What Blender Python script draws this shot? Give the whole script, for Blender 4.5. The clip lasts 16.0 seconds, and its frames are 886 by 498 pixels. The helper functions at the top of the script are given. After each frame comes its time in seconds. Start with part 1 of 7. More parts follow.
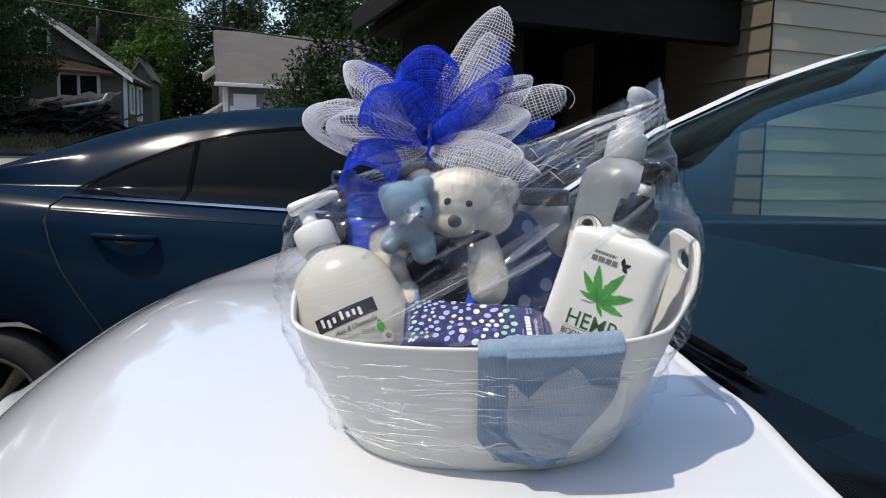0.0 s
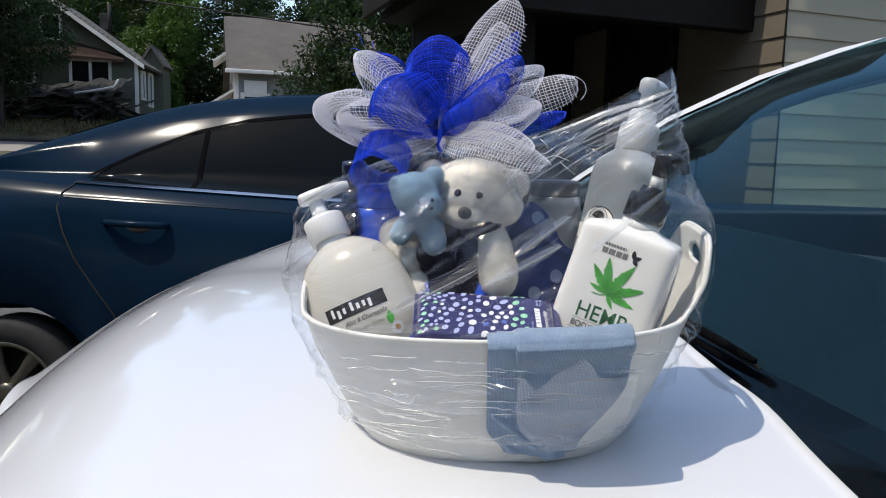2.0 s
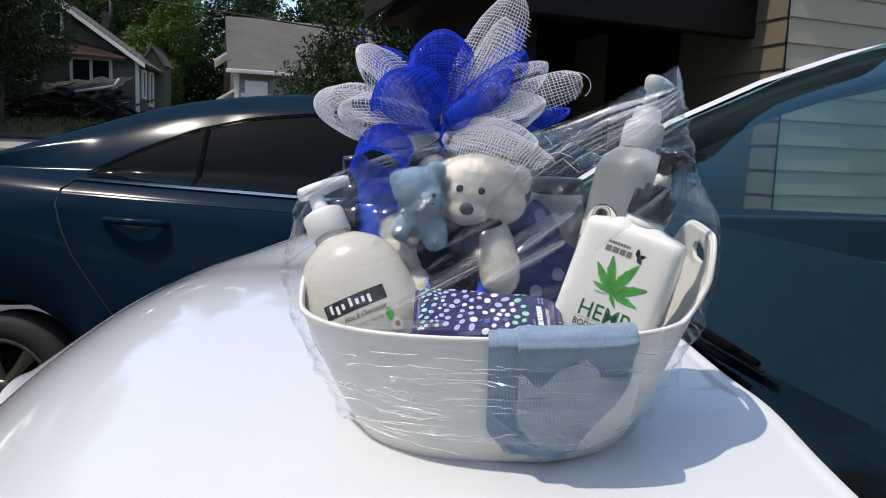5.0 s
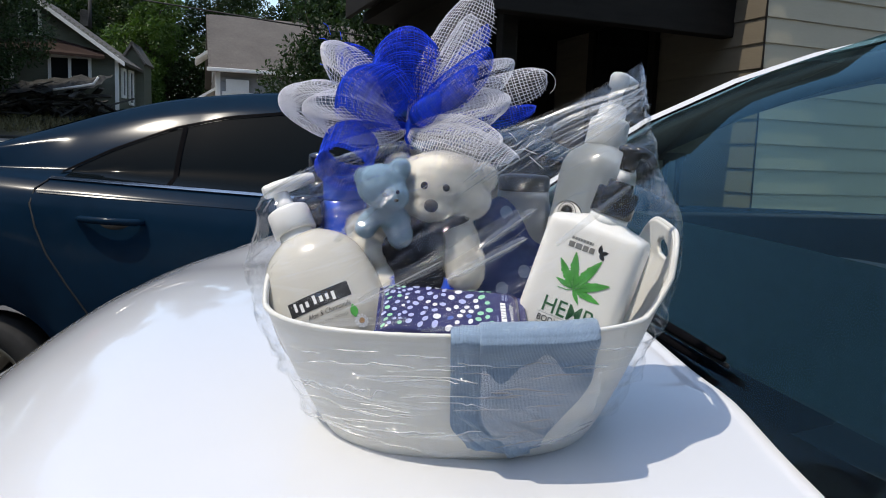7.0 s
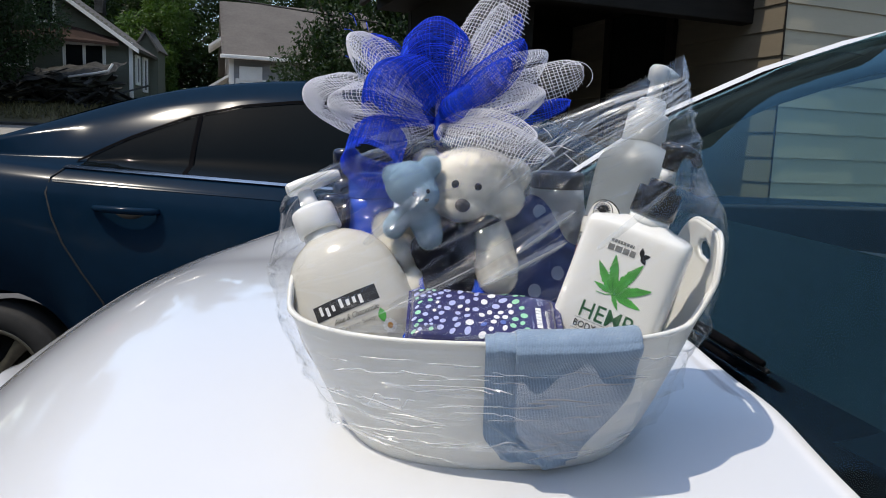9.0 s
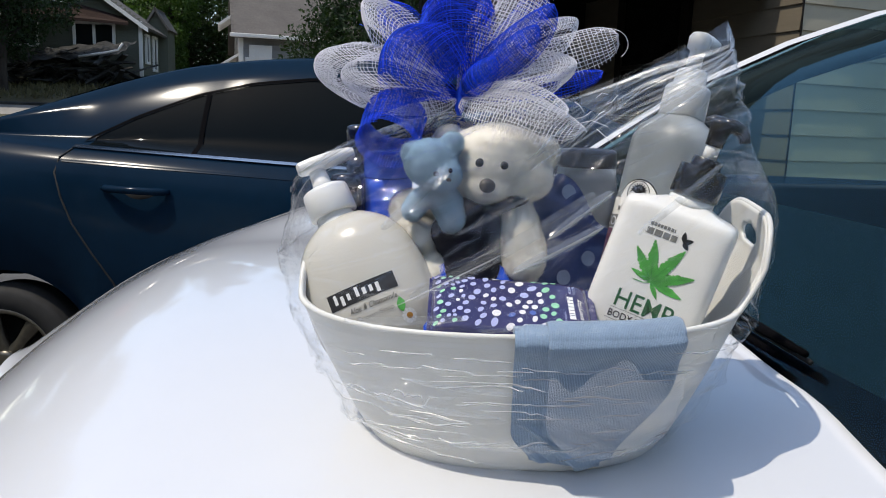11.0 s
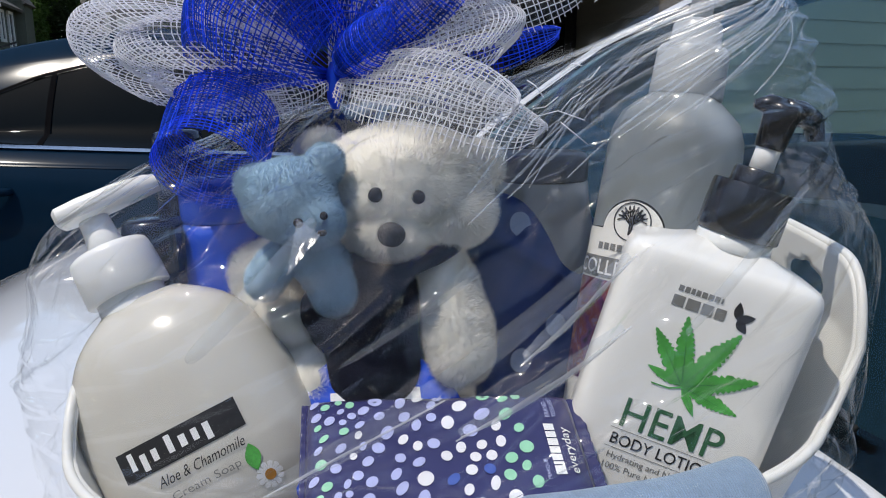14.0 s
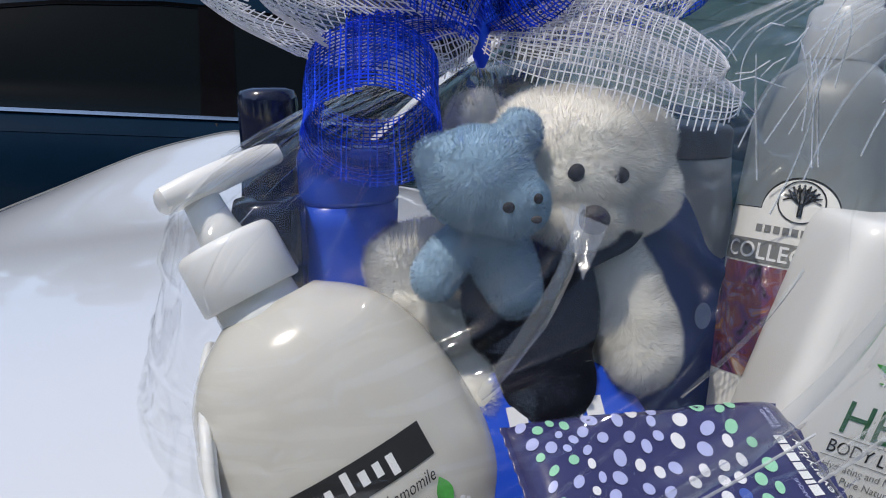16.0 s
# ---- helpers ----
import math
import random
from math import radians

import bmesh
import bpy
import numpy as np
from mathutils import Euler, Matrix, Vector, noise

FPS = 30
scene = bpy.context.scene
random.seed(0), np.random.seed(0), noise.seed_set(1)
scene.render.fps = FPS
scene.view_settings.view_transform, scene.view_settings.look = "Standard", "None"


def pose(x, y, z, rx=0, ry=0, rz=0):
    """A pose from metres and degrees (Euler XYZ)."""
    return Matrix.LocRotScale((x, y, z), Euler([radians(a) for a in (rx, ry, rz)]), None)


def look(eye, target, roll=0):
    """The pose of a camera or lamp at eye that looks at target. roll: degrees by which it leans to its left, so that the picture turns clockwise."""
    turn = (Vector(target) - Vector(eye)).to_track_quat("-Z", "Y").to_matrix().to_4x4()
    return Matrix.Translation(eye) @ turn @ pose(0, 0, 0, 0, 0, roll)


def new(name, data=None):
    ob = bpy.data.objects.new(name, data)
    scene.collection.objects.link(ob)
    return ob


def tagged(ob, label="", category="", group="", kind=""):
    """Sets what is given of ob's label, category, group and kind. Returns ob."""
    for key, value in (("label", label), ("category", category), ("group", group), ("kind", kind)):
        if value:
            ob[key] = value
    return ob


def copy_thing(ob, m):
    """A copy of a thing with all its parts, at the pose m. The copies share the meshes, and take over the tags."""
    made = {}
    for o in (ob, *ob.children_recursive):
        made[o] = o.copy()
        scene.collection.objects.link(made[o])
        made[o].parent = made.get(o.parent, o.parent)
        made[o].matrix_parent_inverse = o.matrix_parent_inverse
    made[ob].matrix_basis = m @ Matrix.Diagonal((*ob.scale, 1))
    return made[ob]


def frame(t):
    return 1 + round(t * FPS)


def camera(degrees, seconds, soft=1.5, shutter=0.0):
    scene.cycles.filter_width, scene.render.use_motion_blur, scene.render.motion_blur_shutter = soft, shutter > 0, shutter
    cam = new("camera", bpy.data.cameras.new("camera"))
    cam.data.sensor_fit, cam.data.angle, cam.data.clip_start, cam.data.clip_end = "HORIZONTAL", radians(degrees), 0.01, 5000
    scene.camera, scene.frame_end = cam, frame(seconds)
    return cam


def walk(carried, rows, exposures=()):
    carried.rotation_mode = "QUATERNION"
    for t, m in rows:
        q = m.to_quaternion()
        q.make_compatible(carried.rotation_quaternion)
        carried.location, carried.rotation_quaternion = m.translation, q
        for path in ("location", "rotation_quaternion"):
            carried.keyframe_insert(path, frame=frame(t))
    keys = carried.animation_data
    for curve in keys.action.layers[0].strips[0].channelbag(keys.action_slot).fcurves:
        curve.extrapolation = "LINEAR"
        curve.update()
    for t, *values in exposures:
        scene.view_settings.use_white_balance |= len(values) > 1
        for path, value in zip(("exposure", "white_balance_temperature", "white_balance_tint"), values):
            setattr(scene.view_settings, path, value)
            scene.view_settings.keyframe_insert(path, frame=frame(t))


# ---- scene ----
cam = camera(61.6, 16.0, 1.0)
PATH = [
    (0, (0.02, 0.05, 1.15), (-0.0114, 2.0388, 0.9409), 1.2),
    (0.5, (0.0181, 0.0471, 1.1487), (-0.0123, 2.0357, 0.9377), 1.5),
    (1, (0.0191, 0.0492, 1.1469), (-0.0172, 2.0375, 0.9334), 1.71),
    (1.5, (0.02, 0.0501, 1.149), (-0.0314, 2.0385, 0.9403), 1.55),
    (2, (0.0199, 0.0507, 1.1531), (-0.0374, 2.035, 0.9095), 1.37),
    (2.5, (0.018, 0.058, 1.1506), (-0.0312, 2.0421, 0.9044), 1.75),
    (3, (0.014, 0.058, 1.1495), (-0.0406, 2.0394, 0.8829), 1.97),
    (3.5, (0.017, 0.057, 1.1495), (-0.0027, 2.0436, 0.9184), 2.58),
    (4, (0.016, 0.0611, 1.1488), (-0.0192, 2.0457, 0.9032), 2.22),
    (6.5, (0.0221, 0.0513, 1.1462), (-0.042, 2.0383, 0.9278), 2.18),
    (7, (0.0321, 0.0584, 1.1461), (0.0226, 2.0443, 0.9092), 2.05),
    (7.5, (0.0638, 0.0832, 1.1521), (-0.0064, 2.0583, 0.8452), 4.32),
    (8, (0.0509, 0.0925, 1.1485), (-0.0557, 2.0628, 0.822), 3.81),
    (8.5, (0.0268, 0.0809, 1.1528), (-0.0395, 2.0608, 0.8777), 2.6),
    (9, (0.0178, 0.0829, 1.1527), (-0.0236, 2.064, 0.8814), 2.14),
    (9.2, (0.0158, 0.087, 1.1509), (-0.015, 2.066, 0.8636), 2.51),
    (11.3, (0.0047, 0.1312, 1.1502), (-0.0644, 2.1003, 0.807), 1.92),
    (11.5, (-0.0024, 0.1401, 1.1508), (-0.0489, 2.1071, 0.7919), 2.47),
    (12, (0.0131, 0.1843, 1.163), (0.0805, 2.1454, 0.776), 2.19),
    (12.5, (0.0249, 0.2416, 1.1631), (0.1527, 2.1976, 0.7656), 1.04),
    (13, (0.0229, 0.28, 1.1602), (0.215, 2.2218, 0.7214), 0.88),
    (13.5, (0.0245, 0.3105, 1.1678), (0.2387, 2.2498, 0.7284), -0.48),
    (14, (0.0105, 0.3347, 1.1643), (0.2108, 2.2819, 0.7542), -0.55),
    (14.5, (-0.0223, 0.3736, 1.1535), (0.3499, 2.2824, 0.6866), 0.7),
    (15, (-0.0593, 0.3835, 1.1521), (0.409, 2.2732, 0.6943), 1.43),
    (15.5, (-0.0746, 0.3887, 1.1611), (0.4374, 2.2698, 0.715), 1.41),
    (16, (-0.0876, 0.4007, 1.1607), (0.4209, 2.2707, 0.6663), 1.21),
]
walk(cam, [(t, look(eye, target, roll)) for t, eye, target, roll in PATH],
     exposures=[(0, 0.38, 7180, 10), (9.2, 0.36, 7180, 10), (12, 0.28, 7120, 10), (14.5, 0.14, 6900, 10), (15.5, 0.10, 6900, 10), (16, 0.03, 6850, 10)])

# ---- world and sun ----
SUN_DIR = Vector((0.385, 0.215, -0.90)).normalized()
world = bpy.data.worlds.new("world")
scene.world = world
world.use_nodes = True
wn = world.node_tree
sky = wn.nodes.new("ShaderNodeTexSky")
sky.sky_type = "NISHITA"
sky.sun_disc = False
sky.sun_elevation = math.asin(-SUN_DIR.z)
sky.sun_rotation = math.atan2(-SUN_DIR.x, -SUN_DIR.y)
sky.ozone_density = 1.0
sky.dust_density = 0.7
wn.links.new(sky.outputs["Color"], wn.nodes["Background"].inputs["Color"])
wn.nodes["Background"].inputs["Strength"].default_value = 0.20
sun = new("sun", bpy.data.lights.new("sun", "SUN"))
sun.data.energy = 2.45
sun.data.angle = radians(0.55)
sun.data.color = (1.0, 0.965, 0.91)
sun.matrix_world = look((0, 0, 12), Vector((0, 0, 12)) + SUN_DIR)


# ---- materials ----
def material(name, color, rough=0.5, metal=0.0, coat=0.0, trans=0.0, ior=1.45, sss=0.0, sheen=0.0, spec=0.5,
             var=0.0, scale=20.0, bump=0.0, bscale=200.0, dist=0.001, rand=0.0, stretch=(1, 1, 1), space="Object"):
    """A Principled material with two scales of variation and a fine relief, in metres."""
    m = bpy.data.materials.new(name)
    m.use_nodes = True
    nt = m.node_tree
    b = nt.nodes["Principled BSDF"]
    b.inputs["Base Color"].default_value = (*color, 1)
    b.inputs["Roughness"].default_value = rough
    b.inputs["Metallic"].default_value = metal
    b.inputs["Coat Weight"].default_value = coat
    b.inputs["Coat Roughness"].default_value = 0.03
    b.inputs["Transmission Weight"].default_value = trans
    b.inputs["IOR"].default_value = ior
    b.inputs["Sheen Weight"].default_value = sheen
    b.inputs["Specular IOR Level"].default_value = spec
    if sss:
        b.inputs["Subsurface Weight"].default_value = sss
        b.inputs["Subsurface Radius"].default_value = (0.02, 0.018, 0.014)
        b.inputs["Subsurface Scale"].default_value = 0.3
    co = nt.nodes.new("ShaderNodeTexCoord")
    mp = nt.nodes.new("ShaderNodeMapping")
    mp.inputs["Scale"].default_value = stretch
    nt.links.new(co.outputs[space], mp.inputs["Vector"])
    if var or rand:
        n1 = nt.nodes.new("ShaderNodeTexNoise")
        n1.inputs["Scale"].default_value = scale
        n1.inputs["Detail"].default_value = 6
        n2 = nt.nodes.new("ShaderNodeTexNoise")
        n2.inputs["Scale"].default_value = scale * 9
        n2.inputs["Detail"].default_value = 3
        nt.links.new(mp.outputs["Vector"], n1.inputs["Vector"])
        nt.links.new(mp.outputs["Vector"], n2.inputs["Vector"])
        add = nt.nodes.new("ShaderNodeMath")
        add.operation = "MULTIPLY_ADD"
        add.inputs[1].default_value = 0.5
        nt.links.new(n2.outputs["Fac"], add.inputs[0])
        nt.links.new(n1.outputs["Fac"], add.inputs[2])
        last = add.outputs[0]
        if rand:
            oi = nt.nodes.new("ShaderNodeObjectInfo")
            ra = nt.nodes.new("ShaderNodeMath")
            ra.operation = "MULTIPLY_ADD"
            ra.inputs[1].default_value = rand
            nt.links.new(oi.outputs["Random"], ra.inputs[0])
            nt.links.new(last, ra.inputs[2])
            last = ra.outputs[0]
        mr = nt.nodes.new("ShaderNodeMapRange")
        mr.inputs["From Min"].default_value = 0.45
        mr.inputs["From Max"].default_value = 1.05 + rand
        mr.inputs["To Min"].default_value = 1 - var
        mr.inputs["To Max"].default_value = 1 + var
        nt.links.new(last, mr.inputs["Value"])
        mx = nt.nodes.new("ShaderNodeVectorMath")
        mx.operation = "SCALE"
        mx.inputs[0].default_value = color
        nt.links.new(mr.outputs["Result"], mx.inputs["Scale"])
        nt.links.new(mx.outputs["Vector"], b.inputs["Base Color"])
    if bump:
        nb = nt.nodes.new("ShaderNodeTexNoise")
        nb.inputs["Scale"].default_value = bscale
        nb.inputs["Detail"].default_value = 4
        nt.links.new(mp.outputs["Vector"], nb.inputs["Vector"])
        bp = nt.nodes.new("ShaderNodeBump")
        bp.inputs["Strength"].default_value = bump
        bp.inputs["Distance"].default_value = dist
        nt.links.new(nb.outputs["Fac"], bp.inputs["Height"])
        nt.links.new(bp.outputs["Normal"], b.inputs["Normal"])
    return m


def leaf_material(name, color):
    m = material(name, color, rough=0.55, var=0.45, scale=0.9, spec=0.35)
    nt = m.node_tree
    b = nt.nodes["Principled BSDF"]
    tr = nt.nodes.new("ShaderNodeBsdfTranslucent")
    tr.inputs["Color"].default_value = (color[0] * 1.5, color[1] * 1.7, color[2] * 0.7, 1)
    mix = nt.nodes.new("ShaderNodeMixShader")
    mix.inputs[0].default_value = 0.3
    nt.links.new(b.outputs[0], mix.inputs[1])
    nt.links.new(tr.outputs[0], mix.inputs[2])
    nt.links.new(mix.outputs[0], nt.nodes["Material Output"].inputs["Surface"])
    return m


def film_material(name, tint, gloss=1.0, rough=0.04, bump=0.6, bscale=30.0, dist=0.004, haze=0.02, streak=False, shine=(1, 1, 1)):
    """Thin clear film or pane: lets light straight through, with a Fresnel gloss."""
    m = bpy.data.materials.new(name)
    m.use_nodes = True
    nt = m.node_tree
    nt.nodes.remove(nt.nodes["Principled BSDF"])
    tr = nt.nodes.new("ShaderNodeBsdfTransparent")
    tr.inputs["Color"].default_value = (*tint, 1)
    gl = nt.nodes.new("ShaderNodeBsdfGlossy")
    gl.inputs["Roughness"].default_value = rough
    gl.inputs["Color"].default_value = (*shine, 1)
    fr = nt.nodes.new("ShaderNodeLayerWeight")
    fr.inputs["Blend"].default_value = 0.5
    po = nt.nodes.new("ShaderNodeMath")
    po.operation = "POWER"
    po.inputs[1].default_value = 5.0
    nt.links.new(fr.outputs["Facing"], po.inputs[0])
    mul = nt.nodes.new("ShaderNodeMath")
    mul.operation = "MULTIPLY_ADD"
    mul.use_clamp = True
    mul.inputs[1].default_value = 0.85 * min(1.0, gloss)
    mul.inputs[2].default_value = 0.055 * gloss
    mix = nt.nodes.new("ShaderNodeMixShader")
    nt.links.new(po.outputs[0], mul.inputs[0])
    nt.links.new(mul.outputs[0], mix.inputs[0])
    nt.links.new(tr.outputs[0], mix.inputs[1])
    nt.links.new(gl.outputs[0], mix.inputs[2])
    last = mix.outputs[0]
    if haze:
        di = nt.nodes.new("ShaderNodeBsdfDiffuse")
        di.inputs["Color"].default_value = (0.9, 0.92, 0.95, 1)
        mh = nt.nodes.new("ShaderNodeMixShader")
        mh.inputs[0].default_value = haze
        nt.links.new(last, mh.inputs[1])
        nt.links.new(di.outputs[0], mh.inputs[2])
        last = mh.outputs[0]
    if bump:
        co = nt.nodes.new("ShaderNodeTexCoord")
        nb = nt.nodes.new("ShaderNodeTexNoise")
        nb.inputs["Scale"].default_value = bscale
        nb.inputs["Detail"].default_value = 5
        nb.inputs["Distortion"].default_value = 1.5
        bp = nt.nodes.new("ShaderNodeBump")
        bp.inputs["Strength"].default_value = bump
        bp.inputs["Distance"].default_value = dist
        if streak:
            # crinkles drawn out along the pull of the wrap
            mp = nt.nodes.new("ShaderNodeMapping")
            mp.inputs["Rotation"].default_value = (0, radians(26), 0)
            mp.inputs["Scale"].default_value = (0.07, 0.4, 1.3)
            nb.inputs["Distortion"].default_value = 0.25
            nt.links.new(co.outputs["Object"], mp.inputs["Vector"])
            nt.links.new(mp.outputs["Vector"], nb.inputs["Vector"])
        else:
            nt.links.new(co.outputs["Object"], nb.inputs["Vector"])
        nt.links.new(nb.outputs["Fac"], bp.inputs["Height"])
        nt.links.new(bp.outputs["Normal"], gl.inputs["Normal"])
        nt.links.new(bp.outputs["Normal"], fr.inputs["Normal"])
    nt.links.new(last, nt.nodes["Material Output"].inputs["Surface"])
    return m


M = {}
M["white_paint"] = material("white_paint", (0.64, 0.65, 0.67), rough=0.28, coat=1.0, var=0.012, scale=3, bump=0.02, bscale=900, dist=0.0003)
M["navy_paint"] = material("navy_paint", (0.004, 0.016, 0.034), rough=0.6, metal=0.0, spec=0.0, coat=0.13, var=0.15, scale=2, bump=0.015, bscale=700, dist=0.0003)
M["navy_paint"].node_tree.nodes["Principled BSDF"].inputs["Coat Roughness"].default_value = 0.13
M["black_plastic"] = material("black_plastic", (0.004, 0.004, 0.005), spec=0.02, rough=0.75, var=0.25, scale=30, bump=0.1, bscale=500)
M["rubber"] = material("rubber", (0.018, 0.018, 0.018), rough=0.8, var=0.25, scale=25, bump=0.2, bscale=200)
M["chrome"] = material("chrome", (0.75, 0.76, 0.78), rough=0.12, metal=1.0, var=0.04, scale=20)
M["alloy"] = material("alloy", (0.13, 0.12, 0.10), rough=0.35, metal=0.85, var=0.2, scale=30)
M["dark_glass"] = material("dark_glass", (0.003, 0.005, 0.006), rough=0.03, spec=0.08, var=0.1, scale=3)
M["windshield"] = film_material("windshield", (0.60, 0.82, 0.85), gloss=0.65, rough=0.01, bump=0.0, haze=0.002, shine=(0.30, 0.60, 0.72))
M["side_glass"] = film_material("side_glass", (0.88, 0.95, 0.90), gloss=0.7, rough=0.01, bump=0.0, haze=0.0)
M["seam"] = material("seam", (0.16, 0.165, 0.17), rough=0.5, var=0.2, scale=30)
M["frit"] = material("frit", (0.006, 0.014, 0.018), rough=0.7, spec=0.0, var=0.2, scale=10)
M["interior"] = material("interior", (0.012, 0.016, 0.019), rough=0.75, var=0.3, scale=12, bump=0.2, bscale=400)
M["asphalt"] = material("asphalt", (0.085, 0.083, 0.08), rough=0.9, var=0.3, scale=1.5, bump=0.5, bscale=60, dist=0.006)
M["road"] = material("road", (0.26, 0.24, 0.21), rough=0.9, var=0.2, scale=0.6, bump=0.4, bscale=30, dist=0.01)
M["grass"] = material("grass", (0.070, 0.062, 0.032), rough=0.9, var=0.5, scale=0.7, bump=0.6, bscale=9, dist=0.05)
M["blade"] = material("blade", (0.10, 0.088, 0.038), rough=0.8, var=0.5, scale=1.3)
M["siding"] = material("siding", (0.41, 0.365, 0.27), rough=0.55, var=0.07, scale=2.5, bump=0.12, bscale=90, rand=0.25, stretch=(1, 1, 5))
# the cream siding again, darkened: the porch's shade is put into its colour
M["shaded_siding"] = material("shaded_siding", (0.155, 0.13, 0.093), rough=0.7, var=0.15, scale=2.5, bump=0.12, bscale=90, rand=0.25, stretch=(1, 1, 5))
M["trim"] = material("trim", (0.62, 0.61, 0.56), rough=0.55, var=0.08, scale=5, bump=0.1, bscale=60)
# near black, which puts the porch's deep shade into the boards
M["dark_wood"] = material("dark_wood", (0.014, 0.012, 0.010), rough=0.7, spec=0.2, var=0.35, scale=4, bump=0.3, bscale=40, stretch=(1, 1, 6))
M["green_siding"] = material("green_siding", (0.105, 0.112, 0.085), rough=0.7, var=0.12, scale=1.2, rand=0.15, stretch=(1, 1, 4))
M["gray_siding"] = material("gray_siding", (0.27, 0.27, 0.275), rough=0.6, var=0.08, scale=1.2, rand=0.12, stretch=(1, 1, 4))
M["shingle"] = material("shingle", (0.105, 0.094, 0.085), rough=0.95, var=0.4, scale=1.2, rand=0.5, bump=0.4, bscale=40, dist=0.01)
M["shingle_dark"] = material("shingle_dark", (0.085, 0.082, 0.078), rough=0.95, var=0.35, scale=1.0, rand=0.4, bump=0.4, bscale=40, dist=0.01)
M["brick_red"] = material("brick_red", (0.032, 0.016, 0.012), rough=0.9, var=0.35, scale=3, bump=0.5, bscale=25, dist=0.01)
M["window_dark"] = material("window_dark", (0.012, 0.014, 0.015), rough=0.06, var=0.2, scale=1)
M["white_trim"] = material("white_trim", (0.72, 0.71, 0.68), rough=0.6, var=0.08, scale=3)
M["bark"] = material("bark", (0.045, 0.036, 0.028), rough=0.95, var=0.4, scale=3, bump=0.8, bscale=14, dist=0.03, stretch=(1, 1, 0.3))
M["leaf_dark"] = leaf_material("leaf_dark", (0.022, 0.042, 0.016))
M["leaf_mid"] = leaf_material("leaf_mid", (0.028, 0.054, 0.017))
M["leaf_bright"] = leaf_material("leaf_bright", (0.05, 0.095, 0.02))
M["debris"] = material("debris", (0.034, 0.034, 0.032), rough=0.95, var=0.6, scale=2.0, bump=0.7, bscale=10, dist=0.04)
M["wire"] = material("wire", (0.012, 0.012, 0.012), rough=0.7, var=0.2, scale=5)


# ---- mesh helpers ----
def mesh_of(name, verts, faces, mat, smooth=True):
    me = bpy.data.meshes.new(name)
    me.from_pydata([tuple(v) for v in verts], [], [tuple(f) for f in faces])
    for mm in (mat if isinstance(mat, (list, tuple)) else [mat]):
        me.materials.append(mm)
    if smooth:
        me.polygons.foreach_set("use_smooth", [True] * len(me.polygons))
    me.update()
    return me


def put(name, me, parent=None, label="", m=None):
    ob = new(name, me)
    if parent is not None:
        ob.parent = parent
    if m is not None:
        ob.matrix_basis = m
    return tagged(ob, label)


def part(name, bm, mat, parent=None, label="", m=None, smooth=True):
    """Link a bmesh as one mesh object, under a thing or a part."""
    me = bpy.data.meshes.new(name)
    bm.to_mesh(me)
    bm.free()
    for mm in (mat if isinstance(mat, (list, tuple)) else [mat]):
        me.materials.append(mm)
    if smooth:
        me.polygons.foreach_set("use_smooth", [True] * len(me.polygons))
        me.set_sharp_from_angle(angle=radians(38))
    return put(name, me, parent, label, m)


def thing(name, m, label, category, group="", kind=""):
    ob = new(name)
    ob.matrix_basis = m
    ob.empty_display_size = 0.05
    return tagged(ob, label, category, group, kind)


def box_bm(sx, sy, sz, bevel=0.0, seg=2, at=(0, 0, 0)):
    bm = bmesh.new()
    bmesh.ops.create_cube(bm, size=1.0, matrix=Matrix.Translation(at) @ Matrix.Diagonal((sx, sy, sz, 1)))
    if bevel:
        bmesh.ops.bevel(bm, geom=list(bm.edges), offset=bevel, segments=seg, profile=0.5, affect="EDGES", clamp_overlap=True)
    return bm


def grid_faces(nu, nv, wrap=False, base=0, flip=False):
    """Faces of a grid whose vertex (i, j) has index i * nv + j."""
    out = []
    for i in range(nu if wrap else nu - 1):
        for j in range(nv - 1):
            a, b = i * nv + j, ((i + 1) % nu) * nv + j
            f = (base + a, base + b, base + b + 1, base + a + 1)
            out.append(f[::-1] if flip else f)
    return out


def lathe(profile, n=40, sx=1.0, sy=1.0, power=2.0):
    """A turned body from (radius, height) rows; power above 2 squares its plan."""
    verts, faces = [], []
    for r, z in profile:
        for i in range(n):
            a = 2 * math.pi * i / n
            c, s = math.cos(a), math.sin(a)
            k = (abs(c) ** power + abs(s) ** power) ** (-1 / power)
            verts.append((r * sx * k * c, r * sy * k * s, z))
    for j in range(len(profile) - 1):
        for i in range(n):
            faces.append((j * n + i, j * n + (i + 1) % n, (j + 1) * n + (i + 1) % n, (j + 1) * n + i))
    faces.append(tuple(range(n))[::-1])
    faces.append(tuple(range((len(profile) - 1) * n, len(profile) * n)))
    return verts, faces


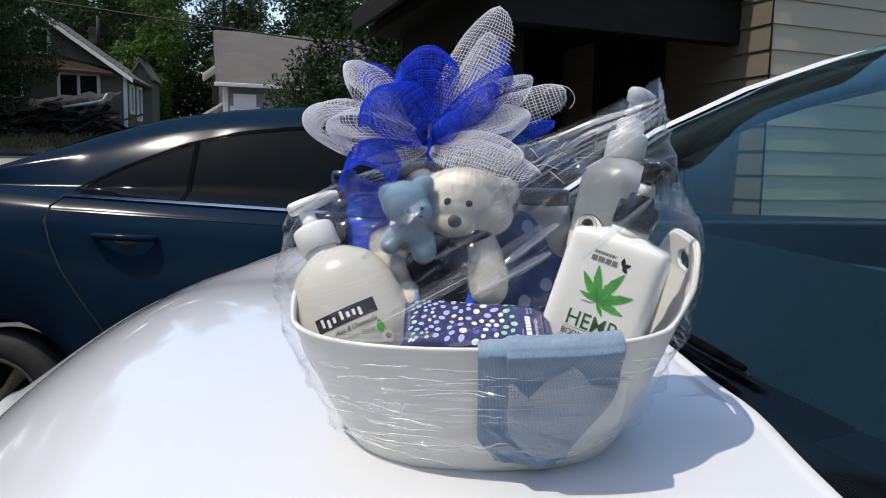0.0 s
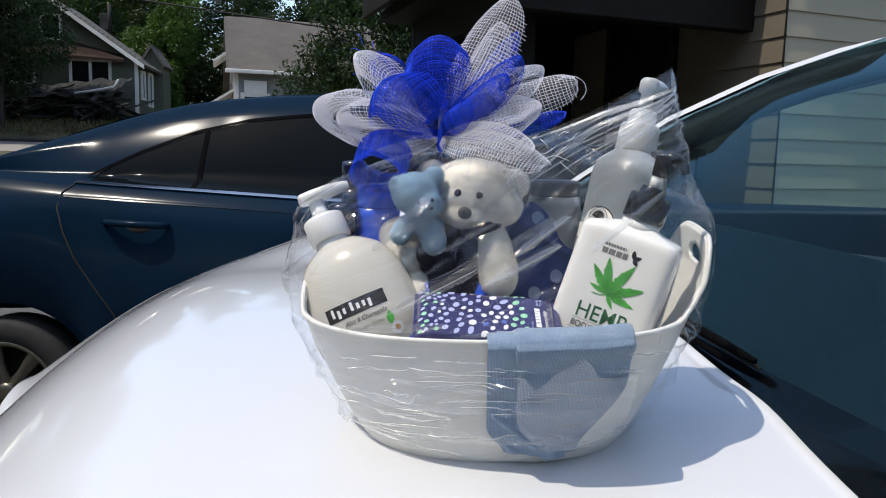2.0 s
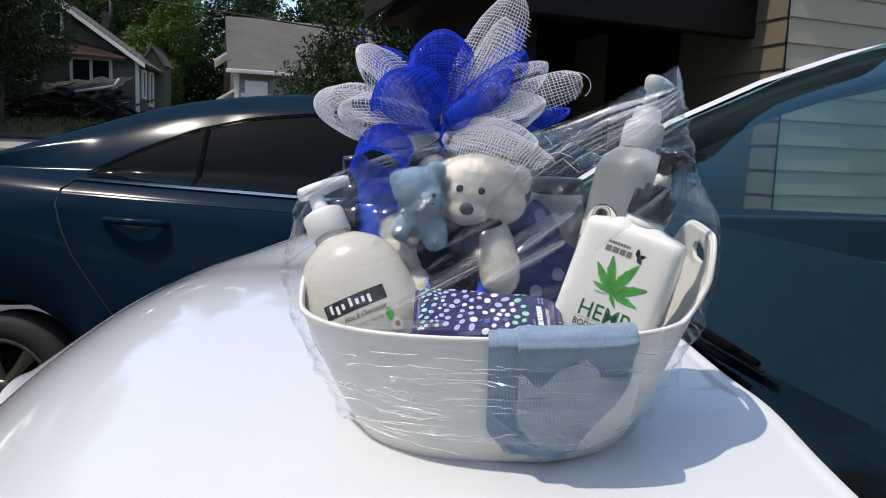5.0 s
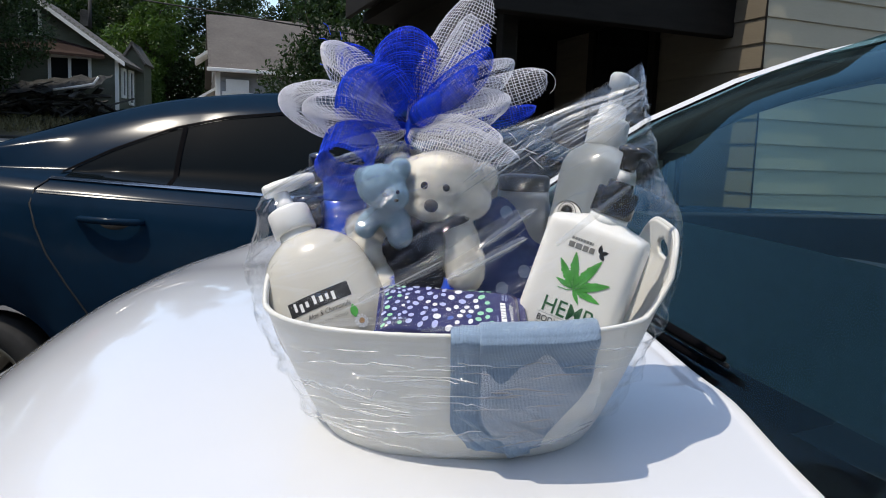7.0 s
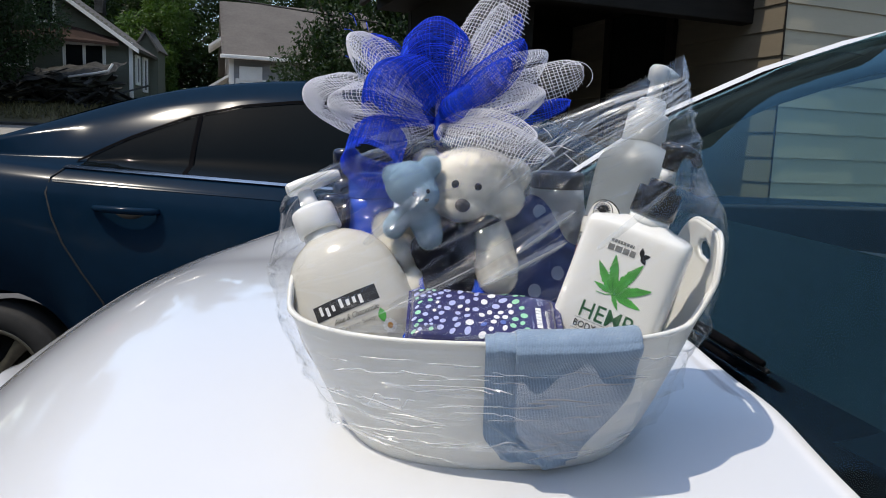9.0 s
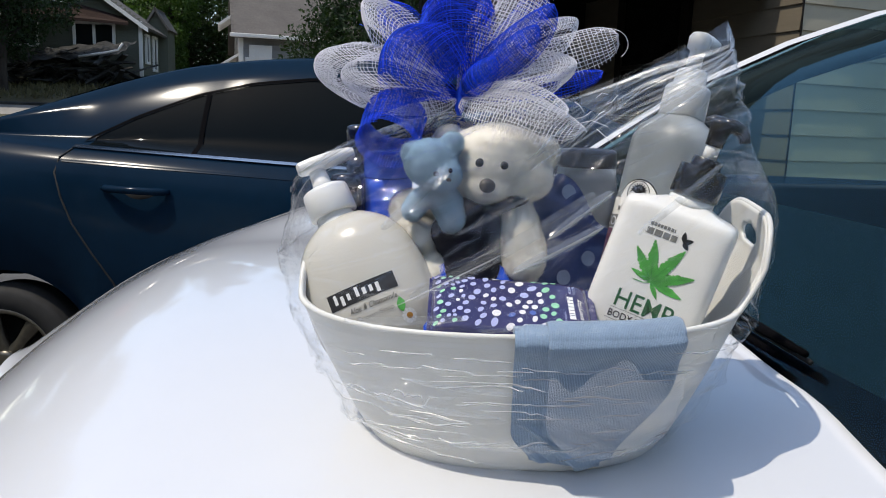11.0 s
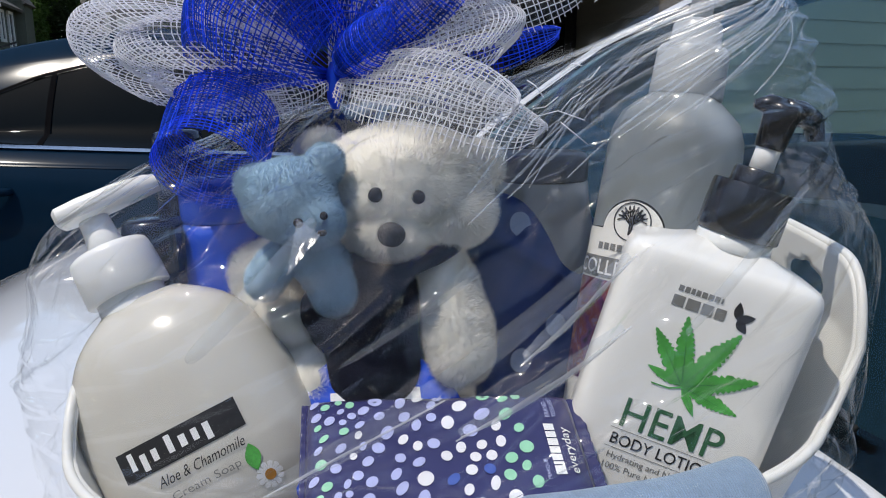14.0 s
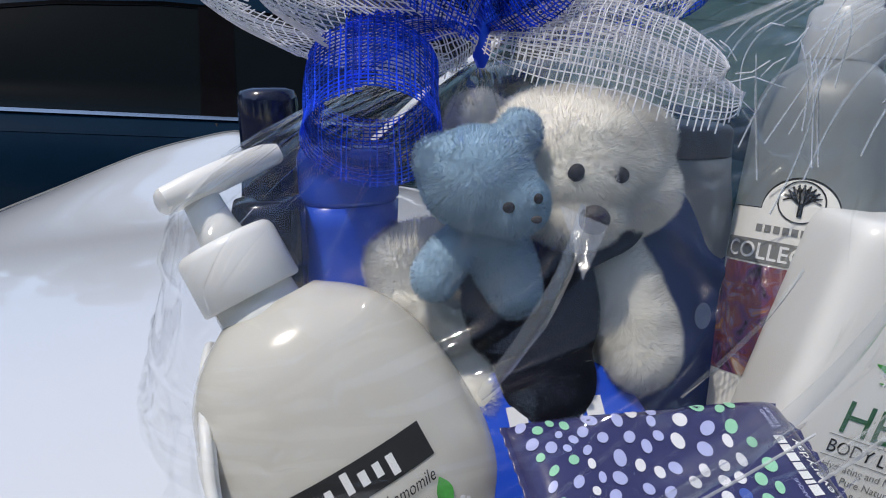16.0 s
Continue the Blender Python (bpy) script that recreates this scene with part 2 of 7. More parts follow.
def tube(points, radius, n=6, closed=False):
    """Verts and faces of a round bar along points; radius a number or one per point."""
    pts = [Vector(p) for p in points]
    verts, faces = [], []
    k = len(pts)
    for i, p in enumerate(pts):
        d = (pts[(i + 1) % k] - pts[i - 1]) if closed else (pts[min(i + 1, k - 1)] - pts[max(i - 1, 0)])
        d.normalize()
        up = Vector((0, 0, 1)) if abs(d.z) < 0.9 else Vector((1, 0, 0))
        a = d.cross(up).normalized()
        b = a.cross(d)
        r = radius[i] if isinstance(radius, (list, tuple)) else radius
        for q in range(n):
            w = 2 * math.pi * q / n
            verts.append(p + (a * math.cos(w) + b * math.sin(w)) * r)
    for i in range(k if closed else k - 1):
        for q in range(n):
            c, e = i * n, ((i + 1) % k) * n
            faces.append((c + q, c + (q + 1) % n, e + (q + 1) % n, e + q))
    if not closed:
        faces.append(tuple(range(n))[::-1])
        faces.append(tuple(range((k - 1) * n, k * n)))
    return verts, faces


def smoothstep(a, b, x):
    t = min(1.0, max(0.0, (x - a) / (b - a)))
    return t * t * (3 - 2 * t)


def interp(x, rows):
    """Smooth piecewise value from (x, value) rows."""
    if x <= rows[0][0]:
        return rows[0][1]
    for (x0, v0), (x1, v1) in zip(rows, rows[1:]):
        if x <= x1:
            t = (x - x0) / (x1 - x0)
            return v0 + (v1 - v0) * t
    return rows[-1][1]


# ---- ground ----
def ground_z(x, y):
    z = interp(y, [(-60, 0.0), (8.0, 0.0), (16, 0.72), (21, 1.25), (27, 1.25), (28.5, 1.75), (35, 2.75), (60, 3.6), (400, 5.0)])
    return z


def build_ground():
    xs = [-500, -200, -90] + [-60 + 3 * i for i in range(41)] + [90, 200, 500]
    ys = [-500, -200, -80, -30, -8] + [-4 + 0.75 * i for i in range(66)] + [50, 60, 80, 140, 300, 600]
    verts, faces = [], []
    for x in xs:
        for y in ys:
            bump_ = 0.06 * noise.noise((x * 0.3, y * 0.3, 0)) if y > 28 else 0
            verts.append((x, y, ground_z(x, y) + bump_))
    me = mesh_of("ground", verts, grid_faces(len(xs), len(ys)), [M["asphalt"], M["road"], M["grass"]])
    for p in me.polygons:
        c = p.center
        p.material_index = 1 if 19.5 < c.y < 27.2 else (2 if c.y >= 27.2 or (c.y > 9 and c.x < -3.4) or c.x < -20 or c.x > 12 else 0)
    put("ground", me)
    tagged(bpy.data.objects["ground"], "grey asphalt driveway sloping up to street and weedy lawn", "ground", kind="structure")


build_ground()


def build_kerb():
    xs = [-60 + 1.5 * i for i in range(71)]
    sec = [(-0.09, -0.1), (-0.09, 0.16), (0.09, 0.20), (0.09, -0.1)]
    verts = [(x, 27.4 + a, 1.3 + b) for x in xs for a, b in sec]
    put("kerb", mesh_of("kerb", verts, grid_faces(len(xs), 4), M["debris"], smooth=False))
    tagged(bpy.data.objects["kerb"], "weathered concrete kerb along the far street edge", "kerb", kind="structure")


build_kerb()


# ---- white car with the hood ----
CAR = Matrix.Translation((0.19, 1.15, 0)) @ Matrix.Rotation(radians(9.8), 4, "Z")


RIDGE = [(-1.05, 0.655), (-0.96, 0.719), (-0.90, 0.763), (-0.83, 0.807), (-0.76, 0.845), (-0.70, 0.871), (-0.63, 0.896), (-0.56, 0.923), (-0.50, 0.947), (-0.45, 0.966), (-0.41, 0.982), (-0.37, 0.997), (-0.33, 1.010), (-0.2, 1.035), (0.0, 1.045)]


def hood_z(u, w):
    """Height of the bonnet with the raised wing line on its far side."""
    z = hood_base(u, w)
    if w > 0.1:
        k = smoothstep(0.12, 0.60, w) * (1 - smoothstep(-0.22, 0.0, u))
        line = sum(interp(u + 0.02 * q, RIDGE) for q in range(-2, 3)) / 5
        z += (line - hood_base(u, 0.60)) * k - 0.9 * max(0.0, w - 0.62) ** 1.5 * k
    return z


def hood_base(u, w):
    """Height of the bonnet at u behind the cowl edge and w across."""
    z = 0.9955 - 0.17 * w * w
    z -= 0.03 * ((0.06 - u) / 0.65) ** 2
    z -= 1.7 * max(0.0, -0.50 - u) ** 2
    z -= 3.0 * max(0.0, abs(w) - 0.66) ** 2
    z -= 0.006 * math.exp(-((u + 0.23) ** 2 + (w + 0.47) ** 2) / 0.078)
    z += 0.006 * math.exp(-((abs(w) - 0.5) / 0.05) ** 2) * smoothstep(-0.5, -0.2, u)
    return z


def white_car():
    car = thing("white_car", CAR, "glossy white sedan parked with gift basket on its hood", "car")
    # bonnet
    us = [-1.05 + 1.05 * i / 70 for i in range(71)]
    ws = [-0.80 + 1.6 * j / 80 for j in range(81)]
    verts = [(u - 0.10 * w * w * smoothstep(0.0, -0.9, u) * -1.2, w, hood_z(u, w)) for u in us for w in ws]
    n = len(verts)
    faces = grid_faces(71, 81, flip=True)
    # rolled rear edge
    rear = [(0.008, w, hood_z(0, w) - 0.012) for w in ws]
    verts += rear
    faces += [(70 * 81 + j, n + j, n + j + 1, 70 * 81 + j + 1) for j in range(80)]
    hood = put("hood", mesh_of("hood", verts, faces, M["white_paint"]), car, "sunlit glossy white hood")
    # shut lines between bonnet and wings
    for w0 in (-0.70, 0.50):
        line = []
        for i in range(60):
            u = -0.98 + 0.97 * i / 59
            line.append((u + 0.12 * w0 * w0 * smoothstep(0.0, -0.9, u), w0 + 0.05 * (u + 0.5) * (1 if w0 > 0 else -1), hood_z(u, w0 + 0.05 * (u + 0.5) * (1 if w0 > 0 else -1)) + 0.0004))
        v, f = tube(line, 0.0016, 6)
        put("shut_line", mesh_of("shut_line", v, f, M["seam"]), car)
    # flanks and nose under the bonnet edge
    sv, sf = [], []
    for side in (-1, 1):
        b0 = len(sv)
        for u in [-1.05 + 0.05 * i for i in range(102)]:
            top = hood_z(min(u, 0), 0.80) - 0.004 if u < 0.1 else 1.02
            lo = 0.22
            if abs(u + 0.45) < 0.42:
                lo = max(lo, 0.30 + math.sqrt(max(0, 0.37 ** 2 - (u + 0.45) ** 2)))
            if abs(u - 2.25) < 0.42:
                lo = max(lo, 0.30 + math.sqrt(max(0, 0.37 ** 2 - (u - 2.25) ** 2)))
            for k, (f, yy) in enumerate(((1.0, 0.80), (0.93, 0.845), (0.7, 0.87), (0.35, 0.875), (0.0, 0.85))):
                if u > 0.1 and k == 0:
                    yy = 0.78
                sv.append((u, side * yy, lo + (top - lo) * f))
        sf += grid_faces(102, 5, base=b0, flip=side < 0)
    put("side_panel", mesh_of("side_panel", sv, sf, M["white_paint"]), car)
    nv = []
    for w in ws:
        for k in range(6):
            nv.append((-1.05 - 0.08 * math.sin(math.pi * k / 6) + 0.12 * w * w, w * 1.02, hood_z(-1.05, w) * (1 - k / 6) + 0.22 * k / 6))
    put("bumper", mesh_of("bumper", nv, grid_faces(81, 6), M["white_paint"]), car)
    # cowl panel under the wipers
    cv = []
    for w in ws:
        for u, dz in ((0.004, -0.03), (0.012, -0.028), (0.06, -0.030), (0.10, -0.022), (0.13, -0.03)):
            cv.append((u, w * 0.97, hood_z(0, w) + dz))
    put("cowl", mesh_of("cowl", cv, grid_faces(81, 5, flip=True), M["black_plastic"]), car, "black plastic cowl below the windshield")

    # windshield: rows along the pillar (u, half width, height)
    rows = [(0.065, 0.735, 0.955), (0.20, 0.70, 1.085), (0.42, 0.645, 1.245), (0.62, 0.605, 1.345), (0.80, 0.575, 1.412), (0.97, 0.548, 1.458), (1.12, 0.53, 1.475)]

    def screen(s, q):
        """Point on the glass: s up the pillar 0 to 1, q across -1 to 1."""
        x = s * 6
        u, hw, z = (interp(x, [(i, r[k]) for i, r in enumerate(rows)]) for k in range(3))
        if s < 0:
            u, z = u + 0.135 * x, z + 0.130 * x
        bow = 1 - q * q
        return Vector((u - 0.055 * bow * (1 - 0.5 * s), q * hw, z + 0.028 * bow))

    ns, nq = 43, 49
    gv = [screen(-0.06 + 1.06 * i / (ns - 1), -1 + 2 * j / (nq - 1)) for i in range(ns) for j in range(nq)]
    glass = put("windshield", mesh_of("windshield", gv, grid_faces(ns, nq), M["windshield"]), car, "tinted windshield reflecting blue sky")
    glass.visible_shadow = False
    # black band printed round the glass, just under it
    fv = [screen(i / 12 * 0.13, -1 + 2 * j / 48) - Vector((-0.002, 0, 0.005)) for i in range(13) for j in range(49)]
    put("frit_band", mesh_of("frit_band", fv, grid_faces(13, 49), M["frit"]), glass)
    # pillars, roof and window frames
    for side in (-1, 1):
        pts = [screen(i / 24, side) for i in range(25)]
        sec = [(0.0, 0.004), (0.006, 0.016), (0.024, 0.012), (0.040, -0.012), (0.036, -0.045), (0.004, -0.035)]
        pv = [(p.x, p.y + side * a, p.z + b) for p in pts for a, b in sec]
        pf = grid_faces(25, 6, flip=side > 0) + [(i * 6 + 5, (i + 1) * 6 + 5, (i + 1) * 6, i * 6) for i in range(24)]
        put("pillar", mesh_of("pillar", pv, pf, M["white_paint"]), car)
        sv2 = [(p.x + 0.002, p.y - side * a, p.z + b) for p in pts for a, b in ((-0.001, 0.006), (0.010, 0.0075), (0.012, 0.002))]
        put("pillar_seal", mesh_of("pillar_seal", sv2, grid_faces(25, 3, flip=side < 0), M["black_plastic"]), car)
        # inside trim of the pillar
        iv = [(p.x, p.y - side * a, p.z + b) for p in pts for a, b in ((-0.03, -0.04), (0.02, -0.012), (0.075, -0.02), (0.06, -0.075))]
        put("pillar_trim", mesh_of("pillar_trim", iv, grid_faces(25, 4, flip=side < 0), M["interior"]), car)
        # roof rail over the doors, waist rail, door post
        rail = [(0.42, 0.69, 1.20), (0.7, 0.655, 1.33), (1.0, 0.625, 1.405), (1.4, 0.60, 1.44), (1.9, 0.60, 1.43), (2.5, 0.63, 1.32), (3.0, 0.68, 1.10)]
        tv, tf = tube([(a, side * b, c) for a, b, c in rail], 0.035, 8)
        put("roof_rail", mesh_of("roof_rail", tv, tf, M["white_paint"]), car)
        tv, tf = tube([(1.33, side * 0.745, 1.02), (1.40, side * 0.69, 1.22), (1.46, side * 0.61, 1.43)], 0.042, 8)
        put("door_post", mesh_of("door_post", tv, tf, M["interior"]), car)
        dv = [(u, side * y, z) for u in (0.20, 0.6, 1.0, 1.5, 2.0, 2.6, 3.2) for y, z in ((0.785, 1.0), (0.755, 1.03 + 0.008 * u), (0.72, 1.02 + 0.008 * u), (0.70, 0.62))]
        put("door", mesh_of("door", dv, grid_faces(7, 4, flip=side > 0), M["interior"]), car, "dark inner door panel")
        wv = [(u, side * (0.752 - 0.105 * k * (0.6 + 0.4 * smoothstep(0.3, 1.2, u))), 1.02 + (interp(u, [(a, c) for a, b, c in rail]) - 1.02) * k) for u in (0.3, 0.5, 0.7, 0.95, 1.2, 1.42) for k in (0, 0.5, 1)]
        pane = put("door_glass", mesh_of("door_glass", wv, grid_faces(6, 3), M["side_glass"]), car)
        pane.visible_shadow = False
    rv = []
    for i, (u, hw, z) in enumerate([(1.10, 0.535, 1.476), (1.3, 0.56, 1.49), (1.7, 0.57, 1.49), (2.1, 0.57, 1.46), (2.5, 0.60, 1.36), (3.0, 0.66, 1.13)]):
        for j in range(17):
            q = -1 + j / 8
            rv.append((u, q * hw * 1.1, z + 0.03 * (1 - q * q) - 0.05 * max(0, abs(q) - 0.85)))
    put("roof", mesh_of("roof", rv, grid_faces(6, 17, flip=False), M["white_paint"]), car)
    lv = [(v[0], v[1] * 0.98, v[2] - 0.03) for v in rv]
    put("headliner", mesh_of("headliner", lv, grid_faces(6, 17, flip=True), M["interior"]), car)
    tv = [(u, w, z) for u, z in ((3.0, 1.10), (3.5, 1.05), (3.9, 1.0), (3.98, 0.8), (3.98, 0.3)) for w in (-0.78, -0.4, 0, 0.4, 0.78)]
    put("trunk", mesh_of("trunk", tv, grid_faces(5, 5), M["white_paint"]), car)
    # inside
    dv = []
    for i in range(9):
        for j in range(25):
            q = -1 + j / 12
            u, z = interp(i, [(0, 0.06), (3, 0.32), (6, 0.55), (7, 0.58), (8, 0.58)]), interp(i, [(0, 0.935), (3, 0.985), (6, 0.995), (7, 0.96), (8, 0.6)])
            dv.append((u, q * 0.70, z + 0.012 * math.cos(q * 5)))
    put("dashboard", mesh_of("dashboard", dv, grid_faces(9, 25), M["interior"]), car)
    fv = [(u, w, 0.42) for u in (0.1, 3.2) for w in (-0.78, 0.78)]
    put("cabin_floor", mesh_of("cabin_floor", fv, grid_faces(2, 2), M["interior"]), car)
    for w in (-0.36, 0.36):
        seat = put("seat", mesh_of("seat", *lathe([(0.2, 0.42), (0.95, 0.44), (1.0, 0.58), (0.9, 0.64), (0.3, 0.66)], 24, 0.26, 0.25, 4), M["interior"]), car, m=Matrix.Translation((1.15, w, 0)))
        bv, bf = lathe([(0.3, 0.0), (0.95, 0.02), (1.0, 0.3), (0.85, 0.56), (0.3, 0.6)], 24, 0.07, 0.24, 4)
        put("seat_back", mesh_of("seat_back", bv, bf, M["interior"]), seat, m=Matrix.Translation((0.24, 0, 0.55)) @ Matrix.Rotation(radians(18), 4, "Y"))
        hv, hf = lathe([(0.3, 0.0), (1.0, 0.03), (1.0, 0.15), (0.4, 0.18)], 20, 0.045, 0.13, 4)
        put("head_rest", mesh_of("head_rest", hv, hf, M["interior"]), seat, m=Matrix.Translation((0.45, 0, 1.14)) @ Matrix.Rotation(radians(12), 4, "Y"))
    # wiper
    a, b = Vector((0.014, -0.455, 0.974)), Vector((0.000, 0.30, 1.022))
    wp = [a.lerp(b, i / 14) + Vector((-0.012 * math.sin(math.pi * i / 14), 0, 0.006 + 0.004 * math.sin(math.pi * i / 14))) for i in range(15)]
    wv, wf = tube(wp, [0.003] + [0.0048] * 13 + [0.003], 8)
    wiper = put("wiper", mesh_of("wiper", wv, wf, M["black_plastic"]), car, "black wiper blade resting at the glass foot")
    ev, ef = tube([p - Vector((-0.005, 0, 0.007)) for p in wp], 0.0025, 5)
    put("wiper_rubber", mesh_of("wiper_rubber", ev, ef, M["rubber"]), wiper)
    ev, ef = tube([(0.004, -0.430, 0.972), (-0.006, -0.1, 1.000), (-0.004, 0.25, 1.006)], [0.003, 0.0045, 0.006], 8)
    put("wiper_arm", mesh_of("wiper_arm", ev, ef, M["black_plastic"]), wiper)
    for side in (-1, 1):
        for u in (-0.45, 2.25):
            wheel(car, Matrix.Translation((u, side * 0.79, 0.31)) @ Matrix.Rotation(radians(90 * -side), 4, "X"))
    return car


def wheel(car, m, spokes=7):
    """A wheel whose outer face looks along +Z of m."""
    v, f = lathe([(0.20, 0.06), (0.22, 0.085), (0.29, 0.09), (0.312, 0.07), (0.316, 0.0), (0.312, -0.09), (0.22, -0.10)], 44)
    tyre = put("wheel", mesh_of("wheel", v, f[:-2], M["rubber"]), car, m=m)
    v, f = lathe([(0.222, 0.088), (0.212, 0.094), (0.200, 0.078), (0.185, 0.02), (0.18, -0.06)], 44)
    put("rim", mesh_of("rim", v, f[:-2], M["alloy"]), tyre)
    v, f = lathe([(0.19, 0.005), (0.05, 0.003)], 44)
    put("brake_disc", mesh_of("brake_disc", v, f, M["rubber"]), tyre)
    sv, sf = [], []
    for k in range(spokes):
        a = 2 * math.pi * k / spokes
        for r, hw, z in ((0.03, 0.028, 0.070), (0.11, 0.020, 0.078), (0.205, 0.031, 0.083)):
            for s in (-1, 1):
                for dz in (0, -0.025):
                    sv.append((r * math.cos(a) - s * hw * math.sin(a), r * math.sin(a) + s * hw * math.cos(a), z + dz))
        b = k * 12
        for i in range(2):
            c = b + i * 4
            sf += [(c, c + 4, c + 6, c + 2), (c + 2, c + 6, c + 7, c + 3), (c + 1, c + 3, c + 7, c + 5), (c, c + 1, c + 5, c + 4)]
    put("spokes", mesh_of("spokes", sv, sf, M["alloy"]), tyre)
    v, f = lathe([(0.045, 0.06), (0.043, 0.086), (0.02, 0.09)], 24)
    put("hub_cap", mesh_of("hub_cap", v, f, M["alloy"]), tyre)


white_car()


# ---- dark sedan behind ----
SEDAN_Y = 2.7
XC = 3.47   # centre line of the sedan


def deck(x):
    """Height of the body below the windows: boot, waist, bonnet."""
    return interp(x, [(-2.62, 0.86), (-2.5, 1.02), (-2.1, 1.065), (-1.7, 1.06), (-1.37, 1.033), (-0.59, 0.997), (0.35, 0.955), (0.75, 0.94), (1.6, 0.86), (2.1, 0.72), (2.25, 0.55)])


def roofline(x):
    rows = [(-2.15, 1.03), (-1.95, 1.055), (-1.70, 1.128), (-1.45, 1.240), (-1.2, 1.320), (-0.95, 1.369), (-0.65, 1.392), (-0.3, 1.392), (0.0, 1.372), (0.3, 1.30), (0.6, 1.165), (1.0, 0.95)]
    return sum(interp(x + 0.03 * k, rows) for k in range(-5, 6)) / 11


def sedan_section(x):
    """Half section (outward distance from the centre line, height), sill to roof centre."""
    zb, zr = deck(x), max(deck(x) + 0.012, roofline(x))
    nose = smoothstep(1.7, 2.25, x) + smoothstep(-2.1, -2.62, x)
    hw = 0.90 - 0.16 * nose
    lo = 0.24
    for xw in (-1.62, 1.18):
        d = abs(x - xw)
        if d < 0.325:
            lo = max(lo, 0.272 + math.sqrt(0.325 ** 2 - d * d))
    g = smoothstep(0.0, 0.25, zr - zb)
    top = [(hw - 0.030, zb - 0.058), (hw - 0.050, zb - 0.034), (hw - 0.072, zb - 0.012), (hw - 0.085, zb)]
    low = [(hw - 0.06, lo), (hw - 0.005, lo + (zb - lo) * 0.25), (hw + 0.005, lo + (zb - lo) * 0.55), (hw - 0.012, lo + (zb - lo) * 0.80)]
    green = []
    for k in range(1, 8):
        s = k / 8
        inset = 0.085 + (0.085 + 0.19 * g * (s ** 1.35) * min(1, (zr - zb) / 0.36))
        green.append((hw - inset, zb + (zr - 0.045 * g - zb) * s))
    w8 = green[-1][0]
    crown = [(w8 - 0.05, zr - 0.022 * g), (w8 - 0.13, zr - 0.004), (w8 * 0.5, zr + 0.012), (0.0, zr + 0.018)]
    return low + top + green + crown


def dark_sedan():
    car = thing("dark_sedan", Matrix.Translation((0, XC, 0)), "shiny dark navy sedan parked beside the house", "car")
    xs = [-2.62 + 4.87 * i / 160 for i in range(161)]
    secs = [sedan_section(x) for x in xs]
    n = len(secs[0])
    verts, faces = [], []
    for s in (-1, 1):
        b = len(verts)
        verts += [(x, s * w, z) for x, sec in zip(xs, secs) for w, z in sec]
        faces += grid_faces(161, n, base=b, flip=s > 0)
    for i in (0, 160):
        faces.append(tuple([i * n + j for j in range(n)] + [161 * n + i * n + j for j in reversed(range(n))]))
    put("body", mesh_of("body", verts, faces, M["navy_paint"]), car, "glossy dark navy body panels")

    def side(x, z, off):
        """Point on the flank facing the white car at height z."""
        sec = sedan_section(x)
        for (w0, z0), (w1, z1) in zip(sec[:15], sec[1:15]):
            if z0 <= z <= z1:
                t = (z - z0) / max(1e-6, z1 - z0)
                return Vector((x, -(w0 + (w1 - w0) * t) - off, z))
        return Vector((x, -sec[14][0] - off, z))

    def pane_top(x):
        return min(roofline(x) - 0.085, interp(x, [(-1.37, 1.045), (-1.2, 1.137), (-1.0, 1.222), (-0.8, 1.272), (-0.6, 1.294), (-0.3, 1.302), (0.0, 1.285), (0.3, 1.20), (0.55, 1.10), (0.72, 0.99)]))

    def patch(x0, x1, low, high, off, nx=30, nz=8):
        v = []
        for i in range(nx):
            x = x0 + (x1 - x0) * i / (nx - 1)
            a, b = low(x), max(low(x) + 0.002, high(x))
            v += [side(x, a + (b - a) * k / (nz - 1), off) for k in range(nz)]
        return v, grid_faces(nx, nz)

    for name, x0, x1 in (("quarter_window", -1.33, -0.962), ("rear_window", -0.945, -0.20), ("front_window", -0.10, 0.62)):
        v, f = patch(x0, x1, lambda x: deck(x) + 0.012, pane_top, 0.006)
        put(name, mesh_of(name, v, f, M["dark_glass"]), car, "black tinted window glass")
    for x0, x1 in ((-0.962, -0.945), (-0.20, -0.10)):
        v, f = patch(x0, x1, lambda x: deck(x) + 0.008, lambda x: pane_top(x) + 0.004, 0.011, 4, 8)
        put("window_post", mesh_of("window_post", v, f, M["black_plastic"]), car)
    # black seal over the panes and bright strip below
    v, f = patch(-1.36, 0.66, lambda x: pane_top(x), lambda x: pane_top(x) + 0.011, 0.010, 60, 3)
    put("window_seal", mesh_of("window_seal", v, f, M["black_plastic"]), car)
    v, f = patch(-1.37, 0.66, lambda x: deck(x) + 0.002, lambda x: deck(x) + 0.0105, 0.013, 60, 3)
    put("chrome_strip", mesh_of("chrome_strip", v, f, M["chrome"]), car, "thin chrome strip under the windows")
    v, f = patch(-1.385, 0.7, lambda x: deck(x) - 0.047, lambda x: deck(x) - 0.043, 0.003, 60, 3)
    put("waist_line", mesh_of("waist_line", v, f, M["navy_paint"]), car)
    # shut lines
    cut = [side(x, z, 0.0015) for x, z in ((-1.365, 1.03), (-1.395, 1.0), (-1.40, 0.95), (-1.375, 0.87), (-1.335, 0.78), (-1.27, 0.68), (-1.20, 0.58), (-1.16, 0.45), (-1.15, 0.30))]
    v, f = tube(cut, 0.0035, 5)
    put("door_gap", mesh_of("door_gap", v, f, M["rubber"]), car)
    cut = [side(-0.15 + 0.01 * math.sin(z * 4), z, 0.0015) for z in (0.97, 0.85, 0.7, 0.5, 0.3)]
    v, f = tube(cut, 0.0035, 5)
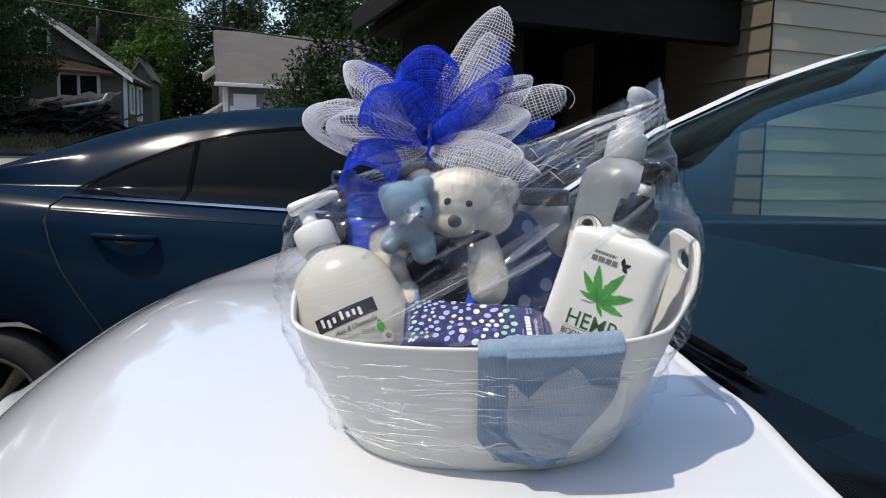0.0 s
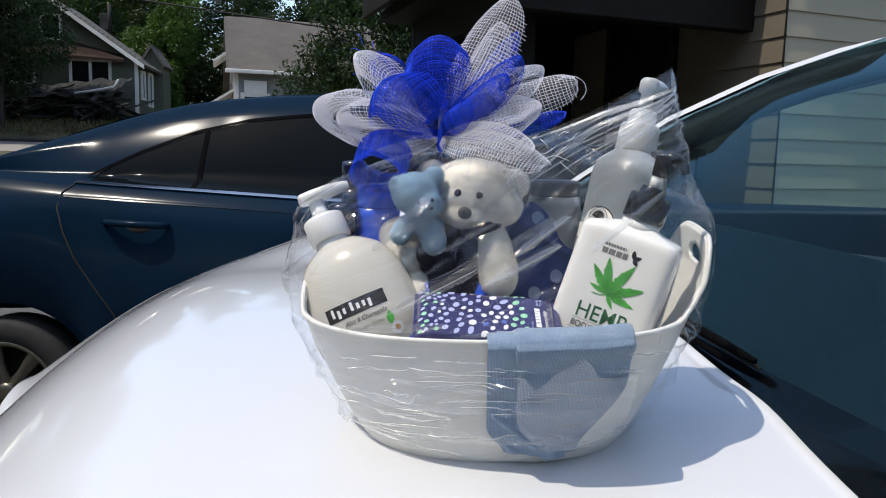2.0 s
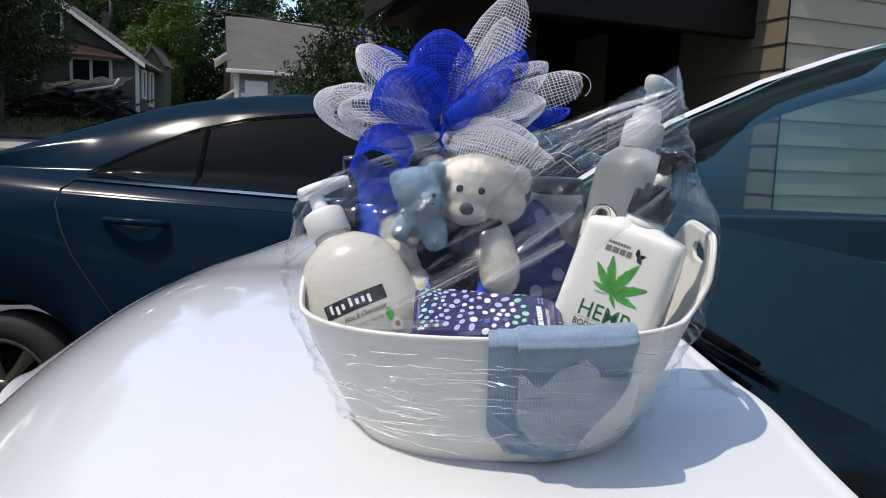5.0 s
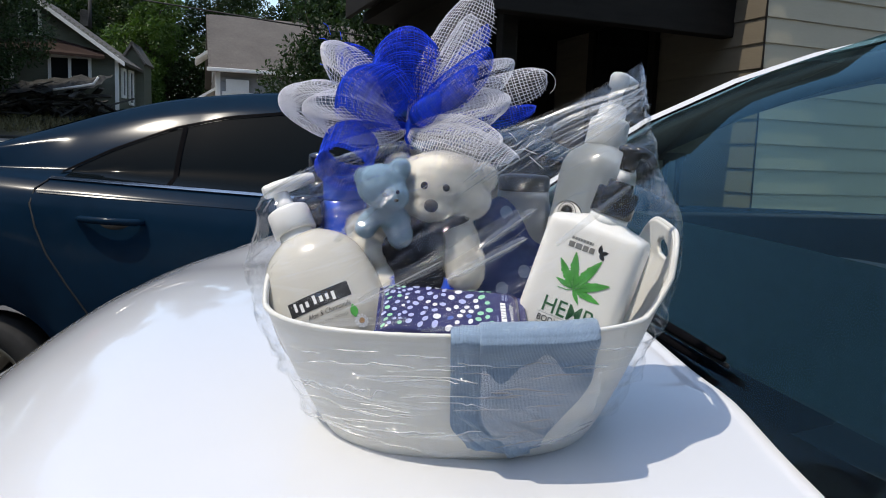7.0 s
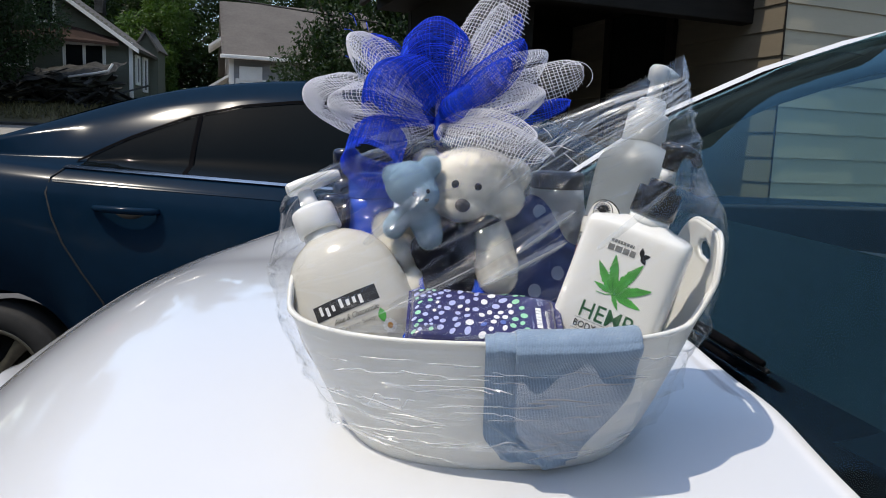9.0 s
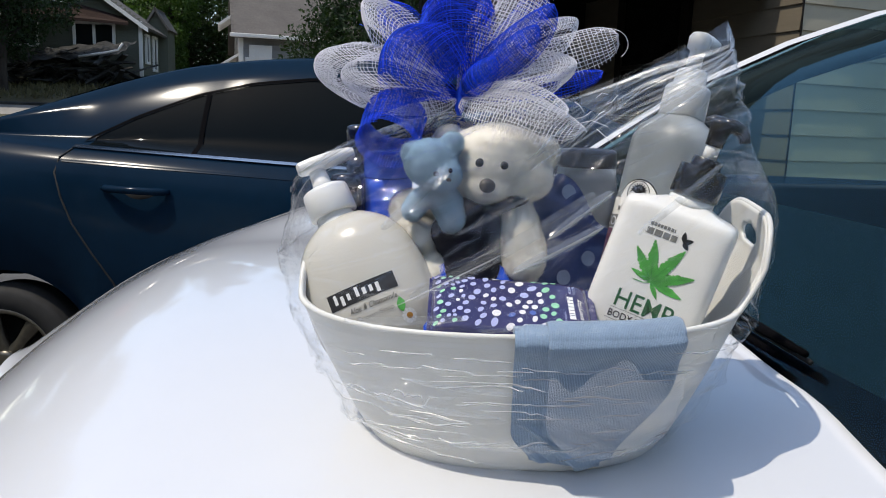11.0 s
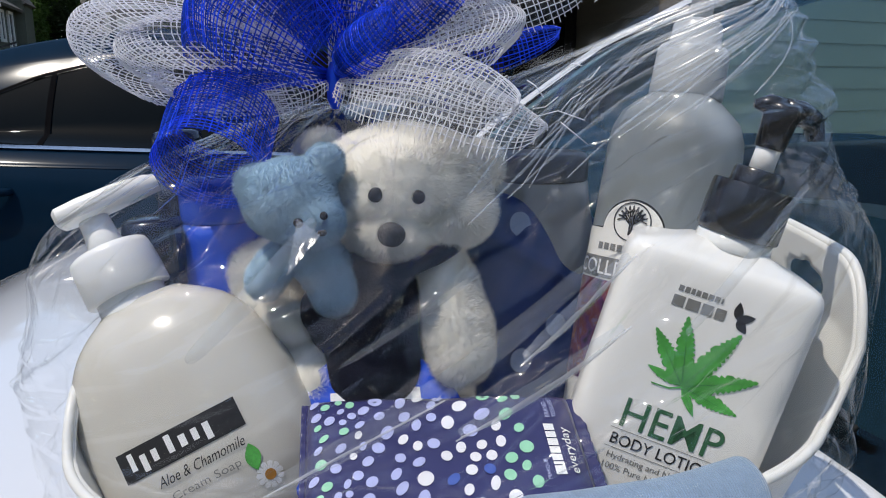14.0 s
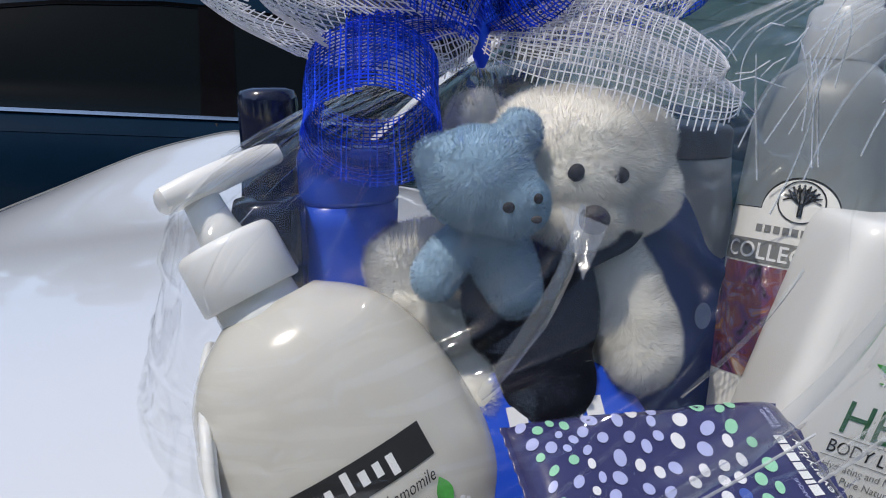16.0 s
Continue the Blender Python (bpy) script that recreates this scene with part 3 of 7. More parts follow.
    put("door_gap", mesh_of("door_gap", v, f, M["rubber"]), car)
    # door handles
    for hx in (-1.12, 0.10):
        v, f = lathe([(0.0, -0.012), (0.7, -0.010), (1.0, 0.0), (0.8, 0.012), (0.2, 0.016)], 28, 0.062, 0.030)
        c = side(hx, 0.885, 0.0)
        cup = put("handle_cup", mesh_of("handle_cup", v, f, M["rubber"]), car, m=Matrix.Translation(c + Vector((0.01, 0.012, -0.004))) @ Matrix.Rotation(radians(90), 4, "X"))
        hp = [side(hx - 0.115 + 0.23 * i / 12, 0.905 - 0.012 * i / 12 * 0.6, 0.004 + 0.034 * math.sin(math.pi * i / 12) ** 0.5) for i in range(13)]
        v, f = tube(hp, [0.008] + [0.0125] * 11 + [0.009], 8)
        put("door_handle", mesh_of("door_handle", v, f, M["navy_paint"]), car)
    for x, s in ((-1.62, -1), (1.18, -1), (-1.62, 1), (1.18, 1)):
        wheel(car, Matrix.Translation((x, s * 0.80, 0.272)) @ Matrix.Rotation(radians(90 * -s), 4, "X") @ Matrix.Scale(0.86, 4), 7)
    # rear screen and lights
    v = []
    for i in range(16):
        x = -2.0 + 0.75 * i / 15
        sec = sedan_section(x)
        crown = [(w, z) for w, z in sec[14:]][::-1]
        for j in range(9):
            q = -1 + j / 4
            w = (sec[14][0] - 0.11) * q
            v.append((x, w, interp(abs(w), crown) + 0.004))
    put("rear_screen", mesh_of("rear_screen", v, grid_faces(16, 9), M["dark_glass"]), car)
    for s in (-1, 1):
        bm = box_bm(0.06, 0.30, 0.14, 0.02)
        put_me = part("tail_light", bm, M["brick_red"], car, "dark red tail light", m=Matrix.Translation((-2.585, s * 0.58, 0.86)))
    return car


dark_sedan()


# ---- house with the porch ----
HOUSE = Matrix.Translation((2.44, 6.0, 0)) @ Matrix.Rotation(radians(22), 4, "Z")


def board_mesh(name, length, rows_h, mat, thick=0.018):
    """One lapped board, foot proud of its head, running along +X from 0."""
    t = thick
    v = [(0, -t, 0), (0, -t * 0.96, 0.012), (0, -0.003, rows_h + 0.01), (0, 0, rows_h + 0.01), (0, 0, 0)]
    v += [(length, y, z) for x, y, z in v]
    f = [(0, 1, 6, 5), (1, 2, 7, 6), (2, 3, 8, 7), (4, 0, 5, 9), (0, 4, 3, 2, 1), (5, 6, 7, 8, 9)]
    return mesh_of(name, v, [q[::-1] for q in f], mat, smooth=False)


def porch_house():
    house = thing("porch_house", HOUSE, "cream lap-sided house with a deep shaded porch", "house")
    e = 0.195
    wall = part("wall", box_bm(9.0, 8.0, 3.4, at=(4.5, 4.0, 1.7)), M["siding"], house, "cream lap siding wall", smooth=False)
    right = board_mesh("board", 9.0, e, M["siding"])
    left = board_mesh("board", 8.0, e, M["shaded_siding"])
    z0 = 1.95 - e * 9
    for k in range(16):
        put("board", right, wall, m=Matrix.Translation((-0.004, 0, z0 + e * k)))
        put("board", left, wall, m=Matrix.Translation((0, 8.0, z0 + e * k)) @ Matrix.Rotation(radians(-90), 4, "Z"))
    part("corner_post", box_bm(0.012, 0.012, 3.2, 0.003, at=(-0.013, -0.013, 1.75)), M["dark_wood"], house, smooth=False)
    # unseen wall, added to keep light out of the porch's far end
    part("shade_wall", box_bm(1.95, 0.10, 2.2, at=(-1.0, 3.22, 1.50)), M["dark_wood"], house, "added dark wall keeping light out of the porch", smooth=False)
    # windows and door under the porch, on the wall that faces -X
    for y, w, z1, h in ((1.85, 0.95, 1.05, 1.5), (4.2, 0.95, 0.45, 2.05), (5.9, 1.1, 1.1, 1.4)):
        win = thing("window_1", Matrix.Translation((-0.03, y, z1)), "", "")
        win.parent = house
        part("pane", box_bm(0.02, w, h, at=(0.0, 0, h / 2)), M["window_dark"], win, smooth=False)
        for yy in (-w / 2 - 0.05, w / 2 + 0.05):
            part("frame", box_bm(0.06, 0.10, h + 0.2, 0.006, at=(-0.01, yy, h / 2)), M["dark_wood"], win, smooth=False)
        for zz in (-0.05, h / 2, h + 0.05):
            part("frame", box_bm(0.055, w, 0.08 if zz != h / 2 else 0.04, 0.006, at=(-0.012, 0, zz)), M["dark_wood"], win, smooth=False)
    # porch: deck, roof, posts, rail
    deck_ = part("porch_floor", box_bm(2.0, 2.6, 0.12, at=(-1.0, 2.0, 0.42)), M["dark_wood"], house, smooth=False)
    part("porch_skirt", box_bm(0.05, 2.6, 0.36, at=(-1.98, 2.0, 0.18)), M["dark_wood"], house, smooth=False)
    part("porch_skirt", box_bm(2.0, 0.05, 0.36, at=(-1.0, 0.72, 0.18)), M["dark_wood"], house, smooth=False)
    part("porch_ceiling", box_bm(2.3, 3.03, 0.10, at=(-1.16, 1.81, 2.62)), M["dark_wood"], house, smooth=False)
    # deep beams, added to hold back sky light from the porch
    part("shade_beam", box_bm(2.2, 0.14, 0.55, 0.01, at=(-1.1, 0.40, 2.50)), M["dark_wood"], house, smooth=False)
    part("shade_beam", box_bm(0.14, 2.5, 0.50, 0.01, at=(-1.9, 2.05, 2.52)), M["dark_wood"], house, smooth=False)
    v = [(-2.45, 0.17, 2.70), (0.0, 0.17, 3.05), (0.0, 3.35, 3.05), (-2.45, 3.35, 2.70)]
    v += [(x, y, z + 0.12) for x, y, z in v]
    put("porch_roof", mesh_of("porch_roof", v, [(3, 2, 1, 0), (4, 5, 6, 7), (0, 1, 5, 4), (1, 2, 6, 5), (2, 3, 7, 6), (3, 0, 4, 7)], M["shingle_dark"], smooth=False), house)
    part("fascia", box_bm(0.05, 3.2, 0.20, 0.01, at=(-2.47, 1.76, 2.70)), M["dark_wood"], house, smooth=False)
    for y in (0.75, 3.15):
        part("post", box_bm(0.13, 0.13, 2.4, 0.012, at=(-1.85, y, 1.66)), M["dark_wood"], house, smooth=False)
    for z in (0.62, 1.25):
        part("rail", box_bm(0.07, 2.35, 0.07, 0.01, at=(-1.85, 1.95, z)), M["dark_wood"], house, smooth=False)
        part("rail", box_bm(1.75, 0.07, 0.07, 0.01, at=(-0.95, 0.75, z)), M["dark_wood"], house, smooth=False)
    bal = box_bm(0.035, 0.035, 0.6, at=(0, 0, 0.93))
    me = bpy.data.meshes.new("baluster")
    bal.to_mesh(me)
    bal.free()
    me.materials.append(M["dark_wood"])
    for k in range(16):
        put("baluster", me, house, m=Matrix.Translation((-1.85, 0.9 + 0.135 * k, 0)))
    for k in range(13):
        put("baluster", me, house, m=Matrix.Translation((-1.75 + 0.135 * k, 0.75, 0)))
    # brace at the porch corner, main roof
    bv, bf = tube([(-1.85, 0.75, 2.15), (-1.80, 1.05, 2.55), (-1.85, 1.6, 2.84)], 0.05, 6)
    put("brace", mesh_of("brace", bv, bf, M["dark_wood"]), house)
    v = [(-0.3, -0.3, 3.35), (9.4, -0.3, 3.35), (9.4, 8.4, 3.35), (-0.3, 8.4, 3.35), (-0.3, 4, 5.0), (9.4, 4, 5.0)]
    put("roof", mesh_of("roof", v, [(0, 1, 5, 4), (2, 3, 4, 5), (0, 4, 3), (1, 2, 5), (3, 2, 1, 0)], M["shingle_dark"], smooth=False), house)


porch_house()


# ---- houses across the street ----
def lap_wall(parent, p0, p1, z0, z1, e, mat, top=None):
    """Lapped boards between two plan points; top(s, z) clips the run at height z."""
    p0, p1 = Vector(p0), Vector(p1)
    length = (p1 - p0).length
    ang = math.atan2((p1 - p0).y, (p1 - p0).x)
    v, f = [], []
    k = 0
    while z0 + k * e < z1:
        z = z0 + k * e
        a, b = (0, length) if top is None else top(z, length)
        if b - a > 0.1:
            i = len(v)
            for s in (a, b):
                v += [(s, -0.03, z), (s, -0.005, z + e), (s, 0.0, z)]
            f += [(i, i + 3, i + 4, i + 1), (i + 2, i + 5, i + 3, i)]
        k += 1
    m = Matrix.Translation((p0.x, p0.y, 0)) @ Matrix.Rotation(ang, 4, "Z")
    return put("siding", mesh_of("siding", v, f, mat, smooth=False), parent, m=m)


def house_window(parent, m, w, h, panes=1):
    win = new("window")
    win.parent = parent
    win.matrix_basis = m
    part("pane", box_bm(w, 0.04, h, at=(0, -0.03, h / 2)), M["window_dark"], win, smooth=False)
    for x in [-w / 2 - 0.06, w / 2 + 0.06] + [-w / 2 + w * k / panes for k in range(1, panes)]:
        part("frame", box_bm(0.12, 0.10, h + 0.24, at=(x, -0.05, h / 2)), M["white_trim"], win, smooth=False)
    for z in (-0.06, h + 0.06):
        part("frame", box_bm(w, 0.10, 0.12, at=(0, -0.05, z)), M["white_trim"], win, smooth=False)


def slab(parent, name, pts, thick, mat, label=""):
    """A roof slope from four corner points, with thickness."""
    v = [Vector(p) for p in pts]
    n = (v[1] - v[0]).cross(v[3] - v[0]).normalized() * thick
    v += [p - n for p in v]
    f = [(0, 1, 2, 3), (7, 6, 5, 4), (0, 4, 5, 1), (1, 5, 6, 2), (2, 6, 7, 3), (3, 7, 4, 0)]
    return put(name, mesh_of(name, v, f, mat, smooth=False), parent, label)


def shingle_rows(parent, a, b, c, rows, cols, mat):
    """Courses of shingles over the slope spanned by eave a-b and rake a-c."""
    a, b, c = Vector(a), Vector(b), Vector(c)
    n = (b - a).cross(c - a).normalized()
    rng = random.Random(5)
    v, f = [], []
    for r in range(rows):
        for q in range(cols):
            o = 0.5 * (r % 2)
            u0, u1 = (q + o) / cols, (q + o + 0.97) / cols
            if u1 > 1:
                u1 = 1.0
            lift = 0.006 + 0.006 * rng.random()
            i = len(v)
            for u, w, h in ((u0, r / rows, lift), (u1, r / rows, lift), (u1, (r + 1.05) / rows, 0.004), (u0, (r + 1.05) / rows, 0.004)):
                v.append(a + (b - a) * u + (c - a) * min(1, w) + n * h)
            f.append((i, i + 1, i + 2, i + 3))
    ob = put("shingles", mesh_of("shingles", v, f, mat, smooth=False), parent)
    return tagged(ob, kind="stuff")


def gray_house():
    h = thing("gray_house", Matrix.Translation((-7.12, 23.0, 1.62)) @ Matrix.Rotation(radians(19), 4, "Z"), "grey sided house with brown shingle roof and covered window", "house")
    part("wall", box_bm(7.0, 6.4, 3.2, at=(3.5, 3.2, 0.6)), M["gray_siding"], h, smooth=False)
    lap_wall(h, (0, -0.01), (7, -0.01), -0.9, 2.05, 0.11, M["gray_siding"])
    lap_wall(h, (-0.01, 6.4), (-0.01, 0), -0.9, 2.05, 0.11, M["gray_siding"])
    part("corner_board", box_bm(0.14, 0.14, 3.0, at=(0.03, 0.03, 0.6)), M["white_trim"], h, smooth=False)
    slab(h, "roof", [(-0.25, -0.3, 2.0), (7.3, -0.3, 2.0), (7.3, 3.2, 4.15), (-0.25, 3.2, 4.15)], 0.10, M["shingle"], "brown asphalt shingle roof")
    slab(h, "roof", [(-0.25, 3.2, 4.15), (7.3, 3.2, 4.15), (7.3, 6.7, 2.0), (-0.25, 6.7, 2.0)], 0.10, M["shingle"])
    shingle_rows(h, (-0.25, -0.32, 2.0), (7.3, -0.32, 2.0), (-0.25, 3.2, 4.16), 26, 44, M["shingle"])
    part("gutter", box_bm(7.6, 0.12, 0.11, 0.02, at=(3.5, -0.36, 1.98)), M["white_trim"], h, smooth=False)
    gv = [(-0.02, 0, 2.1), (-0.02, 6.4, 2.1), (-0.02, 3.2, 4.05)]
    put("gable", mesh_of("gable", gv, [(0, 2, 1)], M["gray_siding"], smooth=False), h)
    # shed roofs at the side
    slab(h, "awning", [(-0.62, 2.0, 2.55), (0.0, 2.0, 3.0), (0.0, 4.0, 3.0), (-0.62, 4.0, 2.55)], 0.07, M["white_trim"])
    slab(h, "awning", [(-0.85, 0.5, 1.0), (0.0, 0.5, 1.55), (0.0, 3.0, 1.55), (-0.85, 3.0, 1.0)], 0.07, M["white_trim"])
    cover = part("window_cover", box_bm(0.68, 0.10, 0.42, 0.01, at=(0.60, -0.09, 1.53)), M["white_trim"], h, "white panel over the window", smooth=False)
    house_window(h, Matrix.Translation((0.60, -0.02, 0.75)), 0.66, 0.5)


gray_house()


def bungalow():
    # corner that faces the street at the house's right-hand end; front runs to -X
    h = thing("bungalow", Matrix.Translation((-15.05, 34.0, 2.75)) @ Matrix.Rotation(radians(10), 4, "Z"), "olive bungalow with white gable trim and wrecked porch roof", "house")
    W, D, H = 7.4, 3.9, 2.55
    part("wall", box_bm(W, D, H + 1.4, at=(-W / 2, D / 2, (H - 1.4) / 2)), M["green_siding"], h, smooth=False)
    lap_wall(h, (-W, -0.01), (0, -0.01), -1.2, H, 0.13, M["green_siding"])
    lap_wall(h, (0.01, 0), (0.01, D), -1.2, H, 0.13, M["green_siding"])
    peak = 2.55

    def gable(z, length):
        t = (z - H) / peak
        return (length / 2 * t, length - length / 2 * t)

    lap_wall(h, (-W, -0.015), (0, -0.015), H, H + peak, 0.13, M["green_siding"], gable)
    put("gable", mesh_of("gable", [(-W, 0, H), (0, 0, H), (-W / 2, 0, H + peak)], [(0, 1, 2)], M["green_siding"], smooth=False), h)
    for s in (0, 1):
        x0 = 0.45 if s == 0 else -W - 0.45
        z0 = H - 0.31
        slab(h, "roof", [(x0, -0.5, z0), (x0, D + 0.4, z0), (-W / 2, D + 0.4, H + peak + 0.05), (-W / 2, -0.5, H + peak + 0.05)][:: 1 if s == 0 else -1], 0.12, M["shingle_dark"], "dark shingle roof")
        bm = bmesh.new()
        a, b = Vector((x0, -0.52, z0 - 0.02)), Vector((-W / 2, -0.52, H + peak + 0.03))
        d = Vector((0, 0, -0.20))
        vs = [bm.verts.new(p) for p in (a, b, b + d, a + d, a + Vector((0, 0.06, 0)), b + Vector((0, 0.06, 0)), b + d + Vector((0, 0.06, 0)), a + d + Vector((0, 0.06, 0)))]
        for q in ((0, 1, 2, 3), (7, 6, 5, 4), (0, 4, 5, 1), (3, 2, 6, 7)):
            bm.faces.new([vs[i] for i in q])
        part("bargeboard", bm, M["white_trim"], h, "white gable board", smooth=False)
    part("corner_board", box_bm(0.14, 0.14, H + 1.0, at=(0.0, 0.0, H / 2 - 0.5)), M["white_trim"], h, smooth=False)
    house_window(h, Matrix.Translation((-1.95, -0.02, 1.35)), 1.55, 0.95, 2)
    house_window(h, Matrix.Translation((-4.9, -0.02, 1.35)), 1.0, 0.95, 1)
    house_window(h, Matrix.Translation((-3.55, -0.02, H + 0.75)), 0.7, 0.9, 1)
    for y, w, z, hh in ((0.9, 0.4, 0.85, 1.1), (2.3, 0.5, 0.6, 1.4)):
        house_window(h, Matrix.Translation((0.02, y, z)) @ Matrix.Rotation(radians(90), 4, "Z"), w, hh)
    # pent of reddish shingles over the window, and the fallen porch roof
    v = [(-5.6, -0.60, 2.62), (-0.35, -0.60, 2.40), (-0.6, -0.05, 2.66), (-3.2, -0.05, 3.30), (-5.6, -0.05, 3.00)]
    put("pent_roof", mesh_of("pent_roof", v + [(x, y, z - 0.12) for x, y, z in v], [(0, 1, 2, 3, 4), (9, 8, 7, 6, 5), (0, 5, 6, 1)], M["brick_red"], smooth=False), h, "brownish red shingled pent roof")
    # side wing behind
    part("wing", box_bm(1.0, 1.6, 3.6, at=(-0.05, D + 0.2, 1.0)), M["green_siding"], h, smooth=False)
    put("wing_gable", mesh_of("wing_gable", [(-0.55, D - 0.62, 2.8), (0.45, D - 0.62, 2.8), (-0.05, D - 0.62, 3.55)], [(0, 1, 2)], M["green_siding"], smooth=False), h)
    slab(h, "wing_roof", [(0.62, D - 0.9, 2.56), (0.62, D + 1.0, 2.56), (-0.05, D + 1.0, 3.6), (-0.05, D - 0.9, 3.6)], 0.1, M["shingle_dark"])
    slab(h, "wing_roof", [(-0.05, D - 0.9, 3.6), (-0.05, D + 1.0, 3.6), (-0.72, D + 1.0, 2.56), (-0.72, D - 0.9, 2.56)], 0.1, M["shingle_dark"])
    cv, cf = tube([(-2.2, 4.0, 4.2), (-2.2, 4.0, 5.6)], 0.09, 8)
    put("flue_pipe", mesh_of("flue_pipe", cv, cf, M["rubber"]), h)
    part("chimney", box_bm(0.4, 0.4, 0.8, 0.02, at=(-2.7, 5.0, 4.85)), M["debris"], h, smooth=False)
    return h


bungalow()


def wreck_heap():
    rng = random.Random(11)
    heap = thing("debris_heap", Matrix.Translation((-17.5, 32.2, 2.10)), "collapsed grey porch roof and broken boards on lawn", "debris")
    bm = bmesh.new()
    for i in range(150):
        l = rng.uniform(0.4, 2.2)
        m = Matrix.Translation((rng.uniform(-2.8, 2.6), rng.uniform(-0.8, 1.3), rng.uniform(0.0, 1.0) ** 1.5 * 1.6)) @ Euler((rng.uniform(-0.5, 0.5), rng.uniform(-0.6, 0.6), rng.uniform(0, 3.1))).to_matrix().to_4x4() @ Matrix.Diagonal((l, rng.uniform(0.06, 0.25), rng.uniform(0.03, 0.09), 1))
        bmesh.ops.create_cube(bm, size=1.0, matrix=m)
    tagged(part("rubble", bm, M["debris"], heap, smooth=False), kind="stuff")
    xs, ys = 24, 9
    v = [(-1.9 + 4.6 * i / (xs - 1), -1.0 + 1.9 * j / (ys - 1), 1.05 + 0.75 * j / (ys - 1) + 0.45 * i / (xs - 1) + 0.22 * noise.noise((i * 0.35, j * 0.5, 3)) - 0.3 * smoothstep(4, 0, i)) for i in range(xs) for j in range(ys)]
    put("fallen_roof", mesh_of("fallen_roof", v, grid_faces(xs, ys, flip=True), M["debris"], smooth=False), heap, "sagging grey shingle sheet")
    tv, tf = tube([(1.1, -1.1, 1.36), (2.2, -1.1, 1.54), (2.75, -1.05, 1.66), (2.95, -1.05, 1.95)], 0.05, 6)
    put("gutter", mesh_of("gutter", tv, tf, M["white_trim"]), heap)


wreck_heap()


# ---- trees ----
def crown_mesh(name, mat, blobs, leaves, size, seed):
    """Many small leaf sprays scattered through uneven blobs (x, y, z, r)."""
    rng = np.random.default_rng(seed)
    w = np.array([b[3] ** 2 for b in blobs])
    pick = rng.choice(len(blobs), leaves, p=w / w.sum())
    c = np.array([b[:3] for b in blobs])[pick]
    r = np.array([b[3] for b in blobs])[pick]
    d = rng.normal(size=(leaves, 3))
    d /= np.linalg.norm(d, axis=1)[:, None]
    rad = r * (0.45 + 0.62 * rng.random(leaves) ** 0.5)
    p = c + d * rad[:, None] * np.array([1, 1, 0.8])
    a = rng.normal(size=(leaves, 3))
    a /= np.linalg.norm(a, axis=1)[:, None]
    a = a * 0.8 + d * 0.4
    b = np.cross(a, rng.normal(size=(leaves, 3)))
    b /= np.linalg.norm(b, axis=1)[:, None] + 1e-9
    s = size * (0.6 + 0.8 * rng.random(leaves))[:, None]
    v = np.stack([p - a * s, p + b * s * 0.42, p + a * s, p - b * s * 0.42], 1).reshape(-1, 3)
    f = np.arange(leaves * 4).reshape(-1, 4)
    return mesh_of(name, v.tolist(), f.tolist(), mat, smooth=False)


def tree_kind(name, height, spread, mat, leaves, size, seed, trunk_r=0.22, low=0.25):
    rng = random.Random(seed)
    root = thing(name, Matrix.Identity(4), "leafy dark green tree with dense crown", "tree")
    pts = [(0.15 * math.sin(z * 0.7 + seed), 0.12 * math.cos(z * 0.9), z) for z in [height * k / 8 for k in range(8)]]
    v, f = tube([(0, 0, -0.8)] + pts[0:], [trunk_r * 1.3] + [trunk_r * (1 - 0.85 * k / 7) for k in range(8)], 9)
    blobs = []
    for k in range(16):
        z = height * (low + (1 - low) * (k + 0.5) / 16)
        t = (k + 0.5) / 16
        rr = spread * (0.55 + 0.45 * math.sin(math.pi * min(1, t * 0.9 + 0.15)))
        for q in range(2):
            a = rng.uniform(0, 6.28)
            rad = rr * rng.uniform(0.15, 0.75)
            b = (rad * math.cos(a), rad * math.sin(a), z + rng.uniform(-0.3, 0.3), rr * rng.uniform(0.32, 0.58))
            blobs.append(b)
            lv, lf = tube([(0, 0, z * 0.8), (b[0] * 0.5, b[1] * 0.5, z * 0.92), b[:3]], [trunk_r * 0.32, trunk_r * 0.2, 0.02], 5)
            o = len(v)
            v += lv
            f += [tuple(i + o for i in q2) for q2 in lf]
    put("trunk", mesh_of("trunk", v, f, M["bark"]), root)
    put("crown", crown_mesh("crown", mat, blobs, leaves, size, seed), root)
    return root


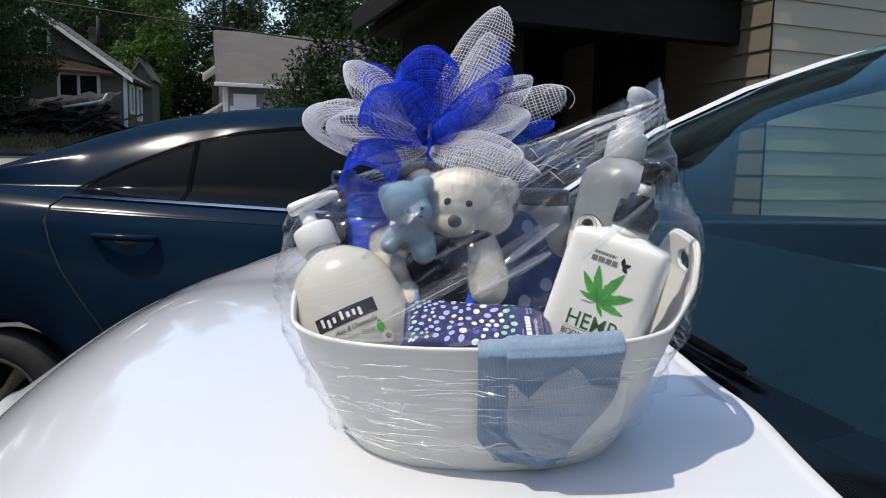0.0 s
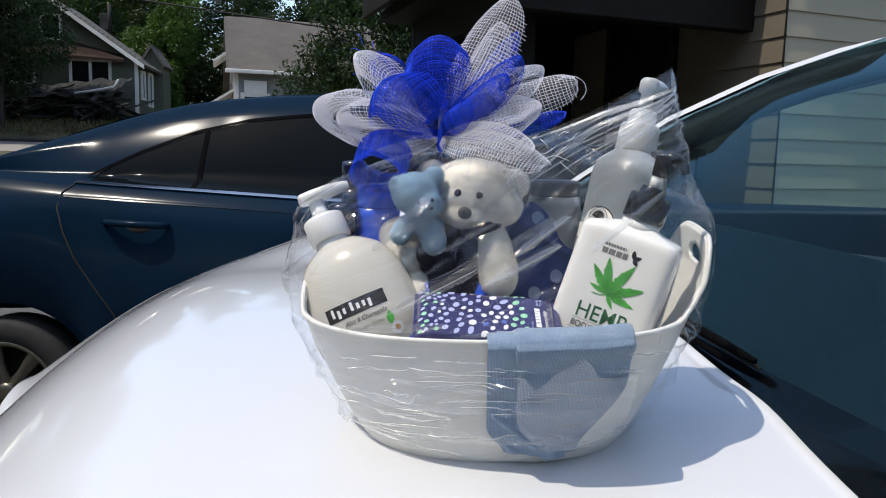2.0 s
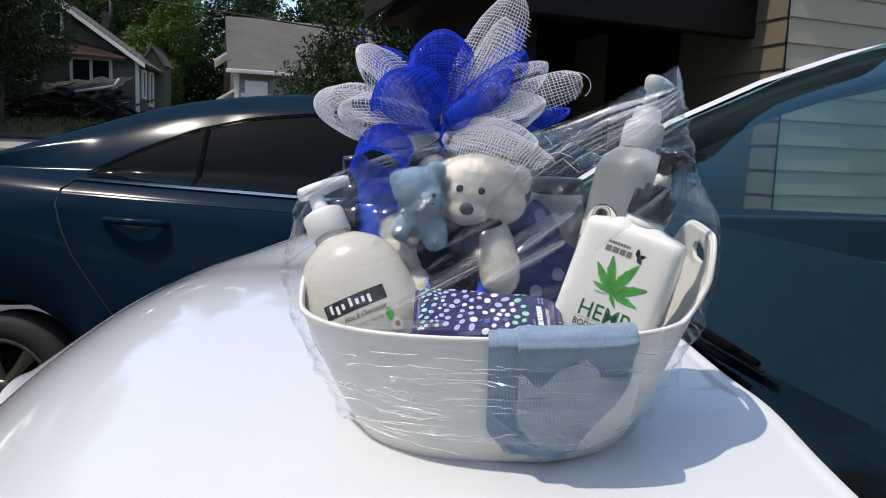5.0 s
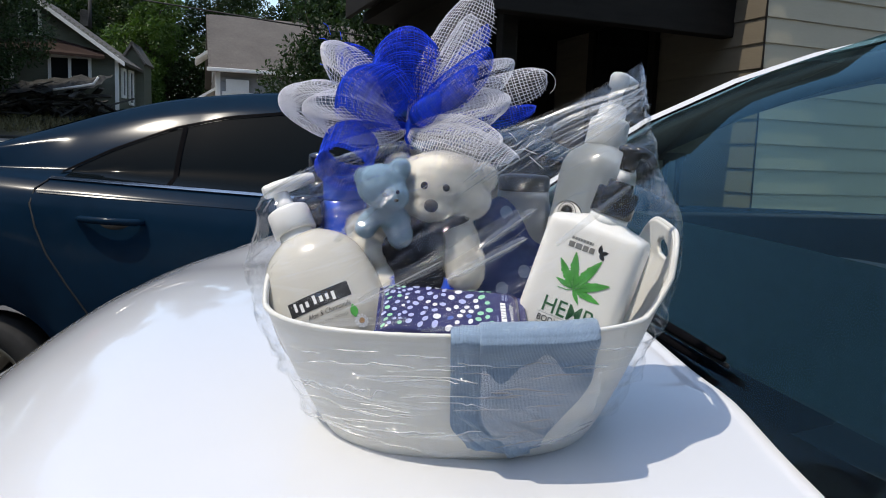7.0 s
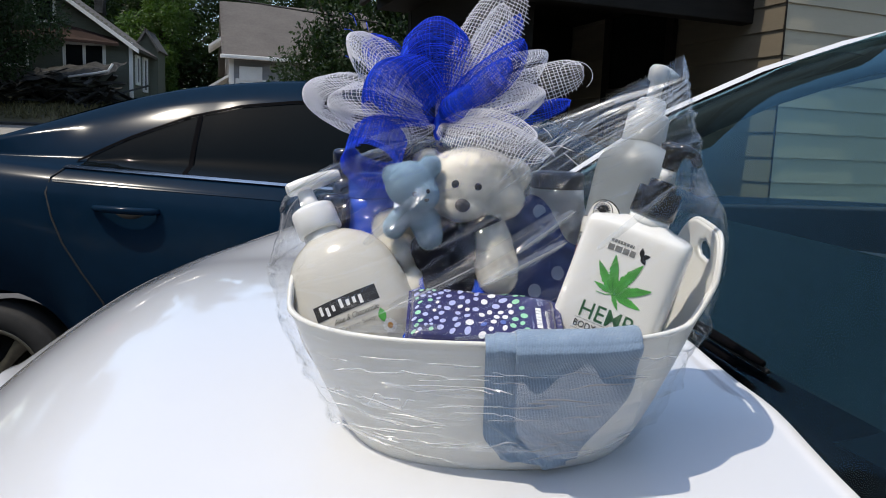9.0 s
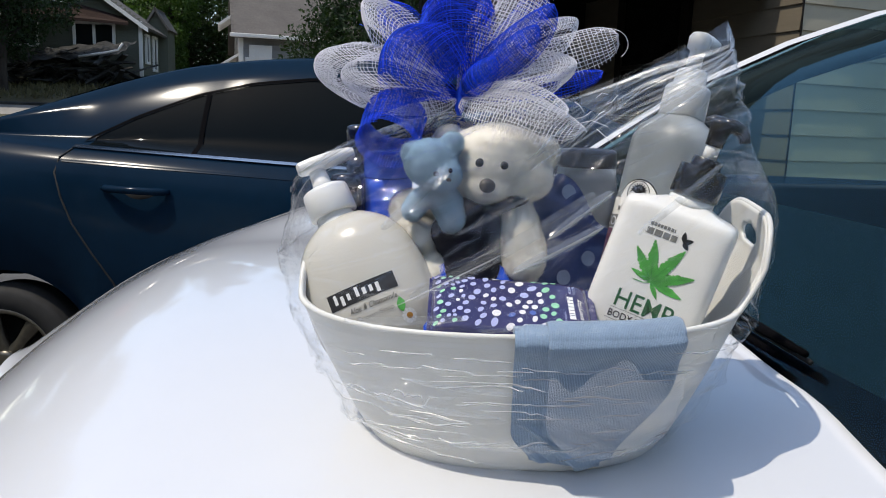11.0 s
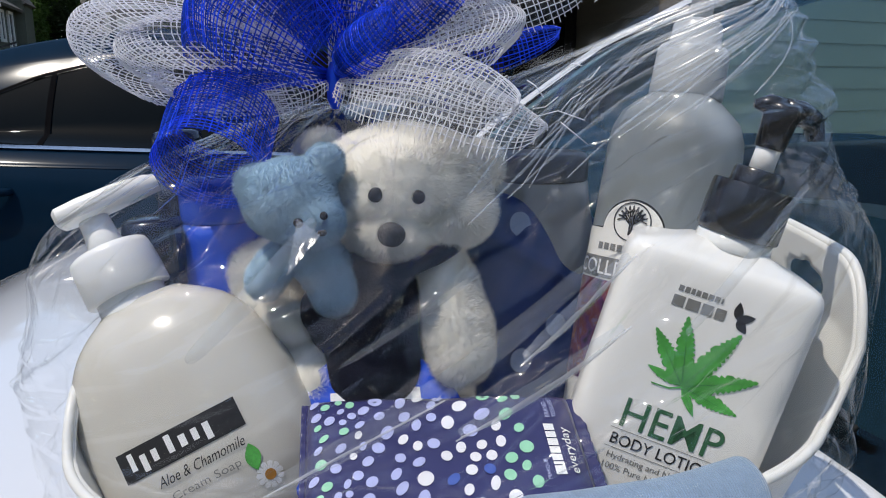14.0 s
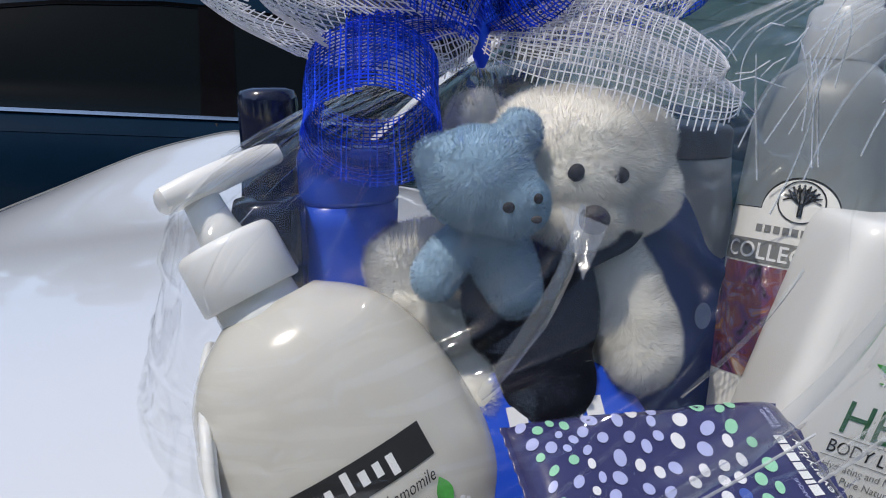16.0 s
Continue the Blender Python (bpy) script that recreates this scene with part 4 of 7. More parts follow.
def plant_trees():
    big = tree_kind("tree", 17, 4.6, M["leaf_dark"], 26000, 0.15, 1, 0.3, 0.12)
    mid = tree_kind("tree", 14, 4.0, M["leaf_mid"], 24000, 0.14, 2, 0.26, 0.12)
    light = tree_kind("tree", 8.6, 2.0, M["leaf_bright"], 17000, 0.105, 3, 0.2, 0.10)
    front = tree_kind("tree", 8.5, 2.7, M["leaf_dark"], 18000, 0.085, 4, 0.17, 0.22)
    bush = tree_kind("bush", 3.7, 1.45, M["leaf_dark"], 12000, 0.065, 6, 0.10, 0.05)
    for ob, label in ((light, "bright green leafy tree between the houses"), (front, "dark leafy street tree on the lawn"), (bush, "dense dark green bush beside the grey house")):
        tagged(ob, label)
    tagged(bush, category="bush")
    rng = random.Random(21)
    spots = [(-40 + 5.2 * i + rng.uniform(-1.2, 1.2), rng.uniform(47, 53)) for i in range(15)] + [(-46 + 7.0 * i + rng.uniform(-2, 2), rng.uniform(58, 66)) for i in range(16)]
    # unseen rows that close the place at the sides and behind, and darken reflections
    spots += [(-30 + rng.uniform(-4, 4), -40 + 8 * i) for i in range(9)] + [(-30 + 6.5 * i, -18 + rng.uniform(-2, 2)) for i in range(10)] + [(-24 + rng.uniform(-2, 2), -14 + 6.5 * i) for i in range(7)]
    for i, (x, y) in enumerate(spots):
        if -2 < x and 4 < y < 16:
            continue
        src_ = big if i % 3 else mid
        s = rng.uniform(0.8, 1.15) * (0.9 if y < 30 else 0.78)
        t = copy_thing(src_, Matrix.Translation((x, y, ground_z(x, y) - 0.1)) @ Matrix.Rotation(rng.uniform(0, 6.28), 4, "Z"))
        t.scale = (s, s, s * rng.uniform(0.9, 1.15))
    big.matrix_basis = pose(-9.5, 46, ground_z(0, 46) - 0.1, 0, 0, 40)
    mid.matrix_basis = pose(-25, 45, ground_z(0, 45) - 0.1, 0, 0, 140)
    light.matrix_basis = pose(-17.0, 42.5, ground_z(0, 42) - 0.1, 0, 0, 10)
    front.matrix_basis = pose(-18.3, 29.3, ground_z(0, 29.3) - 0.1, 0, 0, 75)
    bush.matrix_basis = pose(-3.55, 20.0, ground_z(0, 19.8) - 0.1, 0, 0, 75)
    t = copy_thing(front, pose(-21.5, 30.5, ground_z(0, 30.5) - 0.1, 0, 0, 200))
    t = copy_thing(bush, pose(-1.6, 20.6, ground_z(0, 20.6) - 0.1, 0, 0, 250))
    t.scale = (1.3, 1.3, 1.75)
    for i in range(9):
        x = -27 + 3.4 * i + rng.uniform(-0.8, 0.8)
        t = copy_thing(bush, pose(x, 46 + rng.uniform(-1.5, 1.5), ground_z(0, 46) - 0.2, 0, 0, rng.uniform(0, 360)))
        t.scale = (2.2, 2.2, 1.7)


plant_trees()


def lawn_weeds():
    rng = np.random.default_rng(8)
    n = 9000
    x = rng.uniform(-30, -6, n)
    y = rng.uniform(28.0, 33.5, n)
    z = np.array([ground_z(a, b) for a, b in zip(x, y)])
    h = rng.uniform(0.08, 0.32, n)
    a = rng.uniform(0, 6.28, n)
    w = 0.04
    base = np.stack([x, y, z - 0.02], 1)
    off = np.stack([np.cos(a) * w, np.sin(a) * w, np.zeros(n)], 1)
    tip = base + np.stack([rng.normal(0, 0.08, n), rng.normal(0, 0.08, n), h], 1)
    v = np.stack([base - off, base + off, tip], 1).reshape(-1, 3)
    put("weeds", mesh_of("weeds", v.tolist(), np.arange(n * 3).reshape(-1, 3).tolist(), M["blade"], smooth=False))
    tagged(bpy.data.objects["weeds"], "dry yellowish weeds and grass on the lawn", "grass", kind="stuff")


lawn_weeds()


def street_wires():
    for i, (p0, p1, sag) in enumerate((((-30, 20.2, 8.0), (6, 20.0, 3.3), 0.12), ((-30, 20.2, 9.6), (22, 19.8, 6.2), 0.45))):
        p0, p1 = Vector(p0), Vector(p1)
        pts = [p0.lerp(p1, k / 40) - Vector((0, 0, sag * 4 * (k / 40) * (1 - k / 40))) for k in range(41)]
        v, f = tube(pts, 0.022, 5)
        tagged(put("cable", mesh_of("cable", v, f, M["wire"])), "black utility cable strung above the street", "cable", "street cables")


street_wires()


# ---- basket ----
BASKET = Matrix.Translation((0.046, 0.65, 0.9505)) @ Matrix.Rotation(radians(7.5), 4, "X") @ Matrix.Rotation(radians(-1.5), 4, "Y")
M["basket"] = material("basket", (0.74, 0.735, 0.70), rough=0.38, sss=0.12, var=0.03, scale=14, bump=0.05, bscale=350, dist=0.0004)
M["cream"] = material("cream", (0.585, 0.565, 0.51), rough=0.16, sss=0.35, coat=0.3, var=0.03, scale=18, bump=0.03, bscale=60)
M["white_plastic"] = material("white_plastic", (0.82, 0.82, 0.80), rough=0.3, sss=0.1, var=0.02, scale=30, bump=0.03, bscale=300, dist=0.0005)
M["label_white"] = material("label_white", (0.83, 0.82, 0.78), rough=0.30, coat=0.2, var=0.02, scale=22, bump=0.04, bscale=90, dist=0.0006)
M["pump_black"] = material("pump_black", (0.012, 0.012, 0.013), rough=0.22, coat=0.4, var=0.2, scale=40, bump=0.08, bscale=150)
M["ink_black"] = material("ink_black", (0.018, 0.018, 0.020), rough=0.4, var=0.15, scale=80)
M["ink_gray"] = material("ink_gray", (0.20, 0.20, 0.19), rough=0.5, var=0.1, scale=80)
M["ink_white"] = material("ink_white", (0.80, 0.80, 0.80), rough=0.4, var=0.04, scale=80)
M["ink_green"] = material("ink_green", (0.035, 0.13, 0.06), rough=0.45, var=0.2, scale=60)
M["leaf_print"] = material("leaf_print", (0.07, 0.36, 0.065), rough=0.45, var=0.4, scale=90)
M["ink_orange"] = material("ink_orange", (0.45, 0.20, 0.03), rough=0.5, var=0.3, scale=200)
M["clear_neck"] = material("clear_neck", (0.75, 0.76, 0.74), rough=0.12, var=0.03, scale=40, coat=0.5)


def rim_h(a):
    """Height of the basket's lip by the angle in its plan; raised at both ends."""
    c = math.cos(a)
    if c > 0:
        return 0.0965 + 0.053 * smoothstep(0.80, 0.985, c)
    return 0.0955 + 0.017 * smoothstep(0.90, 0.99, -c)


def basket_point(a, s):
    """Point of the basket's wall: angle a, s from 0 at the foot to 1 at the lip."""
    c, q = math.cos(a), math.sin(a)
    p = 2.6
    k = (abs(c) ** p + abs(q) ** p) ** (-1 / p)
    h = rim_h(a) * s
    flare = (h / 0.0975) ** 0.8
    ax, ay = 0.104 + (0.151 - 0.104) * flare, 0.083 + (0.103 - 0.083) * flare
    ax = min(ax, 0.160) if c > 0 else min(ax, 0.150 - 0.22 * max(0.0, h - 0.095))
    return Vector((ax * k * c, ay * k * q, h - 0.005 * max(0.0, 1 - h / 0.0955)))


def build_basket():
    basket = thing("basket", BASKET, "white flexible plastic tub basket with two raised handles", "basket")
    na, ns = 240, 56
    verts = [basket_point(2 * math.pi * i / na, j / (ns - 1)) for i in range(na) for j in range(ns)]

    def hole(p):
        return math.sqrt((p.y / 0.015) ** 2 + ((p.z - 0.131) / 0.0065) ** 2) if p.x > 0.1 else 9.0

    keep = []
    for i in range(na):
        for j in range(ns - 1):
            ids = (i * ns + j, ((i + 1) % na) * ns + j, ((i + 1) % na) * ns + j + 1, i * ns + j + 1)
            mid = sum((verts[k] for k in ids), Vector()) / 4
            if hole(mid) >= 1:
                keep.append(ids)
    for ids in keep:
        for k in ids:
            r = hole(verts[k])
            if r < 1.0:
                p = verts[k]
                verts[k] = Vector((p.x, p.y / r, 0.131 + (p.z - 0.131) / r))
    b = len(verts)
    verts.append(Vector((0, 0, -0.001)))
    for i in range(na):
        keep.append((b, ((i + 1) % na) * ns, i * ns))
    body = put("tub", mesh_of("tub", verts, keep, M["basket"]), basket)
    so = body.modifiers.new("thick", "SOLIDIFY")
    so.thickness = 0.0028
    so.offset = -1
    lip = [basket_point(2 * math.pi * i / 240, 1.0) for i in range(240)]
    v, f = tube(lip, 0.0019, 8, closed=True)
    put("lip", mesh_of("lip", v, f, M["basket"]), basket)
    return basket


build_basket()


# ---- lettering ----
def text_mesh(body, width, height, mat, shear=0.0, bold=0.0, spacing=1.0):
    """Flat lettering scaled to a box, lower left at the origin, in X and Y."""
    cu = bpy.data.curves.new("lettering", "FONT")
    cu.body = body
    cu.shear = shear
    cu.offset = bold
    cu.space_character = spacing
    cu.resolution_u = 3
    ob = bpy.data.objects.new("lettering", cu)
    scene.collection.objects.link(ob)
    dg = bpy.context.evaluated_depsgraph_get()
    me = bpy.data.meshes.new_from_object(ob.evaluated_get(dg))
    bpy.data.objects.remove(ob)
    co = np.array([v.co for v in me.vertices])
    lo, hi = co.min(0), co.max(0)
    s = np.array([width / (hi[0] - lo[0]), height / (hi[1] - lo[1]), 1.0])
    co = (co - np.array([lo[0], lo[1], 0])) * s
    for v, c in zip(me.vertices, co):
        v.co = c
    me.materials.clear()
    me.materials.append(mat)
    return me


def bars_mesh(widths, height, mat, gap=0.0006):
    v, f, x = [], [], 0.0
    for w in widths:
        i = len(v)
        v += [(x, 0, 0), (x + w, 0, 0), (x + w, height, 0), (x, height, 0)]
        f.append((i, i + 1, i + 2, i + 3))
        x += w + gap
    return mesh_of("bars", v, f, mat, smooth=False)


def flat_on(me, fn):
    """Bend a flat mesh onto a surface fn(x, y)."""
    for v in me.vertices:
        v.co = fn(v.co.x, v.co.y)
    me.update()
    return me


def shape_mesh(name, outline, mat):
    bm = bmesh.new()
    bm.faces.new([bm.verts.new((x, y, 0)) for x, y in outline])
    bmesh.ops.triangulate(bm, faces=list(bm.faces))
    me = bpy.data.meshes.new(name)
    bm.to_mesh(me)
    bm.free()
    me.materials.append(mat)
    return me


def axes(origin, x, z):
    x, z = Vector(x).normalized(), Vector(z).normalized()
    z = (z - x * x.dot(z)).normalized()
    y = z.cross(x)
    m = Matrix((x, y, z)).transposed().to_4x4()
    m.translation = Vector(origin)
    return m


# ---- lotion bottle ----
def lotion_bottle():
    x, zz = Vector((0.89, -0.36, -0.28)).normalized(), Vector((0.285, -0.04, 0.957))
    m0 = axes((0, 0, 0), x, zz)
    hemp = Vector((0.105, 0.585, 1.053))
    m = m0.copy()
    m.translation = hemp - (m0.to_3x3() @ Vector((-0.016, -0.0262, 0.075)))
    b = thing("lotion_bottle", m, "white rectangular hemp body lotion bottle with black pump", "bottle", "toiletries in the basket")
    prof = [(0.90, 0.0), (0.98, 0.002), (1.0, 0.007), (1.0, 0.1235), (0.992, 0.1275), (0.968, 0.1305), (0.92, 0.1325), (0.80, 0.1340), (0.55, 0.1362), (0.40, 0.1385)]
    v, f = lathe(prof, 112, 0.0362, 0.0262, 7.0)
    v = [(x + 0.0012, y, z) for x, y, z in v]
    body = put("bottle_body", mesh_of("bottle_body", v, f, M["label_white"]), b)
    off = Matrix.Translation((0.0026, 0, 0.0018))
    v, f = lathe([(0.0150, 0.1345), (0.0142, 0.1372), (0.0140, 0.1412)], 36)
    put("neck", mesh_of("neck", v, f, M["clear_neck"]), b, "clear neck ring", m=off)
    v = []
    n = 72
    steps = ((0.1405, 0.0146), (0.1412, 0.0153), (0.1475, 0.0153), (0.1588, 0.0150), (0.1600, 0.0145), (0.1602, 0.0096), (0.1652, 0.0093), (0.1662, 0.0086), (0.1663, 0.0045))
    for z, r in steps:
        for i in range(n):
            rr = r - (0.00025 if i % 2 and 0.0012 < z - 0.14 < 0.019 else 0)
            v.append((rr * math.cos(2 * math.pi * i / n), rr * math.sin(2 * math.pi * i / n), z))
    f = [(j * n + i, j * n + (i + 1) % n, (j + 1) * n + (i + 1) % n, (j + 1) * n + i) for j in range(len(steps) - 1) for i in range(n)]
    me = mesh_of("collar", v, f, M["pump_black"])
    me.set_sharp_from_angle(angle=radians(50))
    put("collar", me, b, "ribbed black pump collar", m=off)
    v, f = lathe([(0.0045, 0.164), (0.0045, 0.178)], 24)
    put("stem", mesh_of("stem", v, f, M["white_plastic"]), b, "white pump stem", m=off)
    v, f = lathe([(0.0045, 0.1742), (0.0054, 0.1746), (0.0064, 0.1850), (0.0074, 0.1885), (0.0072, 0.1905), (0.0050, 0.1915)], 32)
    head = put("pump_head", mesh_of("pump_head", v, f, M["pump_black"]), b, m=off)
    v, f = tube([(0.0, 0.0, 0.1885), (0.0065, 0.003, 0.1898), (0.0118, 0.007, 0.1888), (0.0150, 0.010, 0.1850), (0.0158, 0.0105, 0.1825)], [0.0052, 0.0048, 0.0042, 0.0036, 0.0032], 14)
    put("spout", mesh_of("spout", v, f, M["pump_black"]), head)
    v, f = tube([(0.0, 0.0, 0.1890), (-0.006, -0.001, 0.1897), (-0.0105, -0.002, 0.1885)], [0.0046, 0.0038, 0.0016], 12)
    put("thumb_rest", mesh_of("thumb_rest", v, f, M["pump_black"]), head)


    def printed(name, me, px, pz, lift=0.0):
        put(name, me, body, m=Matrix.Translation((px, -0.02645 - lift, pz)) @ Matrix.Rotation(radians(90), 4, "X"))

    printed("lettering", text_mesh("HEMP", 0.0365, 0.0115, M["ink_green"], bold=0.004), -0.0160, 0.0638)
    printed("line", bars_mesh([0.041], 0.00025, M["ink_gray"]), -0.0185, 0.0623)
    printed("lettering", text_mesh("BODY LOTION", 0.0385, 0.0046, M["ink_black"], bold=0.004), -0.0172, 0.0562)
    printed("line", bars_mesh([0.041], 0.00025, M["ink_gray"]), -0.0185, 0.0546)
    printed("lettering", text_mesh("Hydrating and Nourishing", 0.037, 0.0034, M["ink_gray"]), -0.0165, 0.0497)
    printed("lettering", text_mesh("100% Pure Natural Hemp", 0.037, 0.0034, M["ink_gray"]), -0.0170, 0.0453)
    printed("lettering", text_mesh("& Pure", 0.011, 0.0030, M["ink_gray"]), -0.0040, 0.0410)
    # maker's mark as plain bars
    printed("mark", bars_mesh([0.0018, 0.0017, 0.0013, 0.0015, 0.0018, 0.0018, 0.0017, 0.0007], 0.0021, M["ink_gray"], 0.0005), -0.0128, 0.1195)
    printed("mark", bars_mesh([0.0042, 0.0046, 0.0040, 0.0036], 0.0040, M["ink_gray"], 0.0008), -0.0135, 0.1138)
    for ang, ln in ((100, 0.0066), (25, 0.0062), (-42, 0.0058)):
        a = radians(ang)
        pts = []
        for k in range(13):
            t = k / 12
            w = 0.0016 * math.sin(math.pi * t ** 0.8)
            pts.append((ln * t * math.cos(a) - w * math.sin(a), ln * t * math.sin(a) + w * math.cos(a)))
        for k in range(11, 0, -1):
            t = k / 12
            w = -0.0016 * math.sin(math.pi * t ** 0.8)
            pts.append((ln * t * math.cos(a) - w * math.sin(a), ln * t * math.sin(a) + w * math.cos(a)))
        printed("mark_leaf", shape_mesh("mark_leaf", pts, M["ink_black"]), 0.0095, 0.1158)
    # printed leaf: seven toothed leaflets
    for ang, ln in ((104, 0.0262), (63, 0.0282), (24, 0.0262), (-10, 0.0215), (-52, 0.0120), (131, 0.0236), (166, 0.0142)):
        a, w0 = radians(ang), ln * 0.125
        up, dn = [], []
        n = 14
        for k in range(1, n):
            t = k / n
            w = w0 * math.sin(math.pi * t ** 0.85) ** 0.9
            for tt, ww in ((t, w * 0.80), (t + 0.45 / n, w * 1.12)):
                up.append((tt, ww))
                dn.append((tt, -ww))
        pts = [(0.0, 0.0)] + dn + [(1.0, 0.0)] + up[::-1]
        out = [(ln * t * math.cos(a) - w * math.sin(a), ln * t * math.sin(a) + w * math.cos(a)) for t, w in pts]
        printed("leaflet", shape_mesh("leaflet", out, M["leaf_print"]), 0.0, 0.0862, 0.00004 * (ang % 5))
        mid = [(ln * 0.05 * math.cos(a) + 0.0001 * math.sin(a), ln * 0.05 * math.sin(a) - 0.0001 * math.cos(a)), (ln * 0.95 * math.cos(a), ln * 0.95 * math.sin(a)), (ln * 0.05 * math.cos(a) - 0.0002 * math.sin(a), ln * 0.05 * math.sin(a) + 0.0002 * math.cos(a))]
        printed("vein", shape_mesh("vein", mid, M["ink_green"]), 0.0, 0.0862, 0.0004)
    st = [(0, 0), (-0.004, -0.002), (-0.0105, -0.0022), (-0.0105, -0.0027), (-0.004, -0.0026), (0.0006, -0.0006)]
    printed("leaf_stalk", shape_mesh("leaf_stalk", st, M["leaf_print"]), 0.0, 0.0862, 0.0001)


lotion_bottle()


# ---- soap bottle ----
def soap_bottle():
    m0 = axes((0, 0, 0), (0.903, 0.132, 0.407), (-0.46, 0.28, 0.84))
    m = m0.copy()
    m.translation = Vector((-0.060, 0.591, 1.042)) - (m0.to_3x3() @ Vector((-0.003, -0.0302, 0.070)))
    b = thing("soap_bottle", m, "plump cream liquid soap bottle with white pump cap", "bottle", "toiletries in the basket")
    prof = [(0.36, 0.0), (0.48, 0.003), (0.58, 0.010), (0.73, 0.022), (0.88, 0.036), (0.97, 0.048), (1.0, 0.060), (0.975, 0.080), (0.915, 0.096), (0.82, 0.108), (0.69, 0.1165), (0.53, 0.1225), (0.40, 0.1258), (0.33, 0.127)]
    SX, SY, PW = 0.0450, 0.0302, 2.2

    def radius(z):
        return interp(z, [(q, r) for r, q in prof])

    fine = []
    for k in range(60):
        z = 0.127 * k / 59
        a, c = radius(max(0, z - 0.003)), radius(min(0.127, z + 0.003))
        fine.append(((a + c + 2 * radius(z)) / 4, z))
    v, f = lathe(fine, 72, SX, SY, PW)
    body = put("bottle_body", mesh_of("bottle_body", v, f, M["cream"]), b)

    def skin(x, z, off=0.0003):
        """Point on the front of the body by arc length x and height z."""
        r = radius(z)
        a = -math.pi / 2 + x / (SX * r)
        c, s = math.cos(a), math.sin(a)
        k = (abs(c) ** PW + abs(s) ** PW) ** (-1 / PW)
        return Vector(((SX * r * k + off) * c, (SY * r * k + off) * s, z))

    band = []
    for i in range(25):
        for j in range(7):
            band.append(skin(-0.0265 + 0.0475 * i / 24, 0.0645 + 0.0112 * j / 6))
    put("label_band", mesh_of("label_band", band, grid_faces(25, 7), M["ink_black"]), body, "black name band")

    def wrap(me, x, z, off=0.0006):
        return put("lettering", flat_on(me, lambda a, q: skin(x + a, z + q, off)), body)

    # maker's name as plain white bars
    for x, w, lo, hi in ((-0.0225, 0.0036, 0.0, 0.0066), (-0.0180, 0.0038, -0.0020, 0.0044), (-0.0134, 0.0036, 0.0, 0.0044), (-0.0074, 0.0036, 0.0, 0.0066), (-0.0028, 0.0040, 0.0, 0.0044), (0.0020, 0.0036, 0.0, 0.0044), (0.0064, 0.0038, -0.0020, 0.0044)):
        wrap(bars_mesh([w * 0.62], hi - lo, M["ink_white"]), x + w * 0.19, 0.0678 + lo)
    wrap(text_mesh("Aloe & Chamomile", 0.033, 0.0040, M["ink_black"], shear=0.35), -0.0150, 0.0580)
    wrap(text_mesh("Cream Soap", 0.026, 0.0040, M["ink_gray"]), -0.0125, 0.0510)
    leaf = [(0.0 + 0.0032 * math.sin(math.pi * t) * s * 0.9 + 0.001 * t, 0.0105 * t) for s, ts in ((1, [k / 8 for k in range(9)]), (-1, [k / 8 for k in range(7, 0, -1)])) for t in ts]
    wrap(shape_mesh("printed_leaf", leaf, M["leaf_print"]), 0.0175, 0.0475)
    for k in range(11):
        a = 2 * math.pi * k / 11
        pts = [(0.0012 * math.cos(a - 0.5), 0.0012 * math.sin(a - 0.5)), (0.0048 * math.cos(a - 0.22), 0.0048 * math.sin(a - 0.22)), (0.0052 * math.cos(a), 0.0052 * math.sin(a)), (0.0048 * math.cos(a + 0.22), 0.0048 * math.sin(a + 0.22)), (0.0012 * math.cos(a + 0.5), 0.0012 * math.sin(a + 0.5))]
        wrap(shape_mesh("petal", pts, M["ink_white"]), 0.0205, 0.0440, 0.0005)
    wrap(shape_mesh("flower_eye", [(0.0021 * math.cos(k * 0.5236), 0.0021 * math.sin(k * 0.5236)) for k in range(12)], M["ink_orange"]), 0.0205, 0.0440, 0.0008)
    # neck ring, cap and pump
    at = Matrix.Translation((-0.0030, 0.002, 0))
    v, f = lathe([(0.0152, 0.1235), (0.0140, 0.1262), (0.0136, 0.1330)], 40)
    put("neck", mesh_of("neck", v, f, M["clear_neck"]), b, "clear neck ring", m=at)
    v, f = lathe([(0.0160, 0.1318), (0.0168, 0.1326), (0.0166, 0.1490), (0.0160, 0.1512), (0.0146, 0.1522), (0.0080, 0.1526)], 48)
    put("cap", mesh_of("cap", v, f, M["white_plastic"]), b, "white screw cap", m=at)
    v, f = lathe([(0.0078, 0.1515), (0.0066, 0.1580), (0.0058, 0.1690)], 28)
    put("stem", mesh_of("stem", v, f, M["white_plastic"]), b, m=at)
    bm = bmesh.new()
    dx, dy = 0.985, 0.17
    rings = []
    for s, hw, hz, zc in ((-0.0155, 0.0050, 0.0026, 0.1712), (-0.0138, 0.0078, 0.0040, 0.1710), (-0.004, 0.0090, 0.0046, 0.1710), (0.010, 0.0082, 0.0044, 0.1712), (0.022, 0.0064, 0.0038, 0.1710), (0.0265, 0.0052, 0.0030, 0.1702)):
        ring = []
        for k in range(16):
            a = 2 * math.pi * k / 16
            q, h = math.cos(a), math.sin(a)
            p = (abs(q) ** 3.5 + abs(h) ** 3.5) ** (-1 / 3.5)
            ring.append(bm.verts.new((dx * s - dy * hw * p * q, dy * s + dx * hw * p * q, zc + hz * p * h)))
        rings.append(ring)
